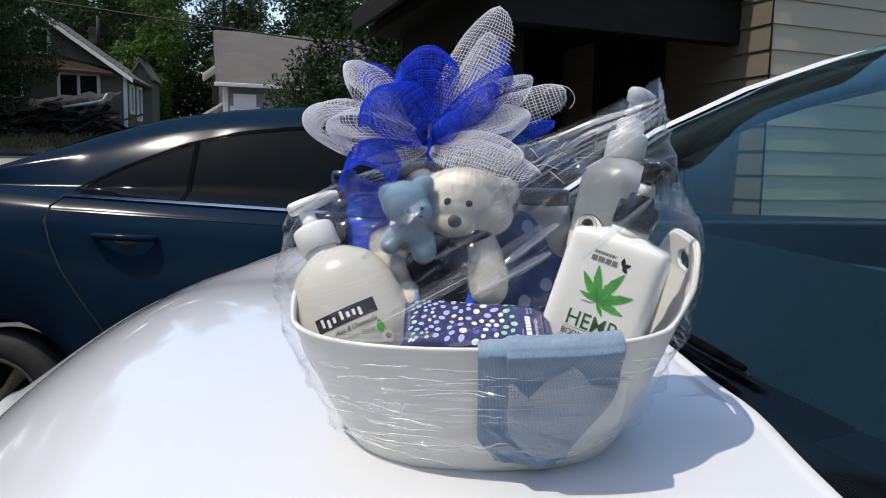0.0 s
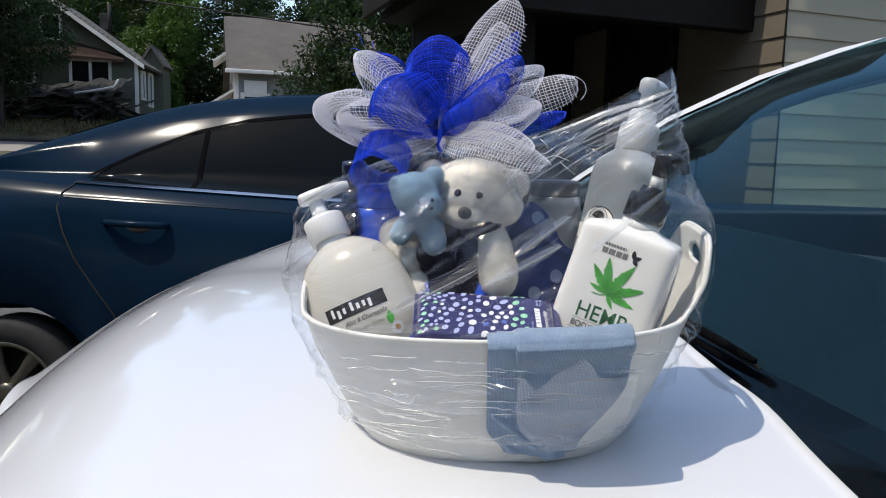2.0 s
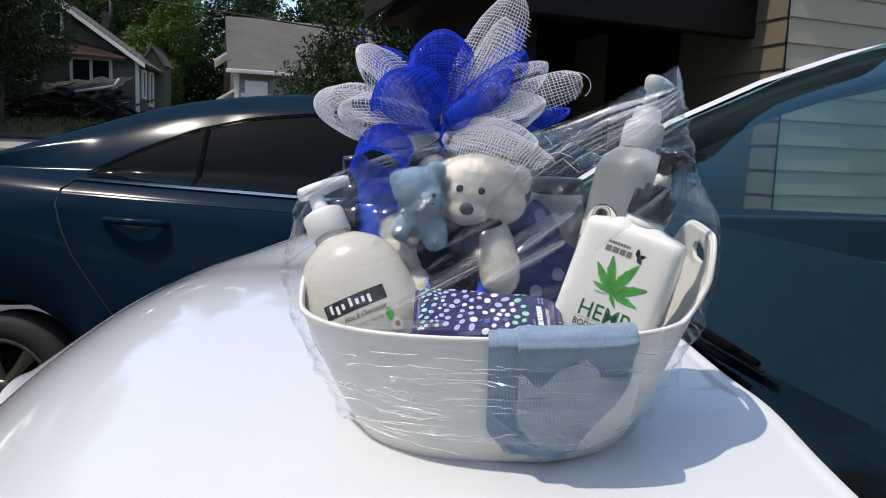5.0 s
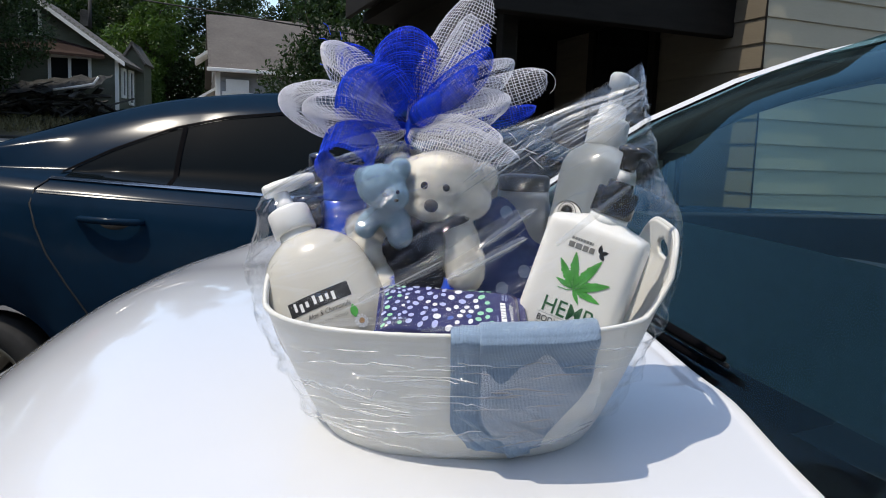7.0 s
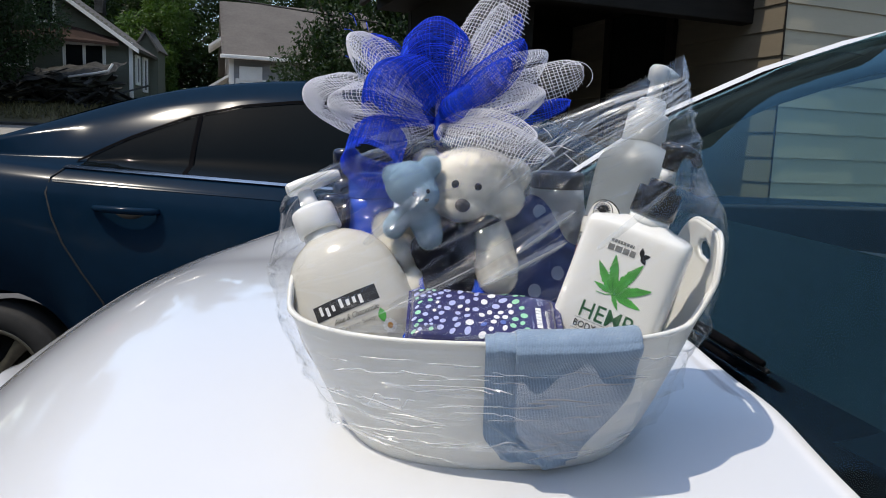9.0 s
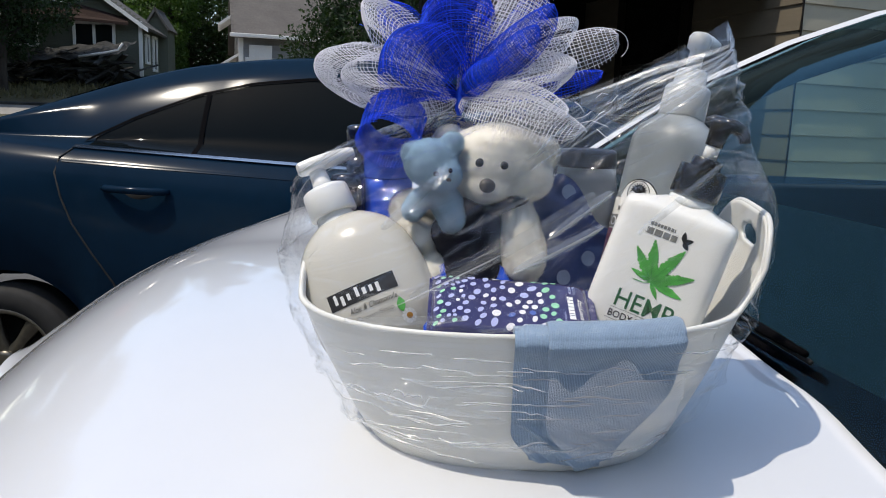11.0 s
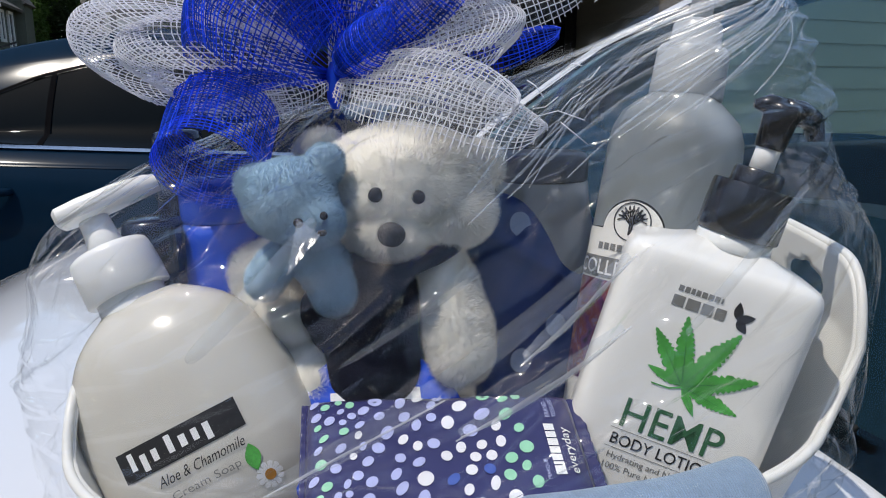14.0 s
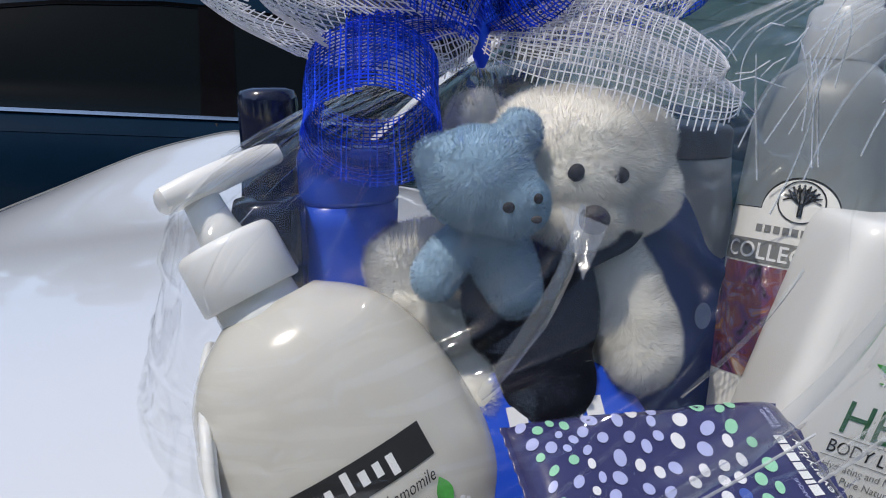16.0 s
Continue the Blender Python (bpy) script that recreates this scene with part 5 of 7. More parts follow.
    for r0, r1 in zip(rings, rings[1:]):
        for k in range(16):
            bm.faces.new((r0[k], r0[(k + 1) % 16], r1[(k + 1) % 16], r1[k]))
    bm.faces.new(rings[0][::-1])
    bm.faces.new(rings[-1])
    bmesh.ops.recalc_face_normals(bm, faces=list(bm.faces))
    part("spout", bm, M["white_plastic"], b, "white pump spout")


soap_bottle()


# ---- tissue pack ----
M["pack_navy"] = material("pack_navy", (0.034, 0.034, 0.118), rough=0.25, coat=0.4, var=0.12, scale=25, bump=0.25, bscale=110, dist=0.0012)
M["dot_lilac"] = material("dot_lilac", (0.42, 0.45, 0.72), rough=0.3, var=0.08, scale=60)
M["dot_white"] = material("dot_white", (0.76, 0.75, 0.78), rough=0.3, var=0.05, scale=60)
M["dot_green"] = material("dot_green", (0.30, 0.62, 0.42), rough=0.3, var=0.1, scale=60)
M["dot_blue"] = material("dot_blue", (0.06, 0.11, 0.40), rough=0.3, var=0.1, scale=60)


def tissue_pack():
    m = axes((0.0365, 0.5735, 1.0375), (0.985, 0.05, -0.05), (0.066, -0.43, 0.90))
    pack = thing("tissue_pack", m, "navy pocket tissue pack with lilac and green dots", "tissues")
    W, H = 0.1, 0.054

    def top(x, y):
        u, w = x / (W / 2), y / (H / 2)
        return 0.0075 * (1 - abs(u) ** 10) ** 0.5 * (1 - abs(w) ** 7) ** 0.5 + 0.0009 * noise.noise((x * 60, y * 60, 1)) * (1 - abs(u) ** 6)

    nx, ny = 61, 37
    v = [(-W / 2 + W * i / (nx - 1), -H / 2 + H * j / (ny - 1), 0) for i in range(nx) for j in range(ny)]
    up = [(x, y, top(max(-W / 2 + 1e-5, min(W / 2 - 1e-5, x)), y)) for x, y, z in v]
    dn = [(x, y, -top(x, y) * 0.9) for x, y, z in v]
    n = len(v)
    put("wrapper", mesh_of("wrapper", up + dn, grid_faces(nx, ny) + grid_faces(nx, ny, base=n, flip=True), M["pack_navy"]), pack)
    for s in (-1, 1):
        cv = []
        for i in range(5):
            for j in range(37):
                cv.append((s * (W / 2 - 0.0005 + (0.0022 if s < 0 else 0.005) * i / 4), -H / 2 + H * j / 36, 0.0006 * math.sin(j * 2.1) * i / 4 + 0.0005 * (i % 2)))
        put("crimp", mesh_of("crimp", cv, grid_faces(5, 37), M["pack_navy"]), pack)
    rng = random.Random(4)
    placed = []
    for tries in range(4000):
        x = rng.uniform(-W / 2 + 0.003, W / 2 - 0.022)
        y = rng.uniform(-H / 2 + 0.003, H / 2 - 0.003)
        r = rng.uniform(0.0013, 0.0020) if x < -0.03 else rng.uniform(0.0019, 0.0028)
        if any((x - a) ** 2 + (y - q) ** 2 < (1.18 * (r + c)) ** 2 * 1.25 for a, q, c in placed):
            continue
        placed.append((x, y, r))
        if len(placed) > 104:
            break
    for x, y, r in placed:
        e, rot = rng.uniform(1.0, 1.35), rng.uniform(0.6, 1.3)
        pts = []
        for k in range(14):
            a = 2 * math.pi * k / 14
            px, py = r * e * math.cos(a), r / e * math.sin(a)
            pts.append((px * math.cos(rot) - py * math.sin(rot), px * math.sin(rot) + py * math.cos(rot)))
        t = rng.random()
        if x < -0.034:
            mat = "dot_green" if t < 0.35 else "dot_lilac"
        elif x > 0.014:
            mat = "dot_green" if t < 0.68 else ("dot_blue" if t < 0.8 else "dot_white")
        elif x > -0.002:
            mat = "dot_white" if t < 0.75 else ("dot_blue" if t < 0.85 else "dot_lilac")
        else:
            mat = "dot_lilac" if t < 0.85 else "dot_white"
        me = shape_mesh("dot", pts, M[mat])
        flat_on(me, lambda a, q: Vector((x + a, y + q, top(x + a, y + q) + 0.0004)))
        put("dot", me, pack)
    # printed words at the right end, turned on their side; the maker's name as a bar
    for body, w, h, px, py, mat in (("everyday", 0.020, 0.0042, 0.0445, -0.012, "ink_white"), ("BRAND", 0.0075, 0.0017, 0.0382, 0.0125, "dot_lilac"), ("TISSUES", 0.0085, 0.0017, 0.0408, 0.0125, "dot_lilac"), ("MARQUE", 0.0080, 0.0015, 0.0330, -0.014, "dot_lilac")):
        me = text_mesh(body, w, h, M[mat])
        flat_on(me, lambda a, q: Vector((px - q, py + a, top(px - q, py + a) + 0.0005)))
        put("lettering", me, pack)
    me = bars_mesh([0.0036, 0.0012, 0.0027, 0.0027, 0.0030, 0.0027, 0.0030], 0.0038, M["ink_white"], 0.0005)
    flat_on(me, lambda a, q: Vector((0.0385 - q, -0.0125 + a, top(0.0385 - q, -0.0125 + a) + 0.0005)))
    put("mark", me, pack)


tissue_pack()


# ---- sock over the lip ----
def knit_material(name, color):
    m = material(name, color, rough=0.9, sheen=0.4, var=0.14, scale=60, bump=0.5, bscale=900, dist=0.0006)
    nt = m.node_tree
    co = nt.nodes.new("ShaderNodeUVMap")
    wv = nt.nodes.new("ShaderNodeTexWave")
    wv.inputs["Scale"].default_value = 30
    wv.inputs["Distortion"].default_value = 0.15
    wv.inputs["Detail"].default_value = 2
    nt.links.new(co.outputs["UV"], wv.inputs["Vector"])
    b2 = nt.nodes.new("ShaderNodeBump")
    b2.inputs["Strength"].default_value = 0.35
    b2.inputs["Distance"].default_value = 0.0006
    nt.links.new(wv.outputs["Fac"], b2.inputs["Height"])
    old = nt.nodes["Principled BSDF"].inputs["Normal"].links[0].from_socket
    nt.links.new(old, b2.inputs["Normal"])
    nt.links.new(b2.outputs["Normal"], nt.nodes["Principled BSDF"].inputs["Normal"])
    return m


M["sock"] = knit_material("sock", (0.205, 0.295, 0.415))


def sock_layer(parent, name, x0, x1, drop, thick, seed, label, tuck_l=0.0, tuck_r=0.0):
    """Cloth hung over the front lip from x0 to x1 in the basket's frame; its foot draws in by the tucks."""
    nu, nv = 90, 120
    verts, uvs = [], []
    for i in range(nu):
        t = i / (nu - 1)
        side = min(t, 1 - t)
        pad = thick * (0.75 + 0.25 * smoothstep(0, 0.03, side))
        for j in range(nv):
            s = j / (nv - 1)
            q = max(0.0, (s - 0.30) / 0.70)
            xl = x0 + tuck_l * smoothstep(0.72, 1.0, q) ** 1.5
            xr = x1 - tuck_r * smoothstep(0.30, 1.0, q) ** 1.3
            x = xl + (xr - xl) * t
            # angle in the basket's plan whose wall lies at x
            lo, hi = -math.pi, 0.0
            down = max(0.03, 1 - q * drop * (1 - 0.04 * math.sin(3 * t + seed)))
            for _ in range(22):
                mid = (lo + hi) / 2
                if basket_point(mid, down).x < x:
                    lo = mid
                else:
                    hi = mid
            w = basket_point((lo + hi) / 2, down)
            if s < 0.18:
                k = s / 0.18
                p = Vector((x, w.y + 0.010 + pad * 0.6, w.z - 0.020 * (1 - k)))
            elif s < 0.30:
                k = (s - 0.18) / 0.12 * math.pi
                p = Vector((x, w.y + (0.010 + pad * 0.6) * math.cos(k) * (1 if k < math.pi / 2 else 0.9), w.z + (0.0035 + pad) * math.sin(k)))
            else:
                p = Vector((x, w.y - 0.009 - pad * 1.54 + (0.006 + pad) * smoothstep(0.0, 0.25, q), w.z))
                low_ = smoothstep(0.45, 0.8, q) * smoothstep(0, 0.12, side)
                crest = abs(noise.noise((x * 26 + seed, q * 4.5 - x * 34, seed)))
                p.y -= 0.0026 * low_ * max(0.0, 1 - crest * 4.5)
                p.y -= 0.0012 * noise.noise((x * 30 + seed, q * 3, seed)) * smoothstep(0.05, 0.5, q) * smoothstep(0, 0.1, side)
            p.z += 0.0007 * noise.noise((x * 40, s * 5, seed + 9))
            verts.append(p)
            uvs.append((x / 0.09, s))
    me = mesh_of(name, verts, grid_faces(nu, nv), M["sock"])
    uv = me.uv_layers.new(name="UVMap")
    for lo_ in me.loops:
        uv.data[lo_.index].uv = uvs[lo_.vertex_index]
    ob = put(name, me, parent, label)
    so = ob.modifiers.new("thick", "SOLIDIFY")
    so.thickness = 0.0022
    so.offset = 0
    return ob


sock = thing("sock", BASKET, "light blue knitted sock folded over the basket edge", "sock")
sock_layer(sock, "sock_leg", -0.0065, 0.050, 0.90, 0.0010, 2.0, "", 0.012, 0.0)
sock_layer(sock, "sock_cuff", 0.0125, 0.091, 0.915, 0.0036, 5.0, "", 0.022, 0.034)


# ---- plush bears ----
M["fur_white"] = material("fur_white", (0.97, 0.945, 0.88), rough=0.95, var=0.06, scale=60)
M["fur_blue"] = material("fur_blue", (0.42, 0.58, 0.70), rough=0.95, var=0.10, scale=90)
M["vest"] = material("vest", (0.008, 0.009, 0.018), rough=0.9, spec=0.1, var=0.3, scale=120, bump=0.4, bscale=900)
M["nose"] = material("nose", (0.05, 0.045, 0.045), rough=0.6, var=0.25, scale=200, bump=0.5, bscale=900)
M["eye"] = material("eye", (0.028, 0.026, 0.028), rough=0.6, spec=0.2, var=0.1, scale=100)


def soften(m, k):
    """Let part of the light through the pile."""
    nt = m.node_tree
    b = nt.nodes["Principled BSDF"]
    tr = nt.nodes.new("ShaderNodeBsdfTranslucent")
    src_ = b.inputs["Base Color"].links[0].from_socket
    nt.links.new(src_, tr.inputs["Color"])
    mix = nt.nodes.new("ShaderNodeMixShader")
    mix.inputs[0].default_value = k
    nt.links.new(b.outputs[0], mix.inputs[1])
    nt.links.new(tr.outputs[0], mix.inputs[2])
    nt.links.new(mix.outputs[0], nt.nodes["Material Output"].inputs["Surface"])


M["pile_white"] = material("pile_white", (0.985, 0.965, 0.91), rough=1.0, spec=0.0, var=0.05, scale=60)
M["pile_blue"] = material("pile_blue", (0.46, 0.62, 0.74), rough=1.0, spec=0.0, var=0.08, scale=90)
soften(M["pile_white"], 0.2)
soften(M["pile_blue"], 0.25)


def merged(blobs, voxel, rounds):
    """Rounded limbs (centre, radii, tilt) grown together into one soft skin: points, faces, normals."""
    bm = bmesh.new()
    for c, r, tilt in blobs:
        m = Matrix.Translation(c) @ Euler([radians(q) for q in tilt]).to_matrix().to_4x4() @ Matrix.Diagonal((*r, 1))
        bmesh.ops.create_icosphere(bm, subdivisions=4, radius=1.0, matrix=m)
    me = bpy.data.meshes.new("skin")
    bm.to_mesh(me)
    bm.free()
    ob = bpy.data.objects.new("skin", me)
    scene.collection.objects.link(ob)
    mod = ob.modifiers.new("merge", "REMESH")
    mod.mode = "VOXEL"
    mod.voxel_size = voxel
    dg = bpy.context.evaluated_depsgraph_get()
    out = bpy.data.meshes.new_from_object(ob.evaluated_get(dg))
    bpy.data.objects.remove(ob)
    bm = bmesh.new()
    bm.from_mesh(out)
    for _ in range(rounds):
        bmesh.ops.smooth_vert(bm, verts=bm.verts, factor=0.5, use_axis_x=True, use_axis_y=True, use_axis_z=True)
    for v in bm.verts:
        v.co += v.normal * (0.0008 * noise.noise(v.co * 70) + 0.0004 * noise.noise(v.co * 190))
    bm.normal_update()
    bmesh.ops.triangulate(bm, faces=list(bm.faces))
    pts = np.array([v.co[:] for v in bm.verts])
    nrm = np.array([v.normal[:] for v in bm.verts])
    tri = np.array([[v.index for v in f.verts] for f in bm.faces])
    bm.free()
    bpy.data.meshes.remove(out)
    return pts, tri, nrm


def limb(pts):
    """A tapering chain of rounds through (x, y, z, r) rows."""
    out = []
    for (x0, y0, z0, r0), (x1, y1, z1, r1) in zip(pts, pts[1:]):
        for k in range(6):
            t = k / 6
            r = r0 + (r1 - r0) * t
            out.append(((x0 + (x1 - x0) * t, y0 + (y1 - y0) * t, z0 + (z1 - z0) * t), (r, r, r), (0, 0, 0)))
    x, y, z, r = pts[-1]
    return out + [((x, y, z), (r, r, r), (0, 0, 0))]


def plush(name, fur, mat, cloth, spots, hairs, length, seed, label):
    """One mesh: merged furry limbs with their pile, a merged garment, and small eyes and nose."""
    rng = np.random.default_rng(seed)
    V, F, N, K = [], [], [], []
    base = 0

    def take(p, f, n, k):
        nonlocal base
        V.append(p)
        N.append(n)
        F.append(f + base)
        K.append(np.full(len(f), k))
        base += len(p)

    p, t, n = merged(fur, 0.0014, 5)
    take(p, t, n, mat)
    # pile, thinned out over the eyes and the nose
    a, b, c = p[t[:, 0]], p[t[:, 1]], p[t[:, 2]]
    area = np.linalg.norm(np.cross(b - a, c - a), axis=1)
    pick = rng.choice(len(t), hairs, p=area / area.sum())
    u, w = rng.random(hairs), rng.random(hairs)
    flip = u + w > 1
    u[flip], w[flip] = 1 - u[flip], 1 - w[flip]
    root = a[pick] + (b - a)[pick] * u[:, None] + (c - a)[pick] * w[:, None]
    nr = n[t[pick, 0]]
    keep = np.ones(hairs, bool)
    for c0, r0, k0 in spots:
        keep &= np.linalg.norm(root - np.array(c0), axis=1) > max(r0) * 1.12
    root, nr = root[keep], nr[keep]
    m = len(root)
    q = root * 95
    comb = np.stack([np.sin(q[:, 1] * 1.3 + 2 * np.sin(q[:, 2])), np.sin(q[:, 2] * 1.1 + 2 * np.sin(q[:, 0])), np.sin(q[:, 0] * 1.2 + 2 * np.sin(q[:, 1]))], 1)
    lean = 0.9 * nr + 0.16 * comb + 0.24 * rng.normal(size=(m, 3)) + np.array([0.0, -0.05, -0.22])
    lean /= np.linalg.norm(lean, axis=1)[:, None]
    wv = np.cross(nr, lean) + 1e-6
    wv /= np.linalg.norm(wv, axis=1)[:, None]
    ln = length * (0.55 + 0.6 * rng.random(m))[:, None]
    wid = 0.000085
    tip = root + lean * ln
    soft = nr + np.array([0.0, 0.0, 0.4])
    soft /= np.linalg.norm(soft, axis=1)[:, None]
    take(np.stack([root + wv * wid, root - wv * wid, tip], 1).reshape(-1, 3), np.arange(m * 3).reshape(-1, 3), np.repeat(soft, 3, 0), mat + 5)
    if cloth:
        take(*merged(cloth, 0.0013, 4), 2)
    for c0, r0, k0 in spots:
        take(*merged([(c0, r0, (0, 0, 0))], 0.0004, 2), k0)
    me = mesh_of(name, np.concatenate(V).tolist(), np.concatenate(F).tolist(), [M["fur_white"], M["fur_blue"], M["vest"], M["nose"], M["eye"], M["pile_white"], M["pile_blue"]])
    me.polygons.foreach_set("material_index", np.concatenate(K).astype(int).tolist())
    me.normals_split_custom_set_from_vertices(np.concatenate(N).tolist())
    return tagged(new(name, me), label, "plush toy")


plush("plush_bear", [
    ((0.0250, 0.647, 1.1270), (0.0370, 0.0300, 0.0240), (0, 0, 0)),
    ((0.0270, 0.644, 1.1360), (0.0310, 0.0250, 0.0145), (0, 0, 0)),
    ((0.0410, 0.640, 1.1170), (0.0230, 0.0190, 0.0165), (0, 0, 0)),
    ((0.0060, 0.640, 1.1160), (0.0205, 0.0190, 0.0165), (0, 0, 0)),
    ((0.0195, 0.6255, 1.1105), (0.0160, 0.0125, 0.0100), (0, 0, 0)),
    ((0.0215, 0.6300, 1.1230), (0.0220, 0.0150, 0.0125), (0, 0, 0)),
    ((0.0585, 0.651, 1.1330), (0.0110, 0.0080, 0.0120), (0, 20, 0)),
    ((-0.0080, 0.653, 1.1410), (0.0100, 0.0080, 0.0090), (0, -30, 0)),
] + limb([(0.0360, 0.644, 1.1010, 0.0110), (0.0420, 0.636, 1.0850, 0.0130), (0.0458, 0.628, 1.0700, 0.0140), (0.0470, 0.624, 1.0600, 0.0130)])
    + limb([(-0.0080, 0.650, 1.0950, 0.0105), (-0.0250, 0.650, 1.0940, 0.0110), (-0.0370, 0.650, 1.0910, 0.0110), (-0.0320, 0.644, 1.0800, 0.0120), (-0.0240, 0.638, 1.0720, 0.0115)])
    + limb([(-0.0020, 0.650, 1.0500, 0.0140), (-0.0150, 0.640, 1.0500, 0.0160), (-0.0160, 0.630, 1.0440, 0.0150)])
    + limb([(0.0250, 0.652, 1.0450, 0.0140), (0.0400, 0.642, 1.0350, 0.0140)]), 0, [
    ((0.0100, 0.641, 1.0740), (0.0275, 0.0250, 0.0290), (0, 0, 0)),
    ((0.0110, 0.632, 1.0480), (0.0225, 0.0215, 0.0260), (0, 0, 0)),
    ((-0.0060, 0.633, 1.0770), (0.0130, 0.0130, 0.0120), (0, 20, 0)),
    ((0.0290, 0.640, 1.0985), (0.0240, 0.0200, 0.0075), (0, -16, 0)),
    ((0.0060, 0.639, 1.0960), (0.0190, 0.0190, 0.0085), (0, 6, 0)),
], [
    ((0.0195, 0.6115, 1.1120), (0.0054, 0.0036, 0.0048), 3),
    ((0.0138, 0.6150, 1.1272), (0.0026, 0.0020, 0.0027), 4),
    ((0.0302, 0.6160, 1.1258), (0.0026, 0.0020, 0.0027), 4),
], 330000, 0.0032, 3, "cream white plush bear in dark vest hugging small blue bear")

plush("small_plush_bear", [
    ((-0.0185, 0.6170, 1.1255), (0.0180, 0.0165, 0.0155), (0, 10, 0)),
    ((-0.0095, 0.6105, 1.1190), (0.0115, 0.0110, 0.0105), (0, 20, 0)),
    ((-0.0050, 0.6185, 1.1380), (0.0075, 0.0055, 0.0085), (0, 25, 0)),
    ((-0.0310, 0.6165, 1.1320), (0.0080, 0.0055, 0.0075), (0, -40, 0)),
] + limb([(-0.0120, 0.6240, 1.1060, 0.0100), (-0.0060, 0.6240, 1.0960, 0.0105), (-0.0030, 0.6200, 1.0875, 0.0085)])
    + limb([(-0.0180, 0.6240, 1.1060, 0.0065), (-0.0260, 0.6220, 1.1000, 0.0072), (-0.0300, 0.6215, 1.0930, 0.0072)]), 1, [], [
    ((-0.0140, 0.5998, 1.1195), (0.0020, 0.0013, 0.0017), 4),
    ((-0.0050, 0.5998, 1.1220), (0.0016, 0.0013, 0.0018), 4),
    ((-0.0058, 0.5985, 1.1160), (0.0022, 0.0014, 0.0015), 3),
], 70000, 0.0018, 5, "small light blue plush bear held by the white bear")


# ---- bottles and pots behind ----
M["frost"] = material("frost", (0.62, 0.66, 0.66), rough=0.42, trans=0.75, var=0.06, scale=20, bump=0.05, bscale=120)
M["pump_clear"] = material("pump_clear", (0.66, 0.68, 0.68), rough=0.3, trans=0.35, var=0.05, scale=30)
M["art"] = material("art", (0.20, 0.085, 0.10), rough=0.4, var=0.3, scale=70)
nt_ = M["art"].node_tree
blot, tones, place_ = nt_.nodes.new("ShaderNodeTexNoise"), nt_.nodes.new("ShaderNodeValToRGB"), nt_.nodes.new("ShaderNodeTexCoord")
blot.inputs["Scale"].default_value = 95
blot.inputs["Detail"].default_value = 4
blot.inputs["Distortion"].default_value = 0.8
tones.color_ramp.elements[0].position, tones.color_ramp.elements[0].color = 0.36, (0.03, 0.015, 0.03, 1)
tones.color_ramp.elements[1].position, tones.color_ramp.elements[1].color = 0.66, (0.55, 0.42, 0.34, 1)
for at_, tone in ((0.43, (0.14, 0.05, 0.16, 1)), (0.50, (0.22, 0.06, 0.05, 1)), (0.56, (0.18, 0.13, 0.26, 1)), (0.61, (0.42, 0.17, 0.06, 1))):
    tones.color_ramp.elements.new(at_).color = tone
nt_.links.new(place_.outputs["Object"], blot.inputs["Vector"])
nt_.links.new(blot.outputs["Fac"], tones.inputs["Fac"])
nt_.links.new(tones.outputs["Color"], nt_.nodes["Principled BSDF"].inputs["Base Color"])
M["navy_bag"] = material("navy_bag", (0.008, 0.030, 0.130), rough=0.6, spec=0.3, coat=0.0, var=0.2, scale=20, bump=0.2, bscale=60, dist=0.002)
M["dot_dim"] = material("dot_dim", (0.13, 0.19, 0.32), rough=0.4, var=0.2, scale=60)
M["gray_cap"] = material("gray_cap", (0.045, 0.05, 0.06), rough=0.35, var=0.15, scale=40)
M["royal"] = material("royal", (0.012, 0.075, 0.60), rough=0.2, coat=0.5, var=0.12, scale=18, bump=0.04, bscale=80)
M["midnight"] = material("midnight", (0.006, 0.010, 0.035), rough=0.15, coat=0.5, var=0.2, scale=20)


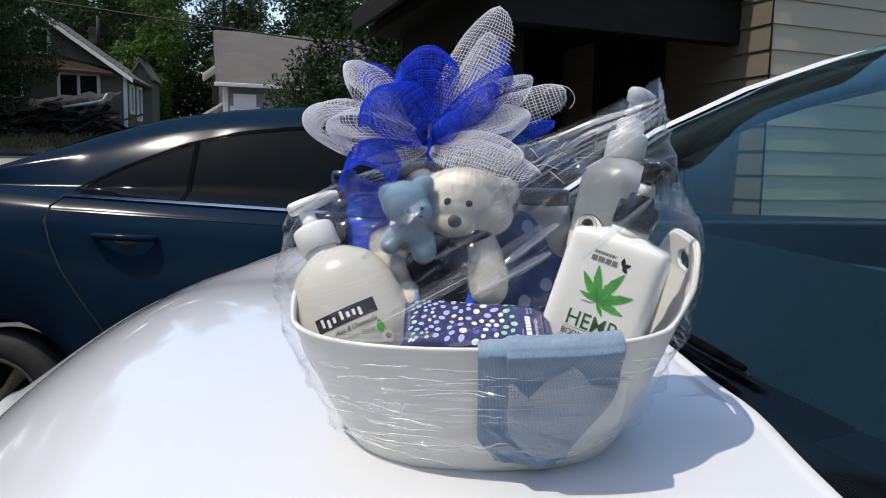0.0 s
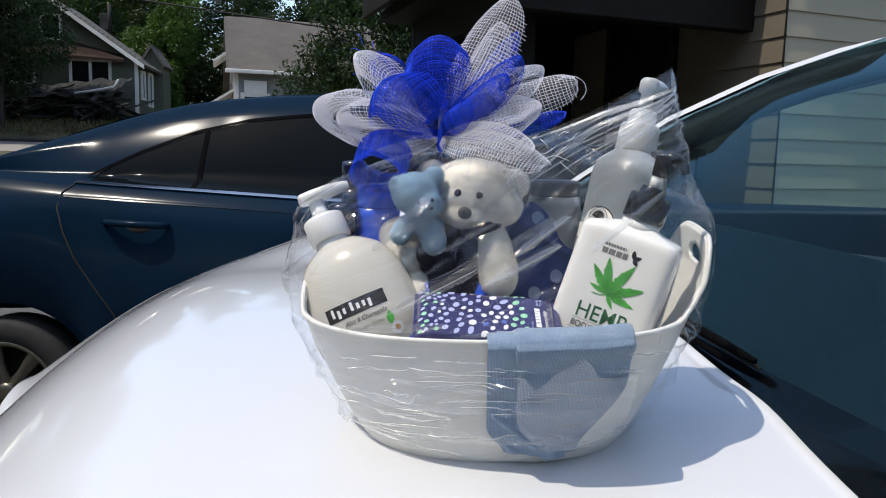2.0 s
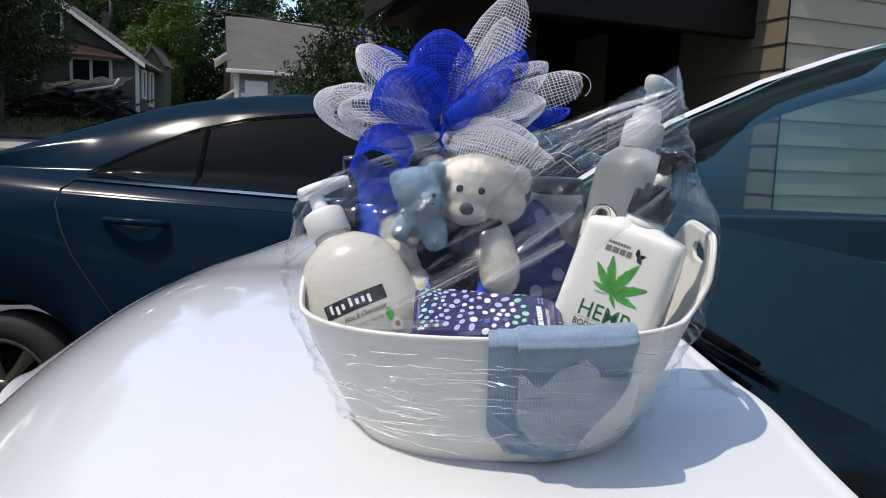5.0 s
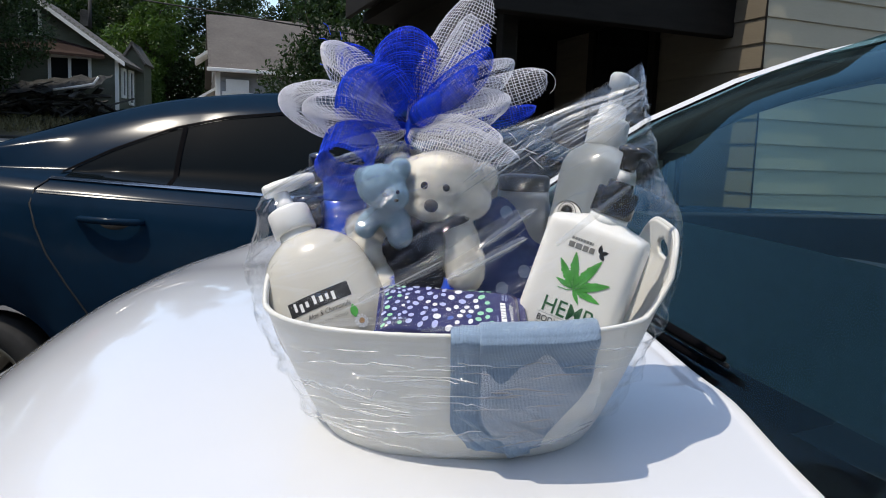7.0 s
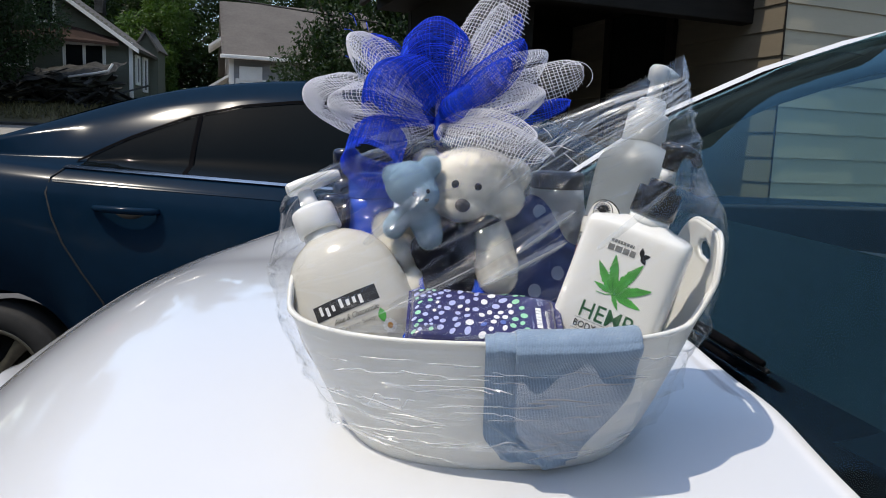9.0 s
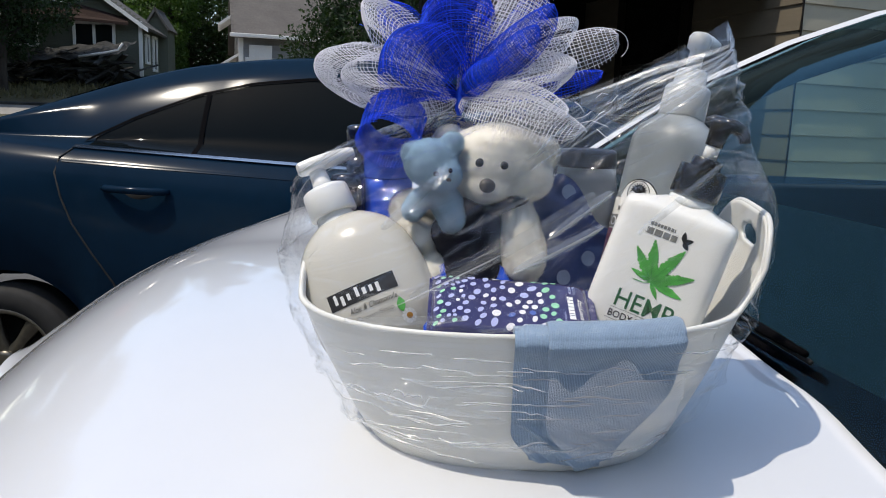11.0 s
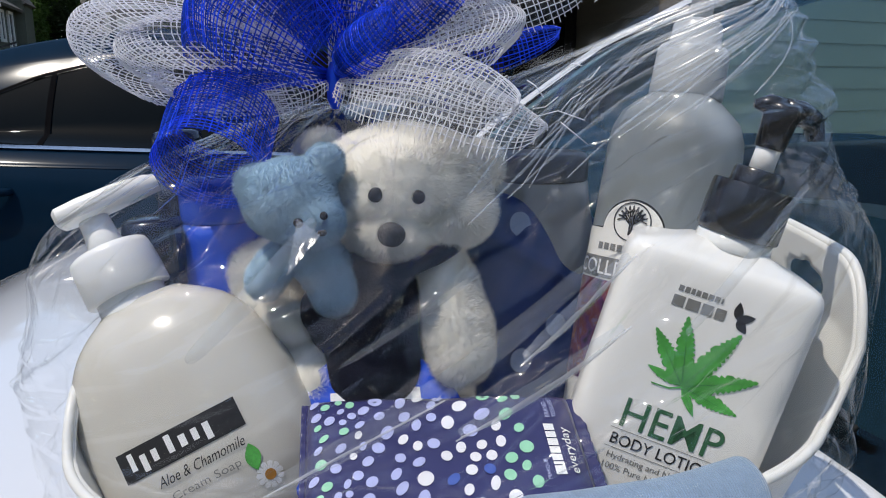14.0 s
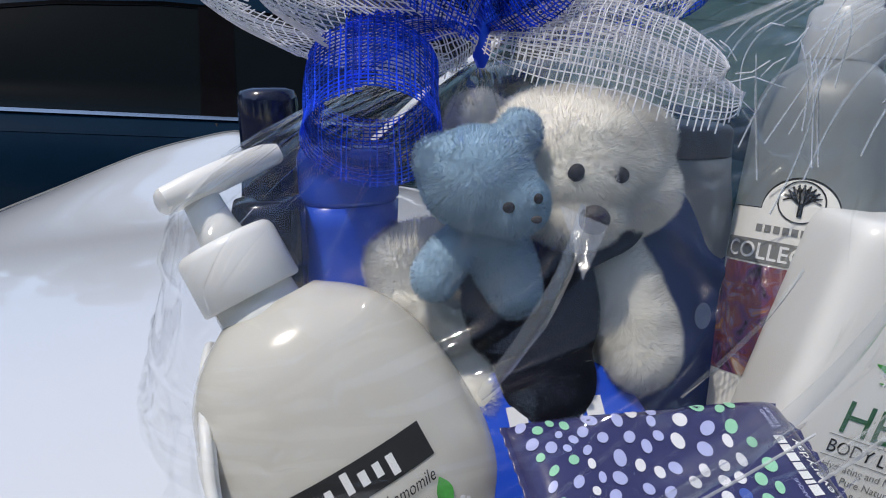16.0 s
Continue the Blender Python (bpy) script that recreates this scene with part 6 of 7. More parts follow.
def tall_bottle():
    b = thing("bath_bottle", Matrix.Translation((0.1248, 0.6504, 0.9918)) @ Matrix.Rotation(radians(10.9), 4, "Y") @ Matrix.Rotation(radians(-6.4), 4, "X") @ Matrix.Rotation(radians(-48), 4, "Z"),
              "tall frosted bath bottle with printed label and white pump", "bottle", "toiletries in the basket")
    R0 = 0.0288
    prof = [(0.9, 0.0), (1.0, 0.006), (1.0, 0.148), (0.975, 0.156), (0.87, 0.164), (0.65, 0.170), (0.5, 0.174)]
    v, f = lathe(prof, 72, R0, R0, 2.5)
    body = put("bottle_body", mesh_of("bottle_body", v, f, M["frost"]), b)

    def skin(x, z, off):
        """Point on the side of the body by arc length x and height z."""
        a = -math.pi / 2 + x / R0
        c, q = math.cos(a), math.sin(a)
        k = (abs(c) ** 2.5 + abs(q) ** 2.5) ** (-1 / 2.5)
        return Vector(((R0 * k + off) * c, (R0 * k + off) * q, z))

    def front(me, x, z, off, name="lettering"):
        return put(name, flat_on(me, lambda a, q: skin(x + a, z + q, off)), body)

    def plate(name, half, arch, lift, mat, off):
        """The label: square shoulders with a round arch in the middle, cut into narrow strips."""
        top = lambda x: lift + (math.sqrt(max(0.0, arch * arch - x * x)) * 0.95 if abs(x) < arch else 0.0)
        xs = sorted(set([-half + 2 * half * k / 48 for k in range(49)] + [s_ * arch * math.sin(q * math.pi / 24) for q in range(13) for s_ in (-1, 1)]))
        pv = [skin(x, 0.010 + (top(x) - 0.010) * r / 3, off) for x in xs for r in range(4)]
        put(name, mesh_of(name, pv, grid_faces(len(xs), 4), mat), body)

    plate("label_edge", 0.0282, 0.0146, 0.1094, M["ink_black"], 0.0002)
    plate("label", 0.0277, 0.0141, 0.1089, M["label_white"], 0.0005)
    for name, x0, x1, z0, z1, mat in (("label_art", -0.0262, 0.0262, 0.040, 0.086, "art"), ("label_band", -0.0277, 0.0277, 0.0868, 0.0962, "ink_gray")):
        pv = [skin(x0 + (x1 - x0) * k / 40, z, 0.0008) for k in range(41) for z in (z0, z1)]
        put(name, mesh_of(name, pv, grid_faces(41, 2), M[mat]), body)
    front(text_mesh("COLLECTION", 0.050, 0.0068, M["ink_white"], bold=0.01), -0.0250, 0.0882, 0.0011)
    front(bars_mesh([0.0024] * 9, 0.0030, M["ink_gray"], 0.0009), -0.0145, 0.0995, 0.0008, "mark")
    # tree emblem: ring, trunk and boughs
    rv, rf = tube([(0.0084 * math.cos(k * 0.2618), 0.0084 * math.sin(k * 0.2618), 0) for k in range(24)], 0.00028, 4, True)
    front(mesh_of("emblem_ring", rv, rf, M["ink_black"]), 0.0, 0.1134, 0.0009, "emblem")
    tv, tf = [], []
    rng = random.Random(2)
    for k in range(9):
        a = radians(20 + 140 * k / 8)
        bv, bf = tube([(0, -0.006, 0), (0.0004 * math.cos(a), -0.001, 0), (0.004 * math.cos(a), 0.0038 * math.sin(a), 0), (0.0072 * math.cos(a * 0.97 + 0.03), 0.0072 * math.sin(a), 0)], [0.0009, 0.0006, 0.0004, 0.0002], 4)
        tf += [tuple(i + len(tv) for i in q) for q in bf]
        tv += bv
        for s in (-0.35, 0.35):
            bv, bf = tube([(0.004 * math.cos(a), 0.0038 * math.sin(a), 0), (0.0068 * math.cos(a + s), 0.0068 * math.sin(a + s), 0)], 0.00028, 4)
            tf += [tuple(i + len(tv) for i in q) for q in bf]
            tv += bv
    front(mesh_of("emblem_tree", tv, tf, M["ink_black"]), 0.0, 0.1134, 0.0010, "emblem")
    # white pump
    v, f = lathe([(0.0155, 0.172), (0.0165, 0.174), (0.0160, 0.194), (0.0148, 0.196), (0.0115, 0.1965), (0.0110, 0.206), (0.0098, 0.2078), (0.0060, 0.208)], 40)
    put("collar", mesh_of("collar", v, f, M["pump_clear"]), b, "white ribbed pump collar")
    v, f = lathe([(0.0055, 0.207), (0.0050, 0.222), (0.0078, 0.224), (0.0080, 0.232), (0.0064, 0.2345)], 28)
    head = put("pump_head", mesh_of("pump_head", v, f, M["pump_clear"]), b)
    v, f = tube([(0, 0, 0.2300), (0.0025, 0.0080, 0.2312), (0.0050, 0.0160, 0.2300)], [0.0054, 0.0048, 0.0036], 12)
    put("spout", mesh_of("spout", v, f, M["pump_clear"]), head)


tall_bottle()


def navy_pouch():
    b = thing("dotted_pouch", Matrix.Translation((0.088, 0.672, 1.052)) @ Matrix.Rotation(radians(20), 4, "Z") @ Matrix.Rotation(radians(-10), 4, "X") @ Matrix.Rotation(radians(8), 4, "Y"),
              "dark blue pouch with pale round dots", "pouch")
    W, H = 0.076, 0.136
    nx, nz = 49, 65
    fr, bk = [], []

    def bulge(u, w):
        return 0.016 * (1 - abs(u) ** 4) ** 0.55 * (1 - abs(w) ** 5) ** 0.5

    for i in range(nx):
        for j in range(nz):
            u, w = -1 + 2 * i / (nx - 1), -1 + 2 * j / (nz - 1)
            # rounded shoulders at the top
            k = (1 - max(0.0, (w - 0.45) / 0.55) ** 3.2 * 0.62) if w > 0.45 else 1.0
            t = bulge(u, w)
            x, z = u * W / 2 * k, w * H / 2
            wr = 0.0022 * noise.noise((x * 40, z * 25, 4)) - 0.004 * math.exp(-((w - 0.42 + 0.25 * u) / 0.06) ** 2)
            fr.append((x, -t + wr * (1 - abs(u) ** 6), z))
            bk.append((x, t, z))
    n = len(fr)
    cloth = put("cloth", mesh_of("cloth", fr + bk, grid_faces(nx, nz) + grid_faces(nx, nz, base=n, flip=True), M["navy_bag"]), b)
    for x, z in ((-0.018, 0.050), (0.010, 0.045), (0.026, 0.020), (0.002, 0.004), (0.022, -0.020), (-0.016, -0.012), (0.004, -0.040)):
        me = shape_mesh("dot", [(0.0056 * math.cos(k * 0.393), 0.0056 * math.sin(k * 0.393)) for k in range(16)], M["dot_dim"])
        put("dot", me, cloth, m=Matrix.Translation((x, -bulge(2 * x / W, 2 * z / H) - 0.0012, z)) @ Matrix.Rotation(radians(90), 4, "X"))


navy_pouch()


def capped_jar(name, at, label, body_mat, cap_mat, r, h, cap_h, tilt=(0, 0, 0), sy=0.8, neck=0.8, cap_r=0.8):
    b = thing(name, Matrix.Translation(at) @ Euler([radians(q) for q in tilt]).to_matrix().to_4x4(), label, "bottle", "toiletries in the basket")
    v, f = lathe([(0.85, 0), (0.98, 0.004), (1.0, 0.012), (1.0, h * 0.78), (0.96, h * 0.86), (0.88, h * 0.94), (neck, h)], 44, r, r * sy, 2.6)
    put("bottle_body", mesh_of("bottle_body", v, f, body_mat), b)
    v, f = lathe([(cap_r * 0.98, h + 0.0005), (cap_r, h + 0.002), (cap_r, h + cap_h * 0.8), (cap_r * 0.92, h + cap_h * 0.95), (cap_r * 0.6, h + cap_h)], 44, r, r * sy, 2.3)
    put("cap", mesh_of("cap", v, f, cap_mat), b)
    return b


capped_jar("shower_gel", (0.095, 0.690, 0.985), "cloudy grey bottle with dark grey flip cap", M["frost"], M["gray_cap"], 0.025, 0.138, 0.014, (2, 0, 0), 0.8, 0.85, 0.86)
capped_jar("blue_bottle", (-0.047, 0.672, 0.980), "royal blue bottle with blue cap", M["royal"], M["royal"], 0.0195, 0.132, 0.020, (4, -2, 0), 0.75, 0.9, 0.92)
capped_jar("dome_bottle", (-0.0735, 0.662, 0.985), "dark bottle with shiny midnight dome cap", M["midnight"], M["midnight"], 0.0130, 0.106, 0.024, (3, -3, 0), 0.9, 0.9, 0.95)
capped_jar("dark_bottle", (-0.072, 0.700, 0.985), "tall slim midnight blue bottle standing behind the others", M["midnight"], M["midnight"], 0.0135, 0.140, 0.024, (0, -2, 0), 0.9, 0.8, 0.85)


def cream_tub():
    b = thing("cream_tin", Matrix.Translation((0.012, 0.612, 1.028)) @ Euler((radians(52), 0, radians(4))).to_matrix().to_4x4(), "round royal blue cream tin lying tilted", "tin")
    v, f = lathe([(0.034, -0.006), (0.036, -0.005), (0.036, 0.004)], 56)
    put("tin_base", mesh_of("tin_base", v, f, M["chrome"]), b, "silver tin edge")
    v, f = lathe([(0.0368, -0.001), (0.037, 0.0), (0.037, 0.0065), (0.0362, 0.0078), (0.030, 0.0082)], 56)
    lid = put("lid", mesh_of("lid", v, f, M["royal"]), b, "royal blue lid")
    put("mark", bars_mesh([0.0070, 0.0030, 0.0066, 0.0056, 0.0066], 0.0085, M["ink_white"], 0.0018), lid, m=Matrix.Translation((-0.018, 0.010, 0.0086)))


cream_tub()


# ---- bow of mesh ribbon ----
def ribbon_material(name, color, rough, sparkle, trans, spread):
    m = material(name, color, rough=rough, metal=sparkle, var=0.25, scale=300, spec=0.7)
    nt = m.node_tree
    b = nt.nodes["Principled BSDF"]
    tr = nt.nodes.new("ShaderNodeBsdfTranslucent")
    tr.inputs["Color"].default_value = (*color, 1)
    mix = nt.nodes.new("ShaderNodeMixShader")
    mix.inputs[0].default_value = trans
    # threads differ a little from one another
    ge = nt.nodes.new("ShaderNodeNewGeometry")
    mr = nt.nodes.new("ShaderNodeMapRange")
    mr.inputs["To Min"].default_value = 1 - spread
    mr.inputs["To Max"].default_value = 1 + spread
    nt.links.new(ge.outputs["Random Per Island"], mr.inputs["Value"])
    sc = nt.nodes.new("ShaderNodeVectorMath")
    sc.operation = "SCALE"
    sc.inputs[0].default_value = color
    nt.links.new(mr.outputs["Result"], sc.inputs["Scale"])
    nt.links.new(sc.outputs["Vector"], b.inputs["Base Color"])
    nt.links.new(sc.outputs["Vector"], tr.inputs["Color"])
    nt.links.new(b.outputs[0], mix.inputs[1])
    nt.links.new(tr.outputs[0], mix.inputs[2])
    nt.links.new(mix.outputs[0], nt.nodes["Material Output"].inputs["Surface"])
    return m


M["net_white"] = ribbon_material("net_white", (0.95, 0.955, 1.0), 0.45, 0.0, 0.45, 0.04)
M["net_blue"] = ribbon_material("net_blue", (0.016, 0.105, 0.86), 0.20, 0.25, 0.40, 0.6)


def gauze_material(name, color, cover):
    m = bpy.data.materials.new(name)
    m.use_nodes = True
    nt = m.node_tree
    b = nt.nodes["Principled BSDF"]
    b.inputs["Base Color"].default_value = (*color, 1)
    b.inputs["Roughness"].default_value = 0.5
    co = nt.nodes.new("ShaderNodeTexCoord")
    no = nt.nodes.new("ShaderNodeTexNoise")
    no.inputs["Scale"].default_value = 260
    no.inputs["Detail"].default_value = 5
    nt.links.new(co.outputs["Object"], no.inputs["Vector"])
    mr = nt.nodes.new("ShaderNodeMapRange")
    mr.inputs["From Min"].default_value = 0.3
    mr.inputs["From Max"].default_value = 0.75
    mr.inputs["To Min"].default_value = cover * 0.4
    mr.inputs["To Max"].default_value = cover * 1.6
    nt.links.new(no.outputs["Fac"], mr.inputs["Value"])
    nt.links.new(mr.outputs["Result"], b.inputs["Alpha"])
    return m


M["gauze_white"] = gauze_material("gauze_white", (0.90, 0.91, 1.0), 0.07)
M["gauze_blue"] = gauze_material("gauze_blue", (0.008, 0.06, 0.65), 0.16)
BOW_C = Vector((-0.002, 0.672, 1.172))


def strands(lines, radius):
    """Triangular threads along many equal-length polylines: array (lines, points, 3)."""
    L = np.asarray(lines, float)
    d = np.gradient(L, axis=1)
    d /= np.linalg.norm(d, axis=2, keepdims=True) + 1e-12
    ref = np.where(np.abs(d[..., 2:3]) < 0.8, np.array([0.0, 0, 1]), np.array([1.0, 0, 0]))
    a = np.cross(d, ref)
    a /= np.linalg.norm(a, axis=2, keepdims=True) + 1e-12
    b = np.cross(a, d)
    ring = [L + radius * (a * math.cos(q) + b * math.sin(q)) for q in (0.5, 2.594, 4.688)]
    V = np.stack(ring, 2)
    nl, npt = L.shape[:2]
    V = V.reshape(-1, 3)
    idx = np.arange(nl * npt * 3).reshape(nl, npt, 3)
    faces = []
    for k in range(3):
        q = (k + 1) % 3
        faces.append(np.stack([idx[:, :-1, k], idx[:, :-1, q], idx[:, 1:, q], idx[:, 1:, k]], -1).reshape(-1, 4))
    return V, np.concatenate(faces)


def net(name, fn, nlong, ncross, seg_long, seg_cross, radius, mat, parent, fringe=0.05, label=""):
    """A net of threads over the surface fn(u, v), u in 0..1 along, v in -1..1 across."""
    rng = np.random.default_rng(len(bpy.data.objects))
    A = [[fn(i / (seg_long - 1), v) for i in range(seg_long)] for v in np.linspace(-1, 1, nlong)]
    B = []
    for u in np.linspace(0.03, 0.985, ncross):
        uu = u + rng.normal(0, 0.12 / ncross)
        ext = 1 + fringe * rng.uniform(0.4, 1.3)
        B.append([fn(uu, v) for v in np.linspace(-ext, ext, seg_cross)])
    V1, F1 = strands(A, radius * 0.9)
    V2, F2 = strands(B, radius)
    verts = np.concatenate([V1, V2])
    faces = np.concatenate([F1, F2 + len(V1)])
    me = mesh_of(name, verts.tolist(), faces.tolist(), mat)
    ob = tagged(put(name, me, parent, label), kind="stuff")
    # fine gauze between the threads
    G = [fn(0.02 + 0.96 * i / 59, -1 + 2 * j / 17) for i in range(60) for j in range(18)]
    put("gauze", mesh_of("gauze", G, grid_faces(60, 18), M["gauze_white" if mat is M["net_white"] else "gauze_blue"]), ob)
    return ob


def frame_of(d, n):
    d = d.normalized()
    n = (n - d * d.dot(n)).normalized()
    return d, n, d.cross(n)


def leaf_fn(tip, n_hint, width, cup, twist=0.0, bend=0.0, point=0.75, seed=0, blunt=2.3):
    """An open petal from the bow's heart to tip, cupped along its length."""
    axis = Vector(tip) - BOW_C
    length = axis.length
    d, n, s = frame_of(axis, Vector(n_hint))

    def fn(u, v):
        k = min(1.0, u ** point / 0.60)
        end = max(0.0, (u ** point - 0.60) / 0.40)
        w = width * (0.10 + 0.90 * math.sin(k * math.pi / 2) ** 0.9) * max(0.0, 1 - min(1.0, end) ** blunt) ** 0.5
        ang = v * cup
        r = w / max(0.3, cup)
        tw = twist * u
        sx, nx = r * math.sin(ang), r * (math.cos(ang) - 1)
        sx, nx = sx * math.cos(tw) - nx * math.sin(tw), sx * math.sin(tw) + nx * math.cos(tw)
        rip = 0.0018 * noise.noise((u * 5 + seed, v * 2.2, seed))
        p = BOW_C + d * (length * u) + s * sx + n * (nx + bend * math.sin(math.pi * u) + rip)
        return p
    return fn


def loop_fn(tip, n_hint, width, thick, tilt=0.0, seed=0, gather=0.25):
    """A closed loop of ribbon: out along the front, round the end, and back."""
    axis = Vector(tip) - BOW_C
    length = axis.length
    d, n, s = frame_of(axis, Vector(n_hint))
    s2 = s * math.cos(tilt) + d * math.sin(tilt)

    def fn(u, v):
        th = math.pi * (0.03 + 0.94 * u)
        rad = length * (math.sin(th) ** 0.72)
        off = thick * math.cos(th) * (0.35 + 0.65 * math.sin(th) ** 0.6)
        w = width * (gather + (1 - gather) * math.sin(th) ** 0.6) * (1 - 0.30 * math.sin(th) ** 6)
        rip = 0.0022 * noise.noise((u * 4 + seed, v * 1.8, seed)) * math.sin(th)
        return BOW_C + d * (rad - 0.012 * v * v * math.sin(th)) + n * (off + rip) + s2 * (w * v)
    return fn


def roll_fn(centre, axis, r0, r1, half, turns, start, seed=0):
    """A rolled ribbon end: a spiral round axis, half its width each way, led in from the knot."""
    c = Vector(centre)
    d, n, s = frame_of(Vector(axis), Vector((0, 0, 1)))

    def fn(u, v):
        if u < 0.22:
            k = u / 0.22
            a = start
            p1 = c + (n * math.sin(a) + s * math.cos(a)) * r0
            p = BOW_C.lerp(p1, k)
            p += n * 0.006 * math.sin(math.pi * k)
            w = half * (0.25 + 0.75 * k ** 0.8)
        else:
            k = (u - 0.22) / 0.78
            a = start + turns * 2 * math.pi * k
            r = r0 + (r1 - r0) * k + 0.0012 * noise.noise((k * 6, v, seed))
            p = c + (n * math.sin(a) + s * math.cos(a)) * r
            w = half
        return p + d * (w * v * (1 + 0.05 * math.sin(9 * u + seed)))
    return fn


def build_bow():
    bow = thing("bow", Matrix.Identity(4), "large bow of royal blue and white net ribbon", "bow")
    W, B = M["net_white"], M["net_blue"]
    leaf = lambda name, mat, fn, nl, nc, r: net(name, fn, nl, nc, 46, 40, r, mat, bow, 0.16 if mat is W else 0.06)
    loop = lambda name, mat, fn, nl, nc, r: net(name, fn, nl, nc, 90, 22, r, mat, bow, 0.12 if mat is W else 0.05)
    RW, RB = 0.00031, 0.00030
    # white petals
    leaf("white_petal", W, leaf_fn((0.0535, 0.690, 1.288), (-0.35, -1, 0.1), 0.0265, 0.75, 0.15, 0.004, 0.95, 1), 17, 42, RW)
    leaf("white_petal", W, leaf_fn((0.046, 0.694, 1.268), (-0.55, -1, 0.1), 0.020, 0.9, 0.05, -0.004, 0.95, 21), 14, 34, RW)
    loop("white_loop", W, loop_fn((-0.104, 0.650, 1.190), (0.25, -0.30, 0.92), 0.024, 0.027, 0.15, 2, 0.45), 14, 60, RW)
    loop("white_loop", W, loop_fn((-0.082, 0.634, 1.182), (0.15, -0.60, 0.75), 0.020, 0.016, 0.10, 22, 0.5), 11, 46, RW)
    loop("white_loop", W, loop_fn((-0.073, 0.668, 1.236), (0.55, -0.65, 0.50), 0.021, 0.011, 0.10, 3, 0.35), 12, 52, RW)
    leaf("white_petal", W, leaf_fn((0.106, 0.655, 1.216), (-0.2, -0.8, 0.6), 0.019, 1.0, -0.2, 0.010, 0.85, 4, 5.0), 15, 40, RW)
    loop("white_loop", W, loop_fn((0.078, 0.650, 1.196), (-0.3, -0.75, 0.6), 0.018, 0.012, 0.1, 24, 0.45), 11, 46, RW)
    leaf("white_petal", W, leaf_fn((0.083, 0.630, 1.151), (0.0, -0.55, 0.85), 0.029, 0.8, 0.3, 0.012, 0.75, 5, 5.0), 19, 38, RW)
    leaf("white_petal", W, leaf_fn((0.070, 0.622, 1.160), (0.3, -0.75, 0.55), 0.020, 1.0, -0.2, 0.014, 0.85, 25), 15, 32, RW)
    loop("white_loop", W, loop_fn((0.082, 0.700, 1.232), (-0.4, -0.5, 0.8), 0.017, 0.016, 0.1, 6, 0.4), 9, 40, RW)
    leaf("white_petal", W, leaf_fn((-0.050, 0.626, 1.160), (0.1, -0.8, 0.6), 0.013, 0.9, 0.1, 0.004, 0.9, 16), 10, 26, RW)
    # blue petals
    loop("blue_loop", B, loop_fn((-0.048, 0.630, 1.208), (0.5, -0.8, 0.1), 0.032, 0.022, -0.2, 7, 0.35), 18, 62, RB)
    loop("blue_loop", B, loop_fn((-0.006, 0.672, 1.252), (-0.1, -0.95, 0.0), 0.029, 0.018, 0.0, 18, 0.3), 18, 66, RB)
    loop("blue_loop", B, loop_fn((-0.020, 0.668, 1.240), (0.3, -0.9, 0.0), 0.023, 0.014, 0.1, 8, 0.3), 15, 56, RB)
    leaf("blue_petal", B, leaf_fn((0.060, 0.648, 1.234), (-0.45, -0.85, -0.2), 0.021, 1.2, 0.5, 0.008, 0.85, 9), 20, 46, RB)
    leaf("blue_petal", B, leaf_fn((0.050, 0.640, 1.218), (-0.65, -0.65, -0.3), 0.016, 1.3, 0.2, 0.004, 0.85, 29), 16, 42, RB)
    loop("blue_loop", B, roll_fn((-0.048, 0.637, 1.146), (-0.12, -0.72, -0.62), 0.0225, 0.0205, 0.0150, 1.04, 1.2, 10), 19, 84, RB)
    leaf("blue_petal", B, leaf_fn((0.060, 0.706, 1.262), (-0.2, -1, 0.2), 0.016, 1.2, 0.3, 0.0, 0.9, 11), 16, 46, RB)
    leaf("blue_petal", B, leaf_fn((0.102, 0.684, 1.193), (0.1, -0.8, 0.5), 0.014, 1.0, 0.2, 0.0, 0.9, 12), 15, 40, RB)
    loop("blue_loop", B, loop_fn((-0.064, 0.690, 1.238), (0.3, -0.7, 0.5), 0.017, 0.014, 0.2, 13, 0.4), 14, 46, RB)
    leaf("blue_petal", B, leaf_fn((0.022, 0.640, 1.196), (0.0, -1, 0.3), 0.015, 1.3, 0.4, 0.010, 0.9, 14), 15, 36, RB)
    # gathered knot
    v, f = lathe([(0.4, -0.010), (0.9, -0.006), (1.0, 0.0), (0.9, 0.006), (0.4, 0.010)], 24, 0.0035, 0.0035)
    put("knot", mesh_of("knot", v, f, B), bow, "tight gathered knot", m=Matrix.Translation(BOW_C + Vector((0, -0.004, -0.004))))
    # loose threads
    rng = random.Random(9)
    arc = []
    for k in range(25):
        q = -0.9 + 3.6 * k / 24
        arc.append((0.100 + 0.013 * math.cos(1.9 - q), 0.650 + 0.006 * k / 24, 1.209 + 0.0105 * math.sin(1.9 - q)))
    lv, lf = tube(arc, 0.00025, 4)
    put("loose_thread", mesh_of("loose_thread", lv, lf, W), bow)
    for k in range(9):
        p = Vector((rng.uniform(0.06, 0.10), rng.uniform(0.625, 0.66), rng.uniform(1.15, 1.18)))
        q = p + Vector((rng.uniform(0.005, 0.022), rng.uniform(-0.01, 0.004), rng.uniform(-0.010, 0.008)))
        lv, lf = tube([p, (p + q) / 2 + Vector((0, 0, rng.uniform(-0.003, 0.004))), q], 0.00022, 4)
        put("loose_thread", mesh_of("loose_thread", lv, lf, W), bow)
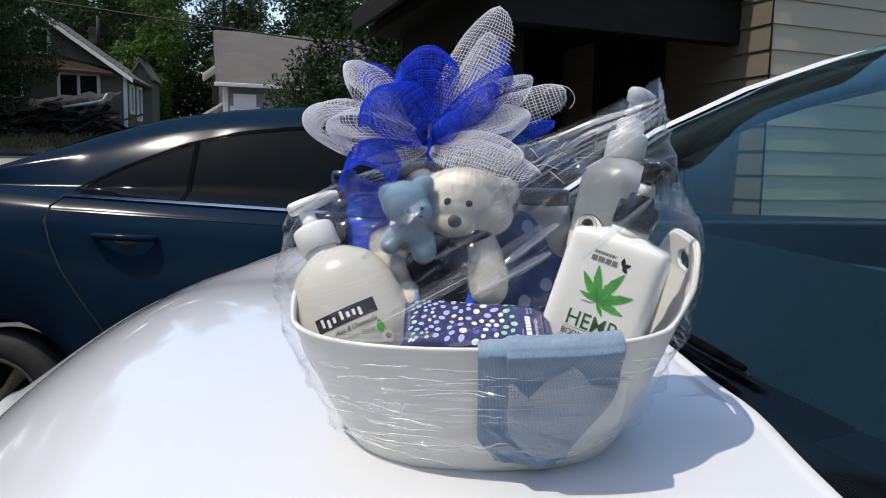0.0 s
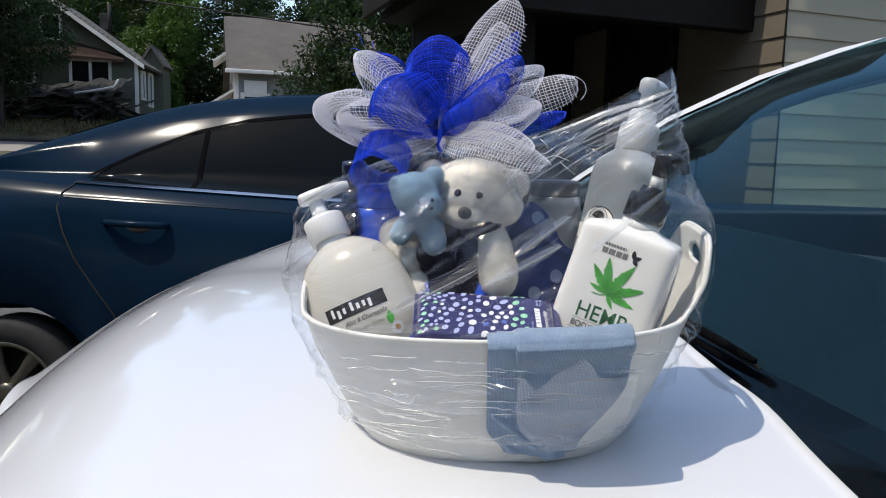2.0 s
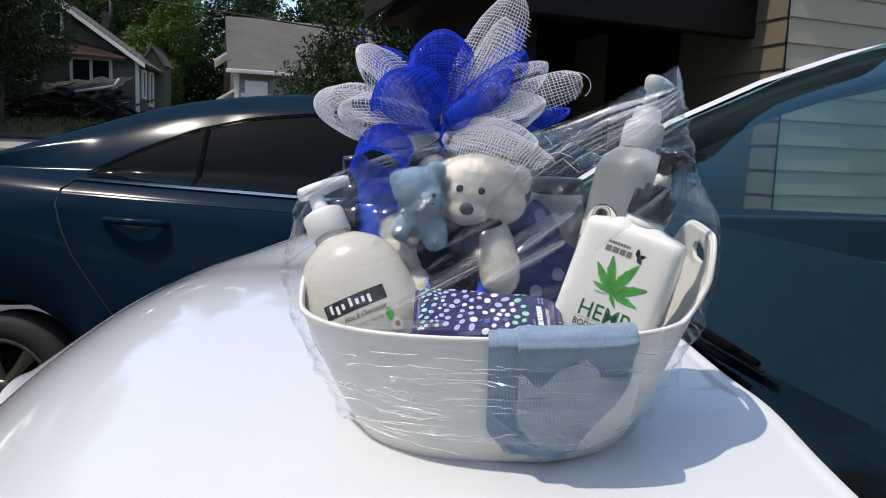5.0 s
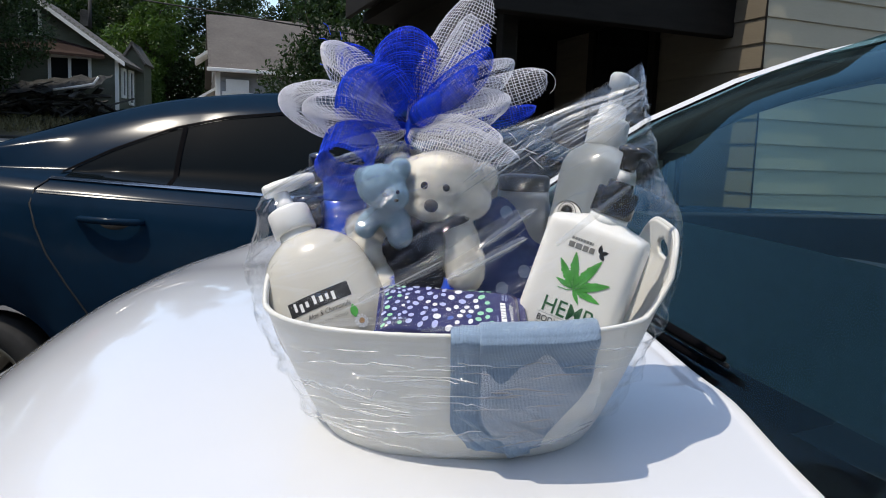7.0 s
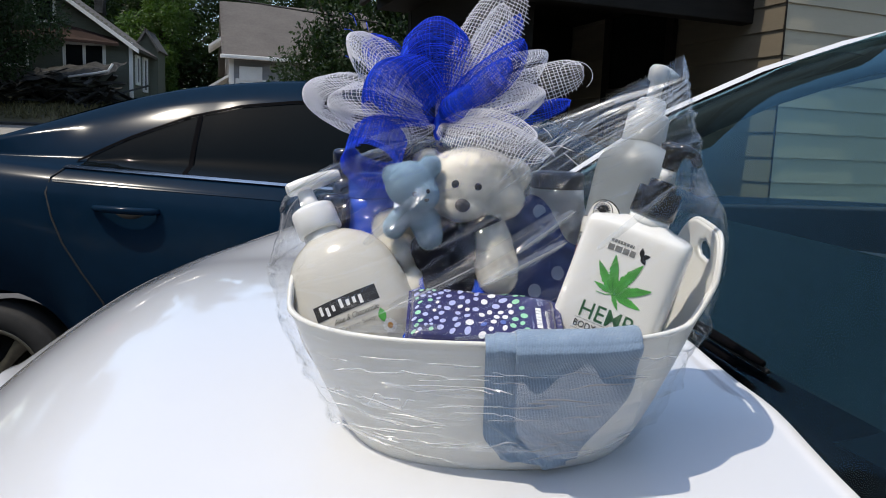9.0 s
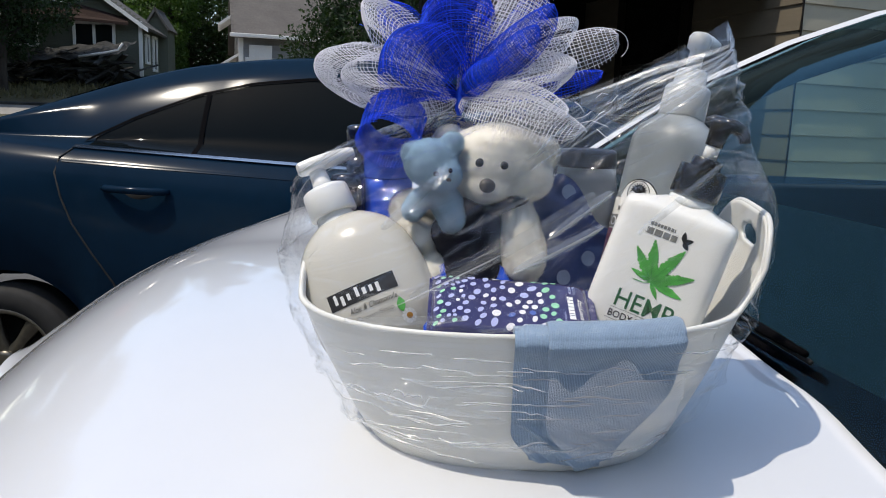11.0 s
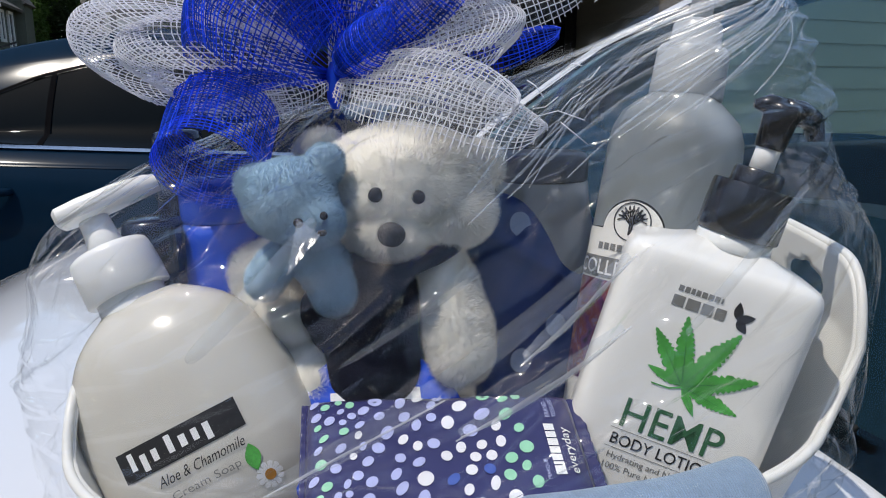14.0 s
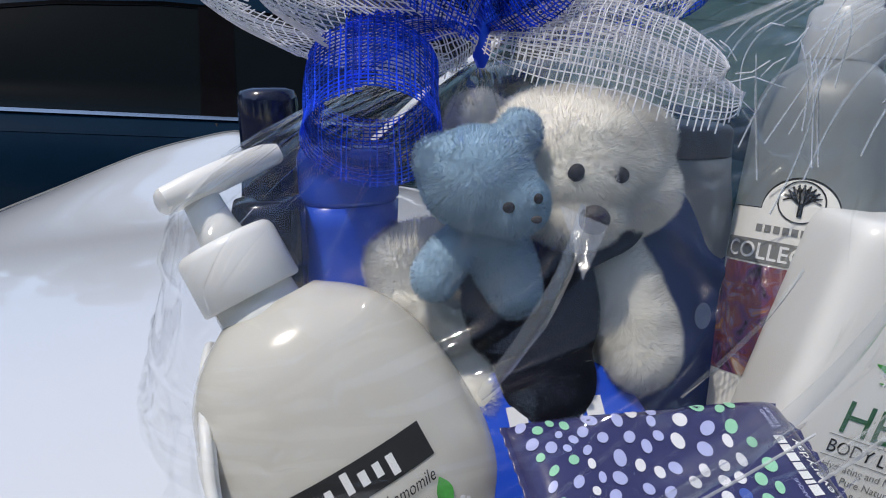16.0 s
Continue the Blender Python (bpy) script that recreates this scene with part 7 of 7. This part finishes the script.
    for k in range(14):
        a = rng.uniform(1.6, 2.9)
        p = Vector((-0.06 + rng.uniform(-0.01, 0.02), 0.68, 1.225 + rng.uniform(-0.01, 0.02)))
        q = p + Vector((math.cos(a), rng.uniform(-0.3, 0.3), math.sin(a) * 0.6)) * rng.uniform(0.006, 0.016)
        lv, lf = tube([p, (p + q) / 2 + Vector((0, 0, rng.uniform(-0.003, 0.003))), q], 0.00025, 4)
        put("loose_thread", mesh_of("loose_thread", lv, lf, B), bow)


build_bow()


# ---- clear wrap ----
M["film"] = film_material("film", (0.992, 0.994, 0.995), gloss=0.70, rough=0.04, bump=0.20, bscale=34, dist=0.003, haze=0.003, streak=True)

M["film_fold"] = film_material("film_fold", (0.95, 0.96, 0.965), gloss=1.6, rough=0.2, bump=0.5, bscale=120, dist=0.001, haze=0.09)


def super_xy(a, ax, ay, p):
    c, q = math.cos(a), math.sin(a)
    k = (abs(c) ** p + abs(q) ** p) ** (-1 / p)
    return ax * k * c, ay * k * q


def build_film():
    inv = BASKET.inverted()
    bow_l = inv @ (BOW_C + Vector((0, 0.004, -0.012)))
    top_l = inv @ Vector((0.181, 0.660, 1.2285))
    na, nv = 980, 420

    def ridge(a):
        t = smoothstep(-0.55, 0.95, math.cos(a))
        p = bow_l.lerp(top_l, t)
        p.z -= 0.016 * math.sin(math.pi * t)
        p.y += 0.012 * math.sin(a) * (0.15 + math.sin(math.pi * t))
        return p

    # height, half widths at the two ends, half depth
    rings = [(0.118, 0.1625, 0.1660, 0.1075), (0.150, 0.1545, 0.1640, 0.1010), (0.174, 0.1465, 0.1500, 0.0800)]

    def shape(a, v):
        """v 0..0.42 on the basket's side, 0.42..1 free up to the tie."""
        if v < 0.42:
            s = v / 0.42
            p = basket_point(a, 1.0)
            h = min(s, 1.0) * 0.100
            flare = (max(h, 1e-4) / 0.0975) ** 0.8
            ax, ay = 0.104 + 0.047 * flare, 0.083 + 0.020 * flare
            x, y = super_xy(a, ax + 0.0035 + 0.003 * s, ay + 0.0050 + 0.004 * smoothstep(0.0, 1.0, s), 2.6)
            return Vector((x, y, h + 0.0005 - 0.005 * (1 - s)))
        s = (v - 0.42) / 0.58
        x0, y0 = super_xy(a, 0.1580, 0.1120, 2.6)
        pts = [Vector((x0, y0, 0.1005))]
        for z, al, ar, ay in rings:
            x, y = super_xy(a, al + (ar - al) * smoothstep(-0.6, 0.6, math.cos(a)), ay, 2.4)
            pts.append(Vector((x, y, z + 0.012 * smoothstep(0.3, 1, math.cos(a)))))
        r = ridge(a)
        mid = pts[-1].lerp(r, 0.5) + Vector((0.002 * math.cos(a) - 0.011 * smoothstep(0.55, 0.95, math.cos(a)), 0.010 * math.sin(a) - 0.012 * smoothstep(0.2, 0.7, math.cos(a)) * smoothstep(0.3, -0.1, math.sin(a)), 0.006))
        pts += [mid, r]
        kn = [0, 0.14, 0.32, 0.48, 0.74, 1.0]
        for k in range(5):
            if s <= kn[k + 1] or k == 4:
                t = min(1, (s - kn[k]) / (kn[k + 1] - kn[k]))
                p0, p1, p2, p3 = pts[max(0, k - 1)], pts[k], pts[k + 1], pts[min(5, k + 2)]
                return 0.5 * ((2 * p1) + (p2 - p0) * t + (2 * p0 - 5 * p1 + 4 * p2 - p3) * t * t + (3 * p1 - p0 - 3 * p2 + p3) * t ** 3)

    def ridged(p):
        return 1 - abs(noise.noise(p)) * 2

    P = np.array([[shape(2 * math.pi * i / na, j / (nv - 1)) for j in range(nv)] for i in range(na)])
    tu = np.roll(P, -1, 0) - np.roll(P, 1, 0)
    tv = np.gradient(P, axis=1)
    N = np.cross(tu, tv)
    N /= np.linalg.norm(N, axis=2, keepdims=True) + 1e-12
    A = np.linspace(0, 2 * math.pi, na, endpoint=False)[:, None] * np.ones((1, nv))
    Vv = np.ones((na, 1)) * np.linspace(0, 1, nv)[None, :]
    X, Y, Z = P[..., 0], P[..., 1], P[..., 2]

    def ss(a, b, x):
        t = np.clip((x - a) / (b - a), 0, 1)
        return t * t * (3 - 2 * t)

    rng = np.random.default_rng(12)
    D = np.zeros((na, nv))

    def crease(s, c, s0, s1, amp, wid, mask, wob):
        """A sharp pinched ridge along s where c is 0, from s0 to s1."""
        q = c - wob * np.sin(s * 55 + wob * 4000)
        ends = ss(s0, s0 + 0.018, s) * (1 - ss(s1 - 0.018, s1, s))
        return amp * (0.5 + 0.5 * np.cos(np.pi * np.clip(q / wid, -1, 1))) * ends * mask

    free = ss(0.45, 0.52, Vv) * (1 - ss(0.92, 0.99, Vv))
    wall = ss(0.01, 0.05, Vv) * (1 - ss(0.42, 0.46, Vv))
    girth = A * 0.125
    # level creases pulled tight round the tub
    for k in range(300):
        g0 = rng.uniform(0, 0.785)
        z0, ln = rng.uniform(0.008, 0.098), rng.uniform(0.03, 0.11)
        sl = rng.normal(0, 0.10)
        wid = rng.uniform(0.0018, 0.0048)
        amp = wid * (rng.uniform(0.4, 0.8) if k % 5 < 3 else rng.uniform(1.0, 1.4))
        s = (girth - g0 + 0.39) % 0.785 - 0.39
        D += crease(s, Z - z0 - sl * s, -ln / 2, ln / 2, amp, wid, wall, rng.uniform(0, 0.0012))
    # upright crinkles where the sheet is drawn round both ends
    for k in range(110):
        a0 = (math.pi if k % 2 else 0.0) + rng.normal(0, 0.42)
        z0, ln = rng.uniform(0.05, 0.19), rng.uniform(0.02, 0.07)
        sl, wid = rng.normal(0, 0.25), rng.uniform(0.0014, 0.0038)
        s = (girth - a0 * 0.125 + 0.3925) % 0.785 - 0.3925
        D += crease(Z - z0, s - sl * (Z - z0), -ln / 2, ln / 2, wid * rng.uniform(0.35, 0.8), wid, ss(0.05, 0.15, Vv) * (1 - ss(0.80, 0.92, Vv)), rng.uniform(0, 0.0010))
    # slanting creases over the free front and back
    for k in range(84):
        x0, z0 = rng.uniform(-0.15, 0.15), rng.uniform(0.10, 0.20)
        sl = rng.normal(0.50, 0.30)
        ln = rng.uniform(0.03, 0.17)
        wid = rng.uniform(0.0018, 0.0042)
        amp = wid * rng.uniform(0.35, 0.75)
        side = (np.sin(A) < 0) if k % 4 else (np.sin(A) >= 0)
        D += crease(X - x0, Z - z0 - sl * (X - x0), -ln / 2, ln / 2, amp, wid, free * side, rng.uniform(0, 0.0010))
    # long straight folds across the front
    for c0, x0, x1, amp, wid in ((-0.012, -0.09, 0.05, 0.0045, 0.0045), (0.006, -0.03, 0.11, 0.0050, 0.0042), (0.034, -0.02, 0.13, 0.0045, 0.0045), (-0.046, -0.05, 0.12, 0.0030, 0.0040), (0.058, 0.03, 0.14, 0.0030, 0.0040)):
        D += crease(X, (Z - 0.118) - 0.50 * (X - 0.02) - c0, x0, x1, amp, wid, free * (np.sin(A) < 0.1), 0.0008)
    # gathers running up to the tie and over to the raised corner
    for k in range(90):
        a0 = rng.uniform(0, 2 * math.pi)
        v0 = rng.uniform(0.58, 0.86)
        da = (A - a0 - rng.normal(0, 0.3) * (Vv - v0) + math.pi) % (2 * math.pi) - math.pi
        amp, wid = rng.uniform(0.0006, 0.0022), rng.uniform(0.012, 0.035)
        D += amp * np.maximum(0, 1 - np.abs(da) / wid) * ss(v0, v0 + 0.06, Vv) * (1 - ss(0.95, 0.995, Vv))
    # tight pleats between the bow and the tall pump
    corner = ss(0.0, 0.7, np.cos(A)) * ss(0.58, 0.70, Vv) * (1 - ss(0.84, 0.97, Vv))
    for k in range(230):
        x0, z0 = rng.uniform(0.0, 0.16), rng.uniform(0.165, 0.285)
        sl = rng.normal(0.34, 0.10)
        ln = rng.uniform(0.05, 0.14)
        D += crease(X - x0, Z - z0 - sl * (X - x0), -ln / 2, ln / 2, rng.uniform(0.0010, 0.0030), rng.uniform(0.0018, 0.0040), corner, rng.uniform(0, 0.0003))
    soft = np.array([[noise.noise((p[0] * 26, p[1] * 26, p[2] * 20)) for p in row] for row in P[::2, ::2]])
    soft = np.repeat(np.repeat(soft, 2, 0), 2, 1)[:na, :nv]
    for _ in range(3):
        soft = (soft + np.roll(soft, 1, 0) + np.roll(soft, -1, 0)) / 3
        soft[:, 1:-1] = (soft[:, 1:-1] + soft[:, 2:] + soft[:, :-2]) / 3
    D += 0.0014 * soft * free + 0.0008 * soft * wall
    D *= 1 - 0.35 * ss(0.72, 0.95, np.abs(np.cos(A))) * (1 - ss(0.40, 0.5, Vv))
    D *= 1 - 0.55 * ss(0.80, 0.97, np.abs(np.cos(A))) * free
    D *= 1 - 0.5 * ss(0.35, 0.70, np.cos(A)) * free * (1 - ss(0.70, 0.84, Vv))
    V = (P + N * D[..., None]).reshape(-1, 3)
    verts = V
    half = V.reshape(na, nv, 3)[na // 2:, 6:nv - 6].reshape(-1, 3)

    def near(x, z, lift):
        """Point of the film's front by its place across and up."""
        k = int(np.argmin((half[:, 0] - x) ** 2 + (half[:, 2] - z) ** 2))
        return Vector(half[k]) + Vector((0, -lift, 0.0))

    film = thing("clear_wrap", BASKET, "crinkled clear cellophane wrapped tightly round the basket", "gift wrap")
    sheet = put("film", mesh_of("film", verts.tolist(), grid_faces(na, nv, wrap=True), M["film"]), film)
    sheet.visible_shadow = False
    # flattened double folds: (start, end, half width), across and up in the basket's frame
    for x0, z0, x1, z1, hw, hump in ((-0.086, 0.108, 0.058, 0.187, 0.0042, 0.0012), (-0.018, 0.133, 0.050, 0.166, 0.0034, 0.0024), (0.004, 0.151, 0.054, 0.181, 0.0032, 0.0023), (-0.048, 0.152, 0.010, 0.178, 0.0014, 0.0008),
                              (-0.090, 0.150, -0.040, 0.192, 0.0030, 0.0016), (-0.120, 0.100, -0.020, 0.112, 0.0030, 0.0016), (0.050, 0.150, 0.125, 0.196, 0.0026, 0.0016), (-0.100, 0.050, 0.000, 0.046, 0.0025, 0.0016),
                              (-0.060, 0.022, 0.060, 0.018, 0.0030, 0.0016), (-0.085, 0.070, 0.010, 0.060, 0.0020, 0.0016), (-0.030, 0.103, 0.000, 0.1055, 0.0016, 0.0011)):
        k = 30
        mid = [near(x0 + (x1 - x0) * i / k, z0 + (z1 - z0) * i / k, 0.0025) for i in range(k + 1)]
        for _ in range(70):
            mid = [(mid[max(0, i - 1)] + mid[i] * 2 + mid[min(k, i + 1)]) / 4 for i in range(k + 1)]
        t = Vector((x1 - x0, 0, z1 - z0)).normalized()
        w = Vector((-t.z, 0, t.x))
        pv = []
        for i, p in enumerate(mid):
            e_ = hw * math.sin(math.pi * (0.06 + 0.88 * i / k)) ** 0.6 * (1 + 0.15 * noise.noise((i * 0.3, x0 * 50, 0)))
            for q in range(7):
                s = -1 + q / 3
                pv.append(p + w * (e_ * s) + Vector((0, -hump * (1 - abs(s)) - 0.0005 * s, 0)))
        put("fold", mesh_of("fold", pv, grid_faces(k + 1, 7), M["film_fold"]), film).visible_shadow = False
    # a crumpled three-cornered pucker in front of the small bear
    ca, cb, cc = near(-0.0530, 0.1860, 0.003), near(-0.0445, 0.1838, 0.0015), near(-0.0548, 0.1745, 0.001)
    pv, pf = [], []
    for i in range(13):
        for j in range(13 - i):
            u, w = i / 12, j / 12
            p = ca * (1 - u - w) + cb * u + cc * w
            edge = min(u, w, 1 - u - w)
            pv.append(p + Vector((0, -0.006 * edge + 0.0012 * noise.noise((u * 9, w * 9, 3)), 0.002 * math.sin(3.1 * u) * edge)))
    row = [sum(13 - q for q in range(i)) for i in range(14)]
    for i in range(12):
        for j in range(12 - i):
            pf.append((row[i] + j, row[i + 1] + j, row[i] + j + 1))
            if j < 11 - i:
                pf.append((row[i + 1] + j, row[i + 1] + j + 1, row[i] + j + 1))
    put("pucker", mesh_of("pucker", pv, pf, M["film_fold"]), film).visible_shadow = False
    # thin pinched creases round the tub, their glints put in as whitish colour
    M["film_glint"] = film_material("film_glint", (0.95, 0.96, 0.965), gloss=1.6, rough=0.25, bump=0.0, haze=0.30)
    M["film_streak"] = film_material("film_streak", (0.95, 0.96, 0.965), gloss=1.8, rough=0.2, bump=0.0, haze=0.18)
    # narrow ridges on the folds, bright streaks painted by the same whitish film
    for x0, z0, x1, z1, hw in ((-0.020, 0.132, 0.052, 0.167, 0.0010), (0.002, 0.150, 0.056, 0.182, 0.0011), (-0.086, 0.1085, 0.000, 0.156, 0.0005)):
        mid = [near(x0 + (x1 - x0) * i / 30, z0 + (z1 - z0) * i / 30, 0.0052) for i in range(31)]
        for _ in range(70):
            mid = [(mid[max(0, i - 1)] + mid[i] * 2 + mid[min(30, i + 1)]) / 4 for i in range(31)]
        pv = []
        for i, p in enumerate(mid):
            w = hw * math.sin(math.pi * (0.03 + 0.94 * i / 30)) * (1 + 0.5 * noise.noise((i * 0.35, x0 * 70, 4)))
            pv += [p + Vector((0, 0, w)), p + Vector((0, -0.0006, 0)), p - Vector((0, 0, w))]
        put("ridge", mesh_of("ridge", pv, grid_faces(31, 3), M["film_glint"]), film).visible_shadow = False
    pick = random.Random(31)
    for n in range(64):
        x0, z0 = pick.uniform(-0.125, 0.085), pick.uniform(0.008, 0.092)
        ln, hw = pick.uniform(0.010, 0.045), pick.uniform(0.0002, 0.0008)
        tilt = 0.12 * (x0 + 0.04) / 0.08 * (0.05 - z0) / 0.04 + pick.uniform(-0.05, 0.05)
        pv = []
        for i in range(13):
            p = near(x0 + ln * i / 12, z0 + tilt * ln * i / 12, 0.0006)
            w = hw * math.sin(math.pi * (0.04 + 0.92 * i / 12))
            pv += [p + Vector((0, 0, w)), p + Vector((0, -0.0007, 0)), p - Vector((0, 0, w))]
        put("pinch", mesh_of("pinch", pv, grid_faces(13, 3), M["film_glint"]), film).visible_shadow = False
    # pleats drawn from the bow to the raised corner, bright streaks painted in whitish
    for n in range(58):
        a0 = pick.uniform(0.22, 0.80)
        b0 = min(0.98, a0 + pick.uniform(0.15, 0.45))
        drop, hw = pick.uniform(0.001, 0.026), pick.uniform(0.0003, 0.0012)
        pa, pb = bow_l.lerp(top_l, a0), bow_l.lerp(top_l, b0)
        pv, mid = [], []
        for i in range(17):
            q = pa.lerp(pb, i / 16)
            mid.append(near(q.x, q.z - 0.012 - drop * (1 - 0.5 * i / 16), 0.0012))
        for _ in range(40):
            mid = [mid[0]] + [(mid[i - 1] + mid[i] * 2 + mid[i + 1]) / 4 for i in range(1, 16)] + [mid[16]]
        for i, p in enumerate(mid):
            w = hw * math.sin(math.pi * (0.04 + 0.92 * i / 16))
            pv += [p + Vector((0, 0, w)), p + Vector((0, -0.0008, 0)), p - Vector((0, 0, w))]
        put("pleat", mesh_of("pleat", pv, grid_faces(17, 3), M["film_streak"]), film).visible_shadow = False
    # loose flap of a second layer hanging over the sock
    fine = half[(half[:, 0] > -0.03) & (half[:, 0] < 0.125) & (half[:, 2] < 0.1)]
    pv = []
    for i in range(56):
        x = 0.0135 + 0.082 * i / 55
        top = 0.060 + 0.024 * abs((x * 38) % 2 - 1) + 0.010 * abs((x * 95 + 0.4) % 2 - 1) - 0.010 * smoothstep(0.07, 0.1, x)
        for j in range(24):
            z = 0.012 + (top - 0.012) * j / 23
            x = 0.0135 + 0.082 * i / 55 + (0.020 * (1 - i / 55) - 0.030 * i / 55) * max(0.0, 1 - j / 9) ** 1.5
            q = fine[int(np.argmin((fine[:, 0] - x) ** 2 + (fine[:, 2] - z) ** 2))]
            pv.append((q[0], q[1] - 0.0022 - 0.0008 * noise.noise((x * 60, z * 90, 2)), q[2]))
    g = np.array([tuple(q) for q in pv]).reshape(56, 24, 3)
    for _ in range(8):
        g[1:-1] = (g[1:-1] * 2 + g[2:] + g[:-2]) / 4
        g[:, 1:-1] = (g[:, 1:-1] * 2 + g[:, 2:] + g[:, :-2]) / 4
    pv = g.reshape(-1, 3).tolist()
    put("flap", mesh_of("flap", pv, grid_faces(56, 24), M["film_fold"]), film).visible_shadow = False


build_film()


# ---- stop sign at the street corner ----
def stop_sign():
    foot = Vector((-9.265, 14.5, ground_z(-9.265, 14.5) - 0.1))
    head = Vector((-9.437, 14.48, 3.08))
    sign = thing("stop_sign", Matrix.Translation(foot), "red octagonal stop sign on a leaning steel post", "road sign")
    red = material("sign_red", (0.30, 0.012, 0.018), rough=0.35, var=0.12, scale=6)
    white = material("sign_white", (0.62, 0.62, 0.60), rough=0.4, var=0.08, scale=8)
    steel = material("sign_steel", (0.05, 0.055, 0.05), rough=0.6, metal=0.3, var=0.25, scale=12, bump=0.2, bscale=90)
    d = head - foot
    v, f = tube([Vector((0, 0, 0)), d * 0.5, d + (d.normalized() * 0.30)], 0.030, 6)
    put("post", mesh_of("post", v, f, steel), sign)

    def plate(r, depth):
        ring = [(r * math.cos(math.pi / 8 + k * math.pi / 4), r * math.sin(math.pi / 8 + k * math.pi / 4)) for k in range(8)]
        pv = [(x, -depth, z) for x, z in ring] + [(x, 0.0, z) for x, z in ring]
        pf = [tuple(range(8)), tuple(range(15, 7, -1))] + [(k, k + 8, (k + 1) % 8 + 8, (k + 1) % 8) for k in range(8)]
        return pv, pf

    lean = math.atan2(d.x, d.z)
    at = Matrix.Translation(d + Vector((0, -0.034, 0))) @ Matrix.Rotation(lean, 4, "Y")
    face = put("border", mesh_of("border", *plate(0.406, 0.004), white, smooth=False), sign, "white border", m=at)
    put("face", mesh_of("face", *plate(0.382, 0.004), red, smooth=False), face, "red face", m=Matrix.Translation((0, -0.003, 0)))
    put("lettering", text_mesh("STOP", 0.56, 0.25, white, bold=0.02), face, "white capital letters", m=Matrix.Translation((-0.28, -0.009, -0.125)) @ Matrix.Rotation(radians(90), 4, "X"))


stop_sign()
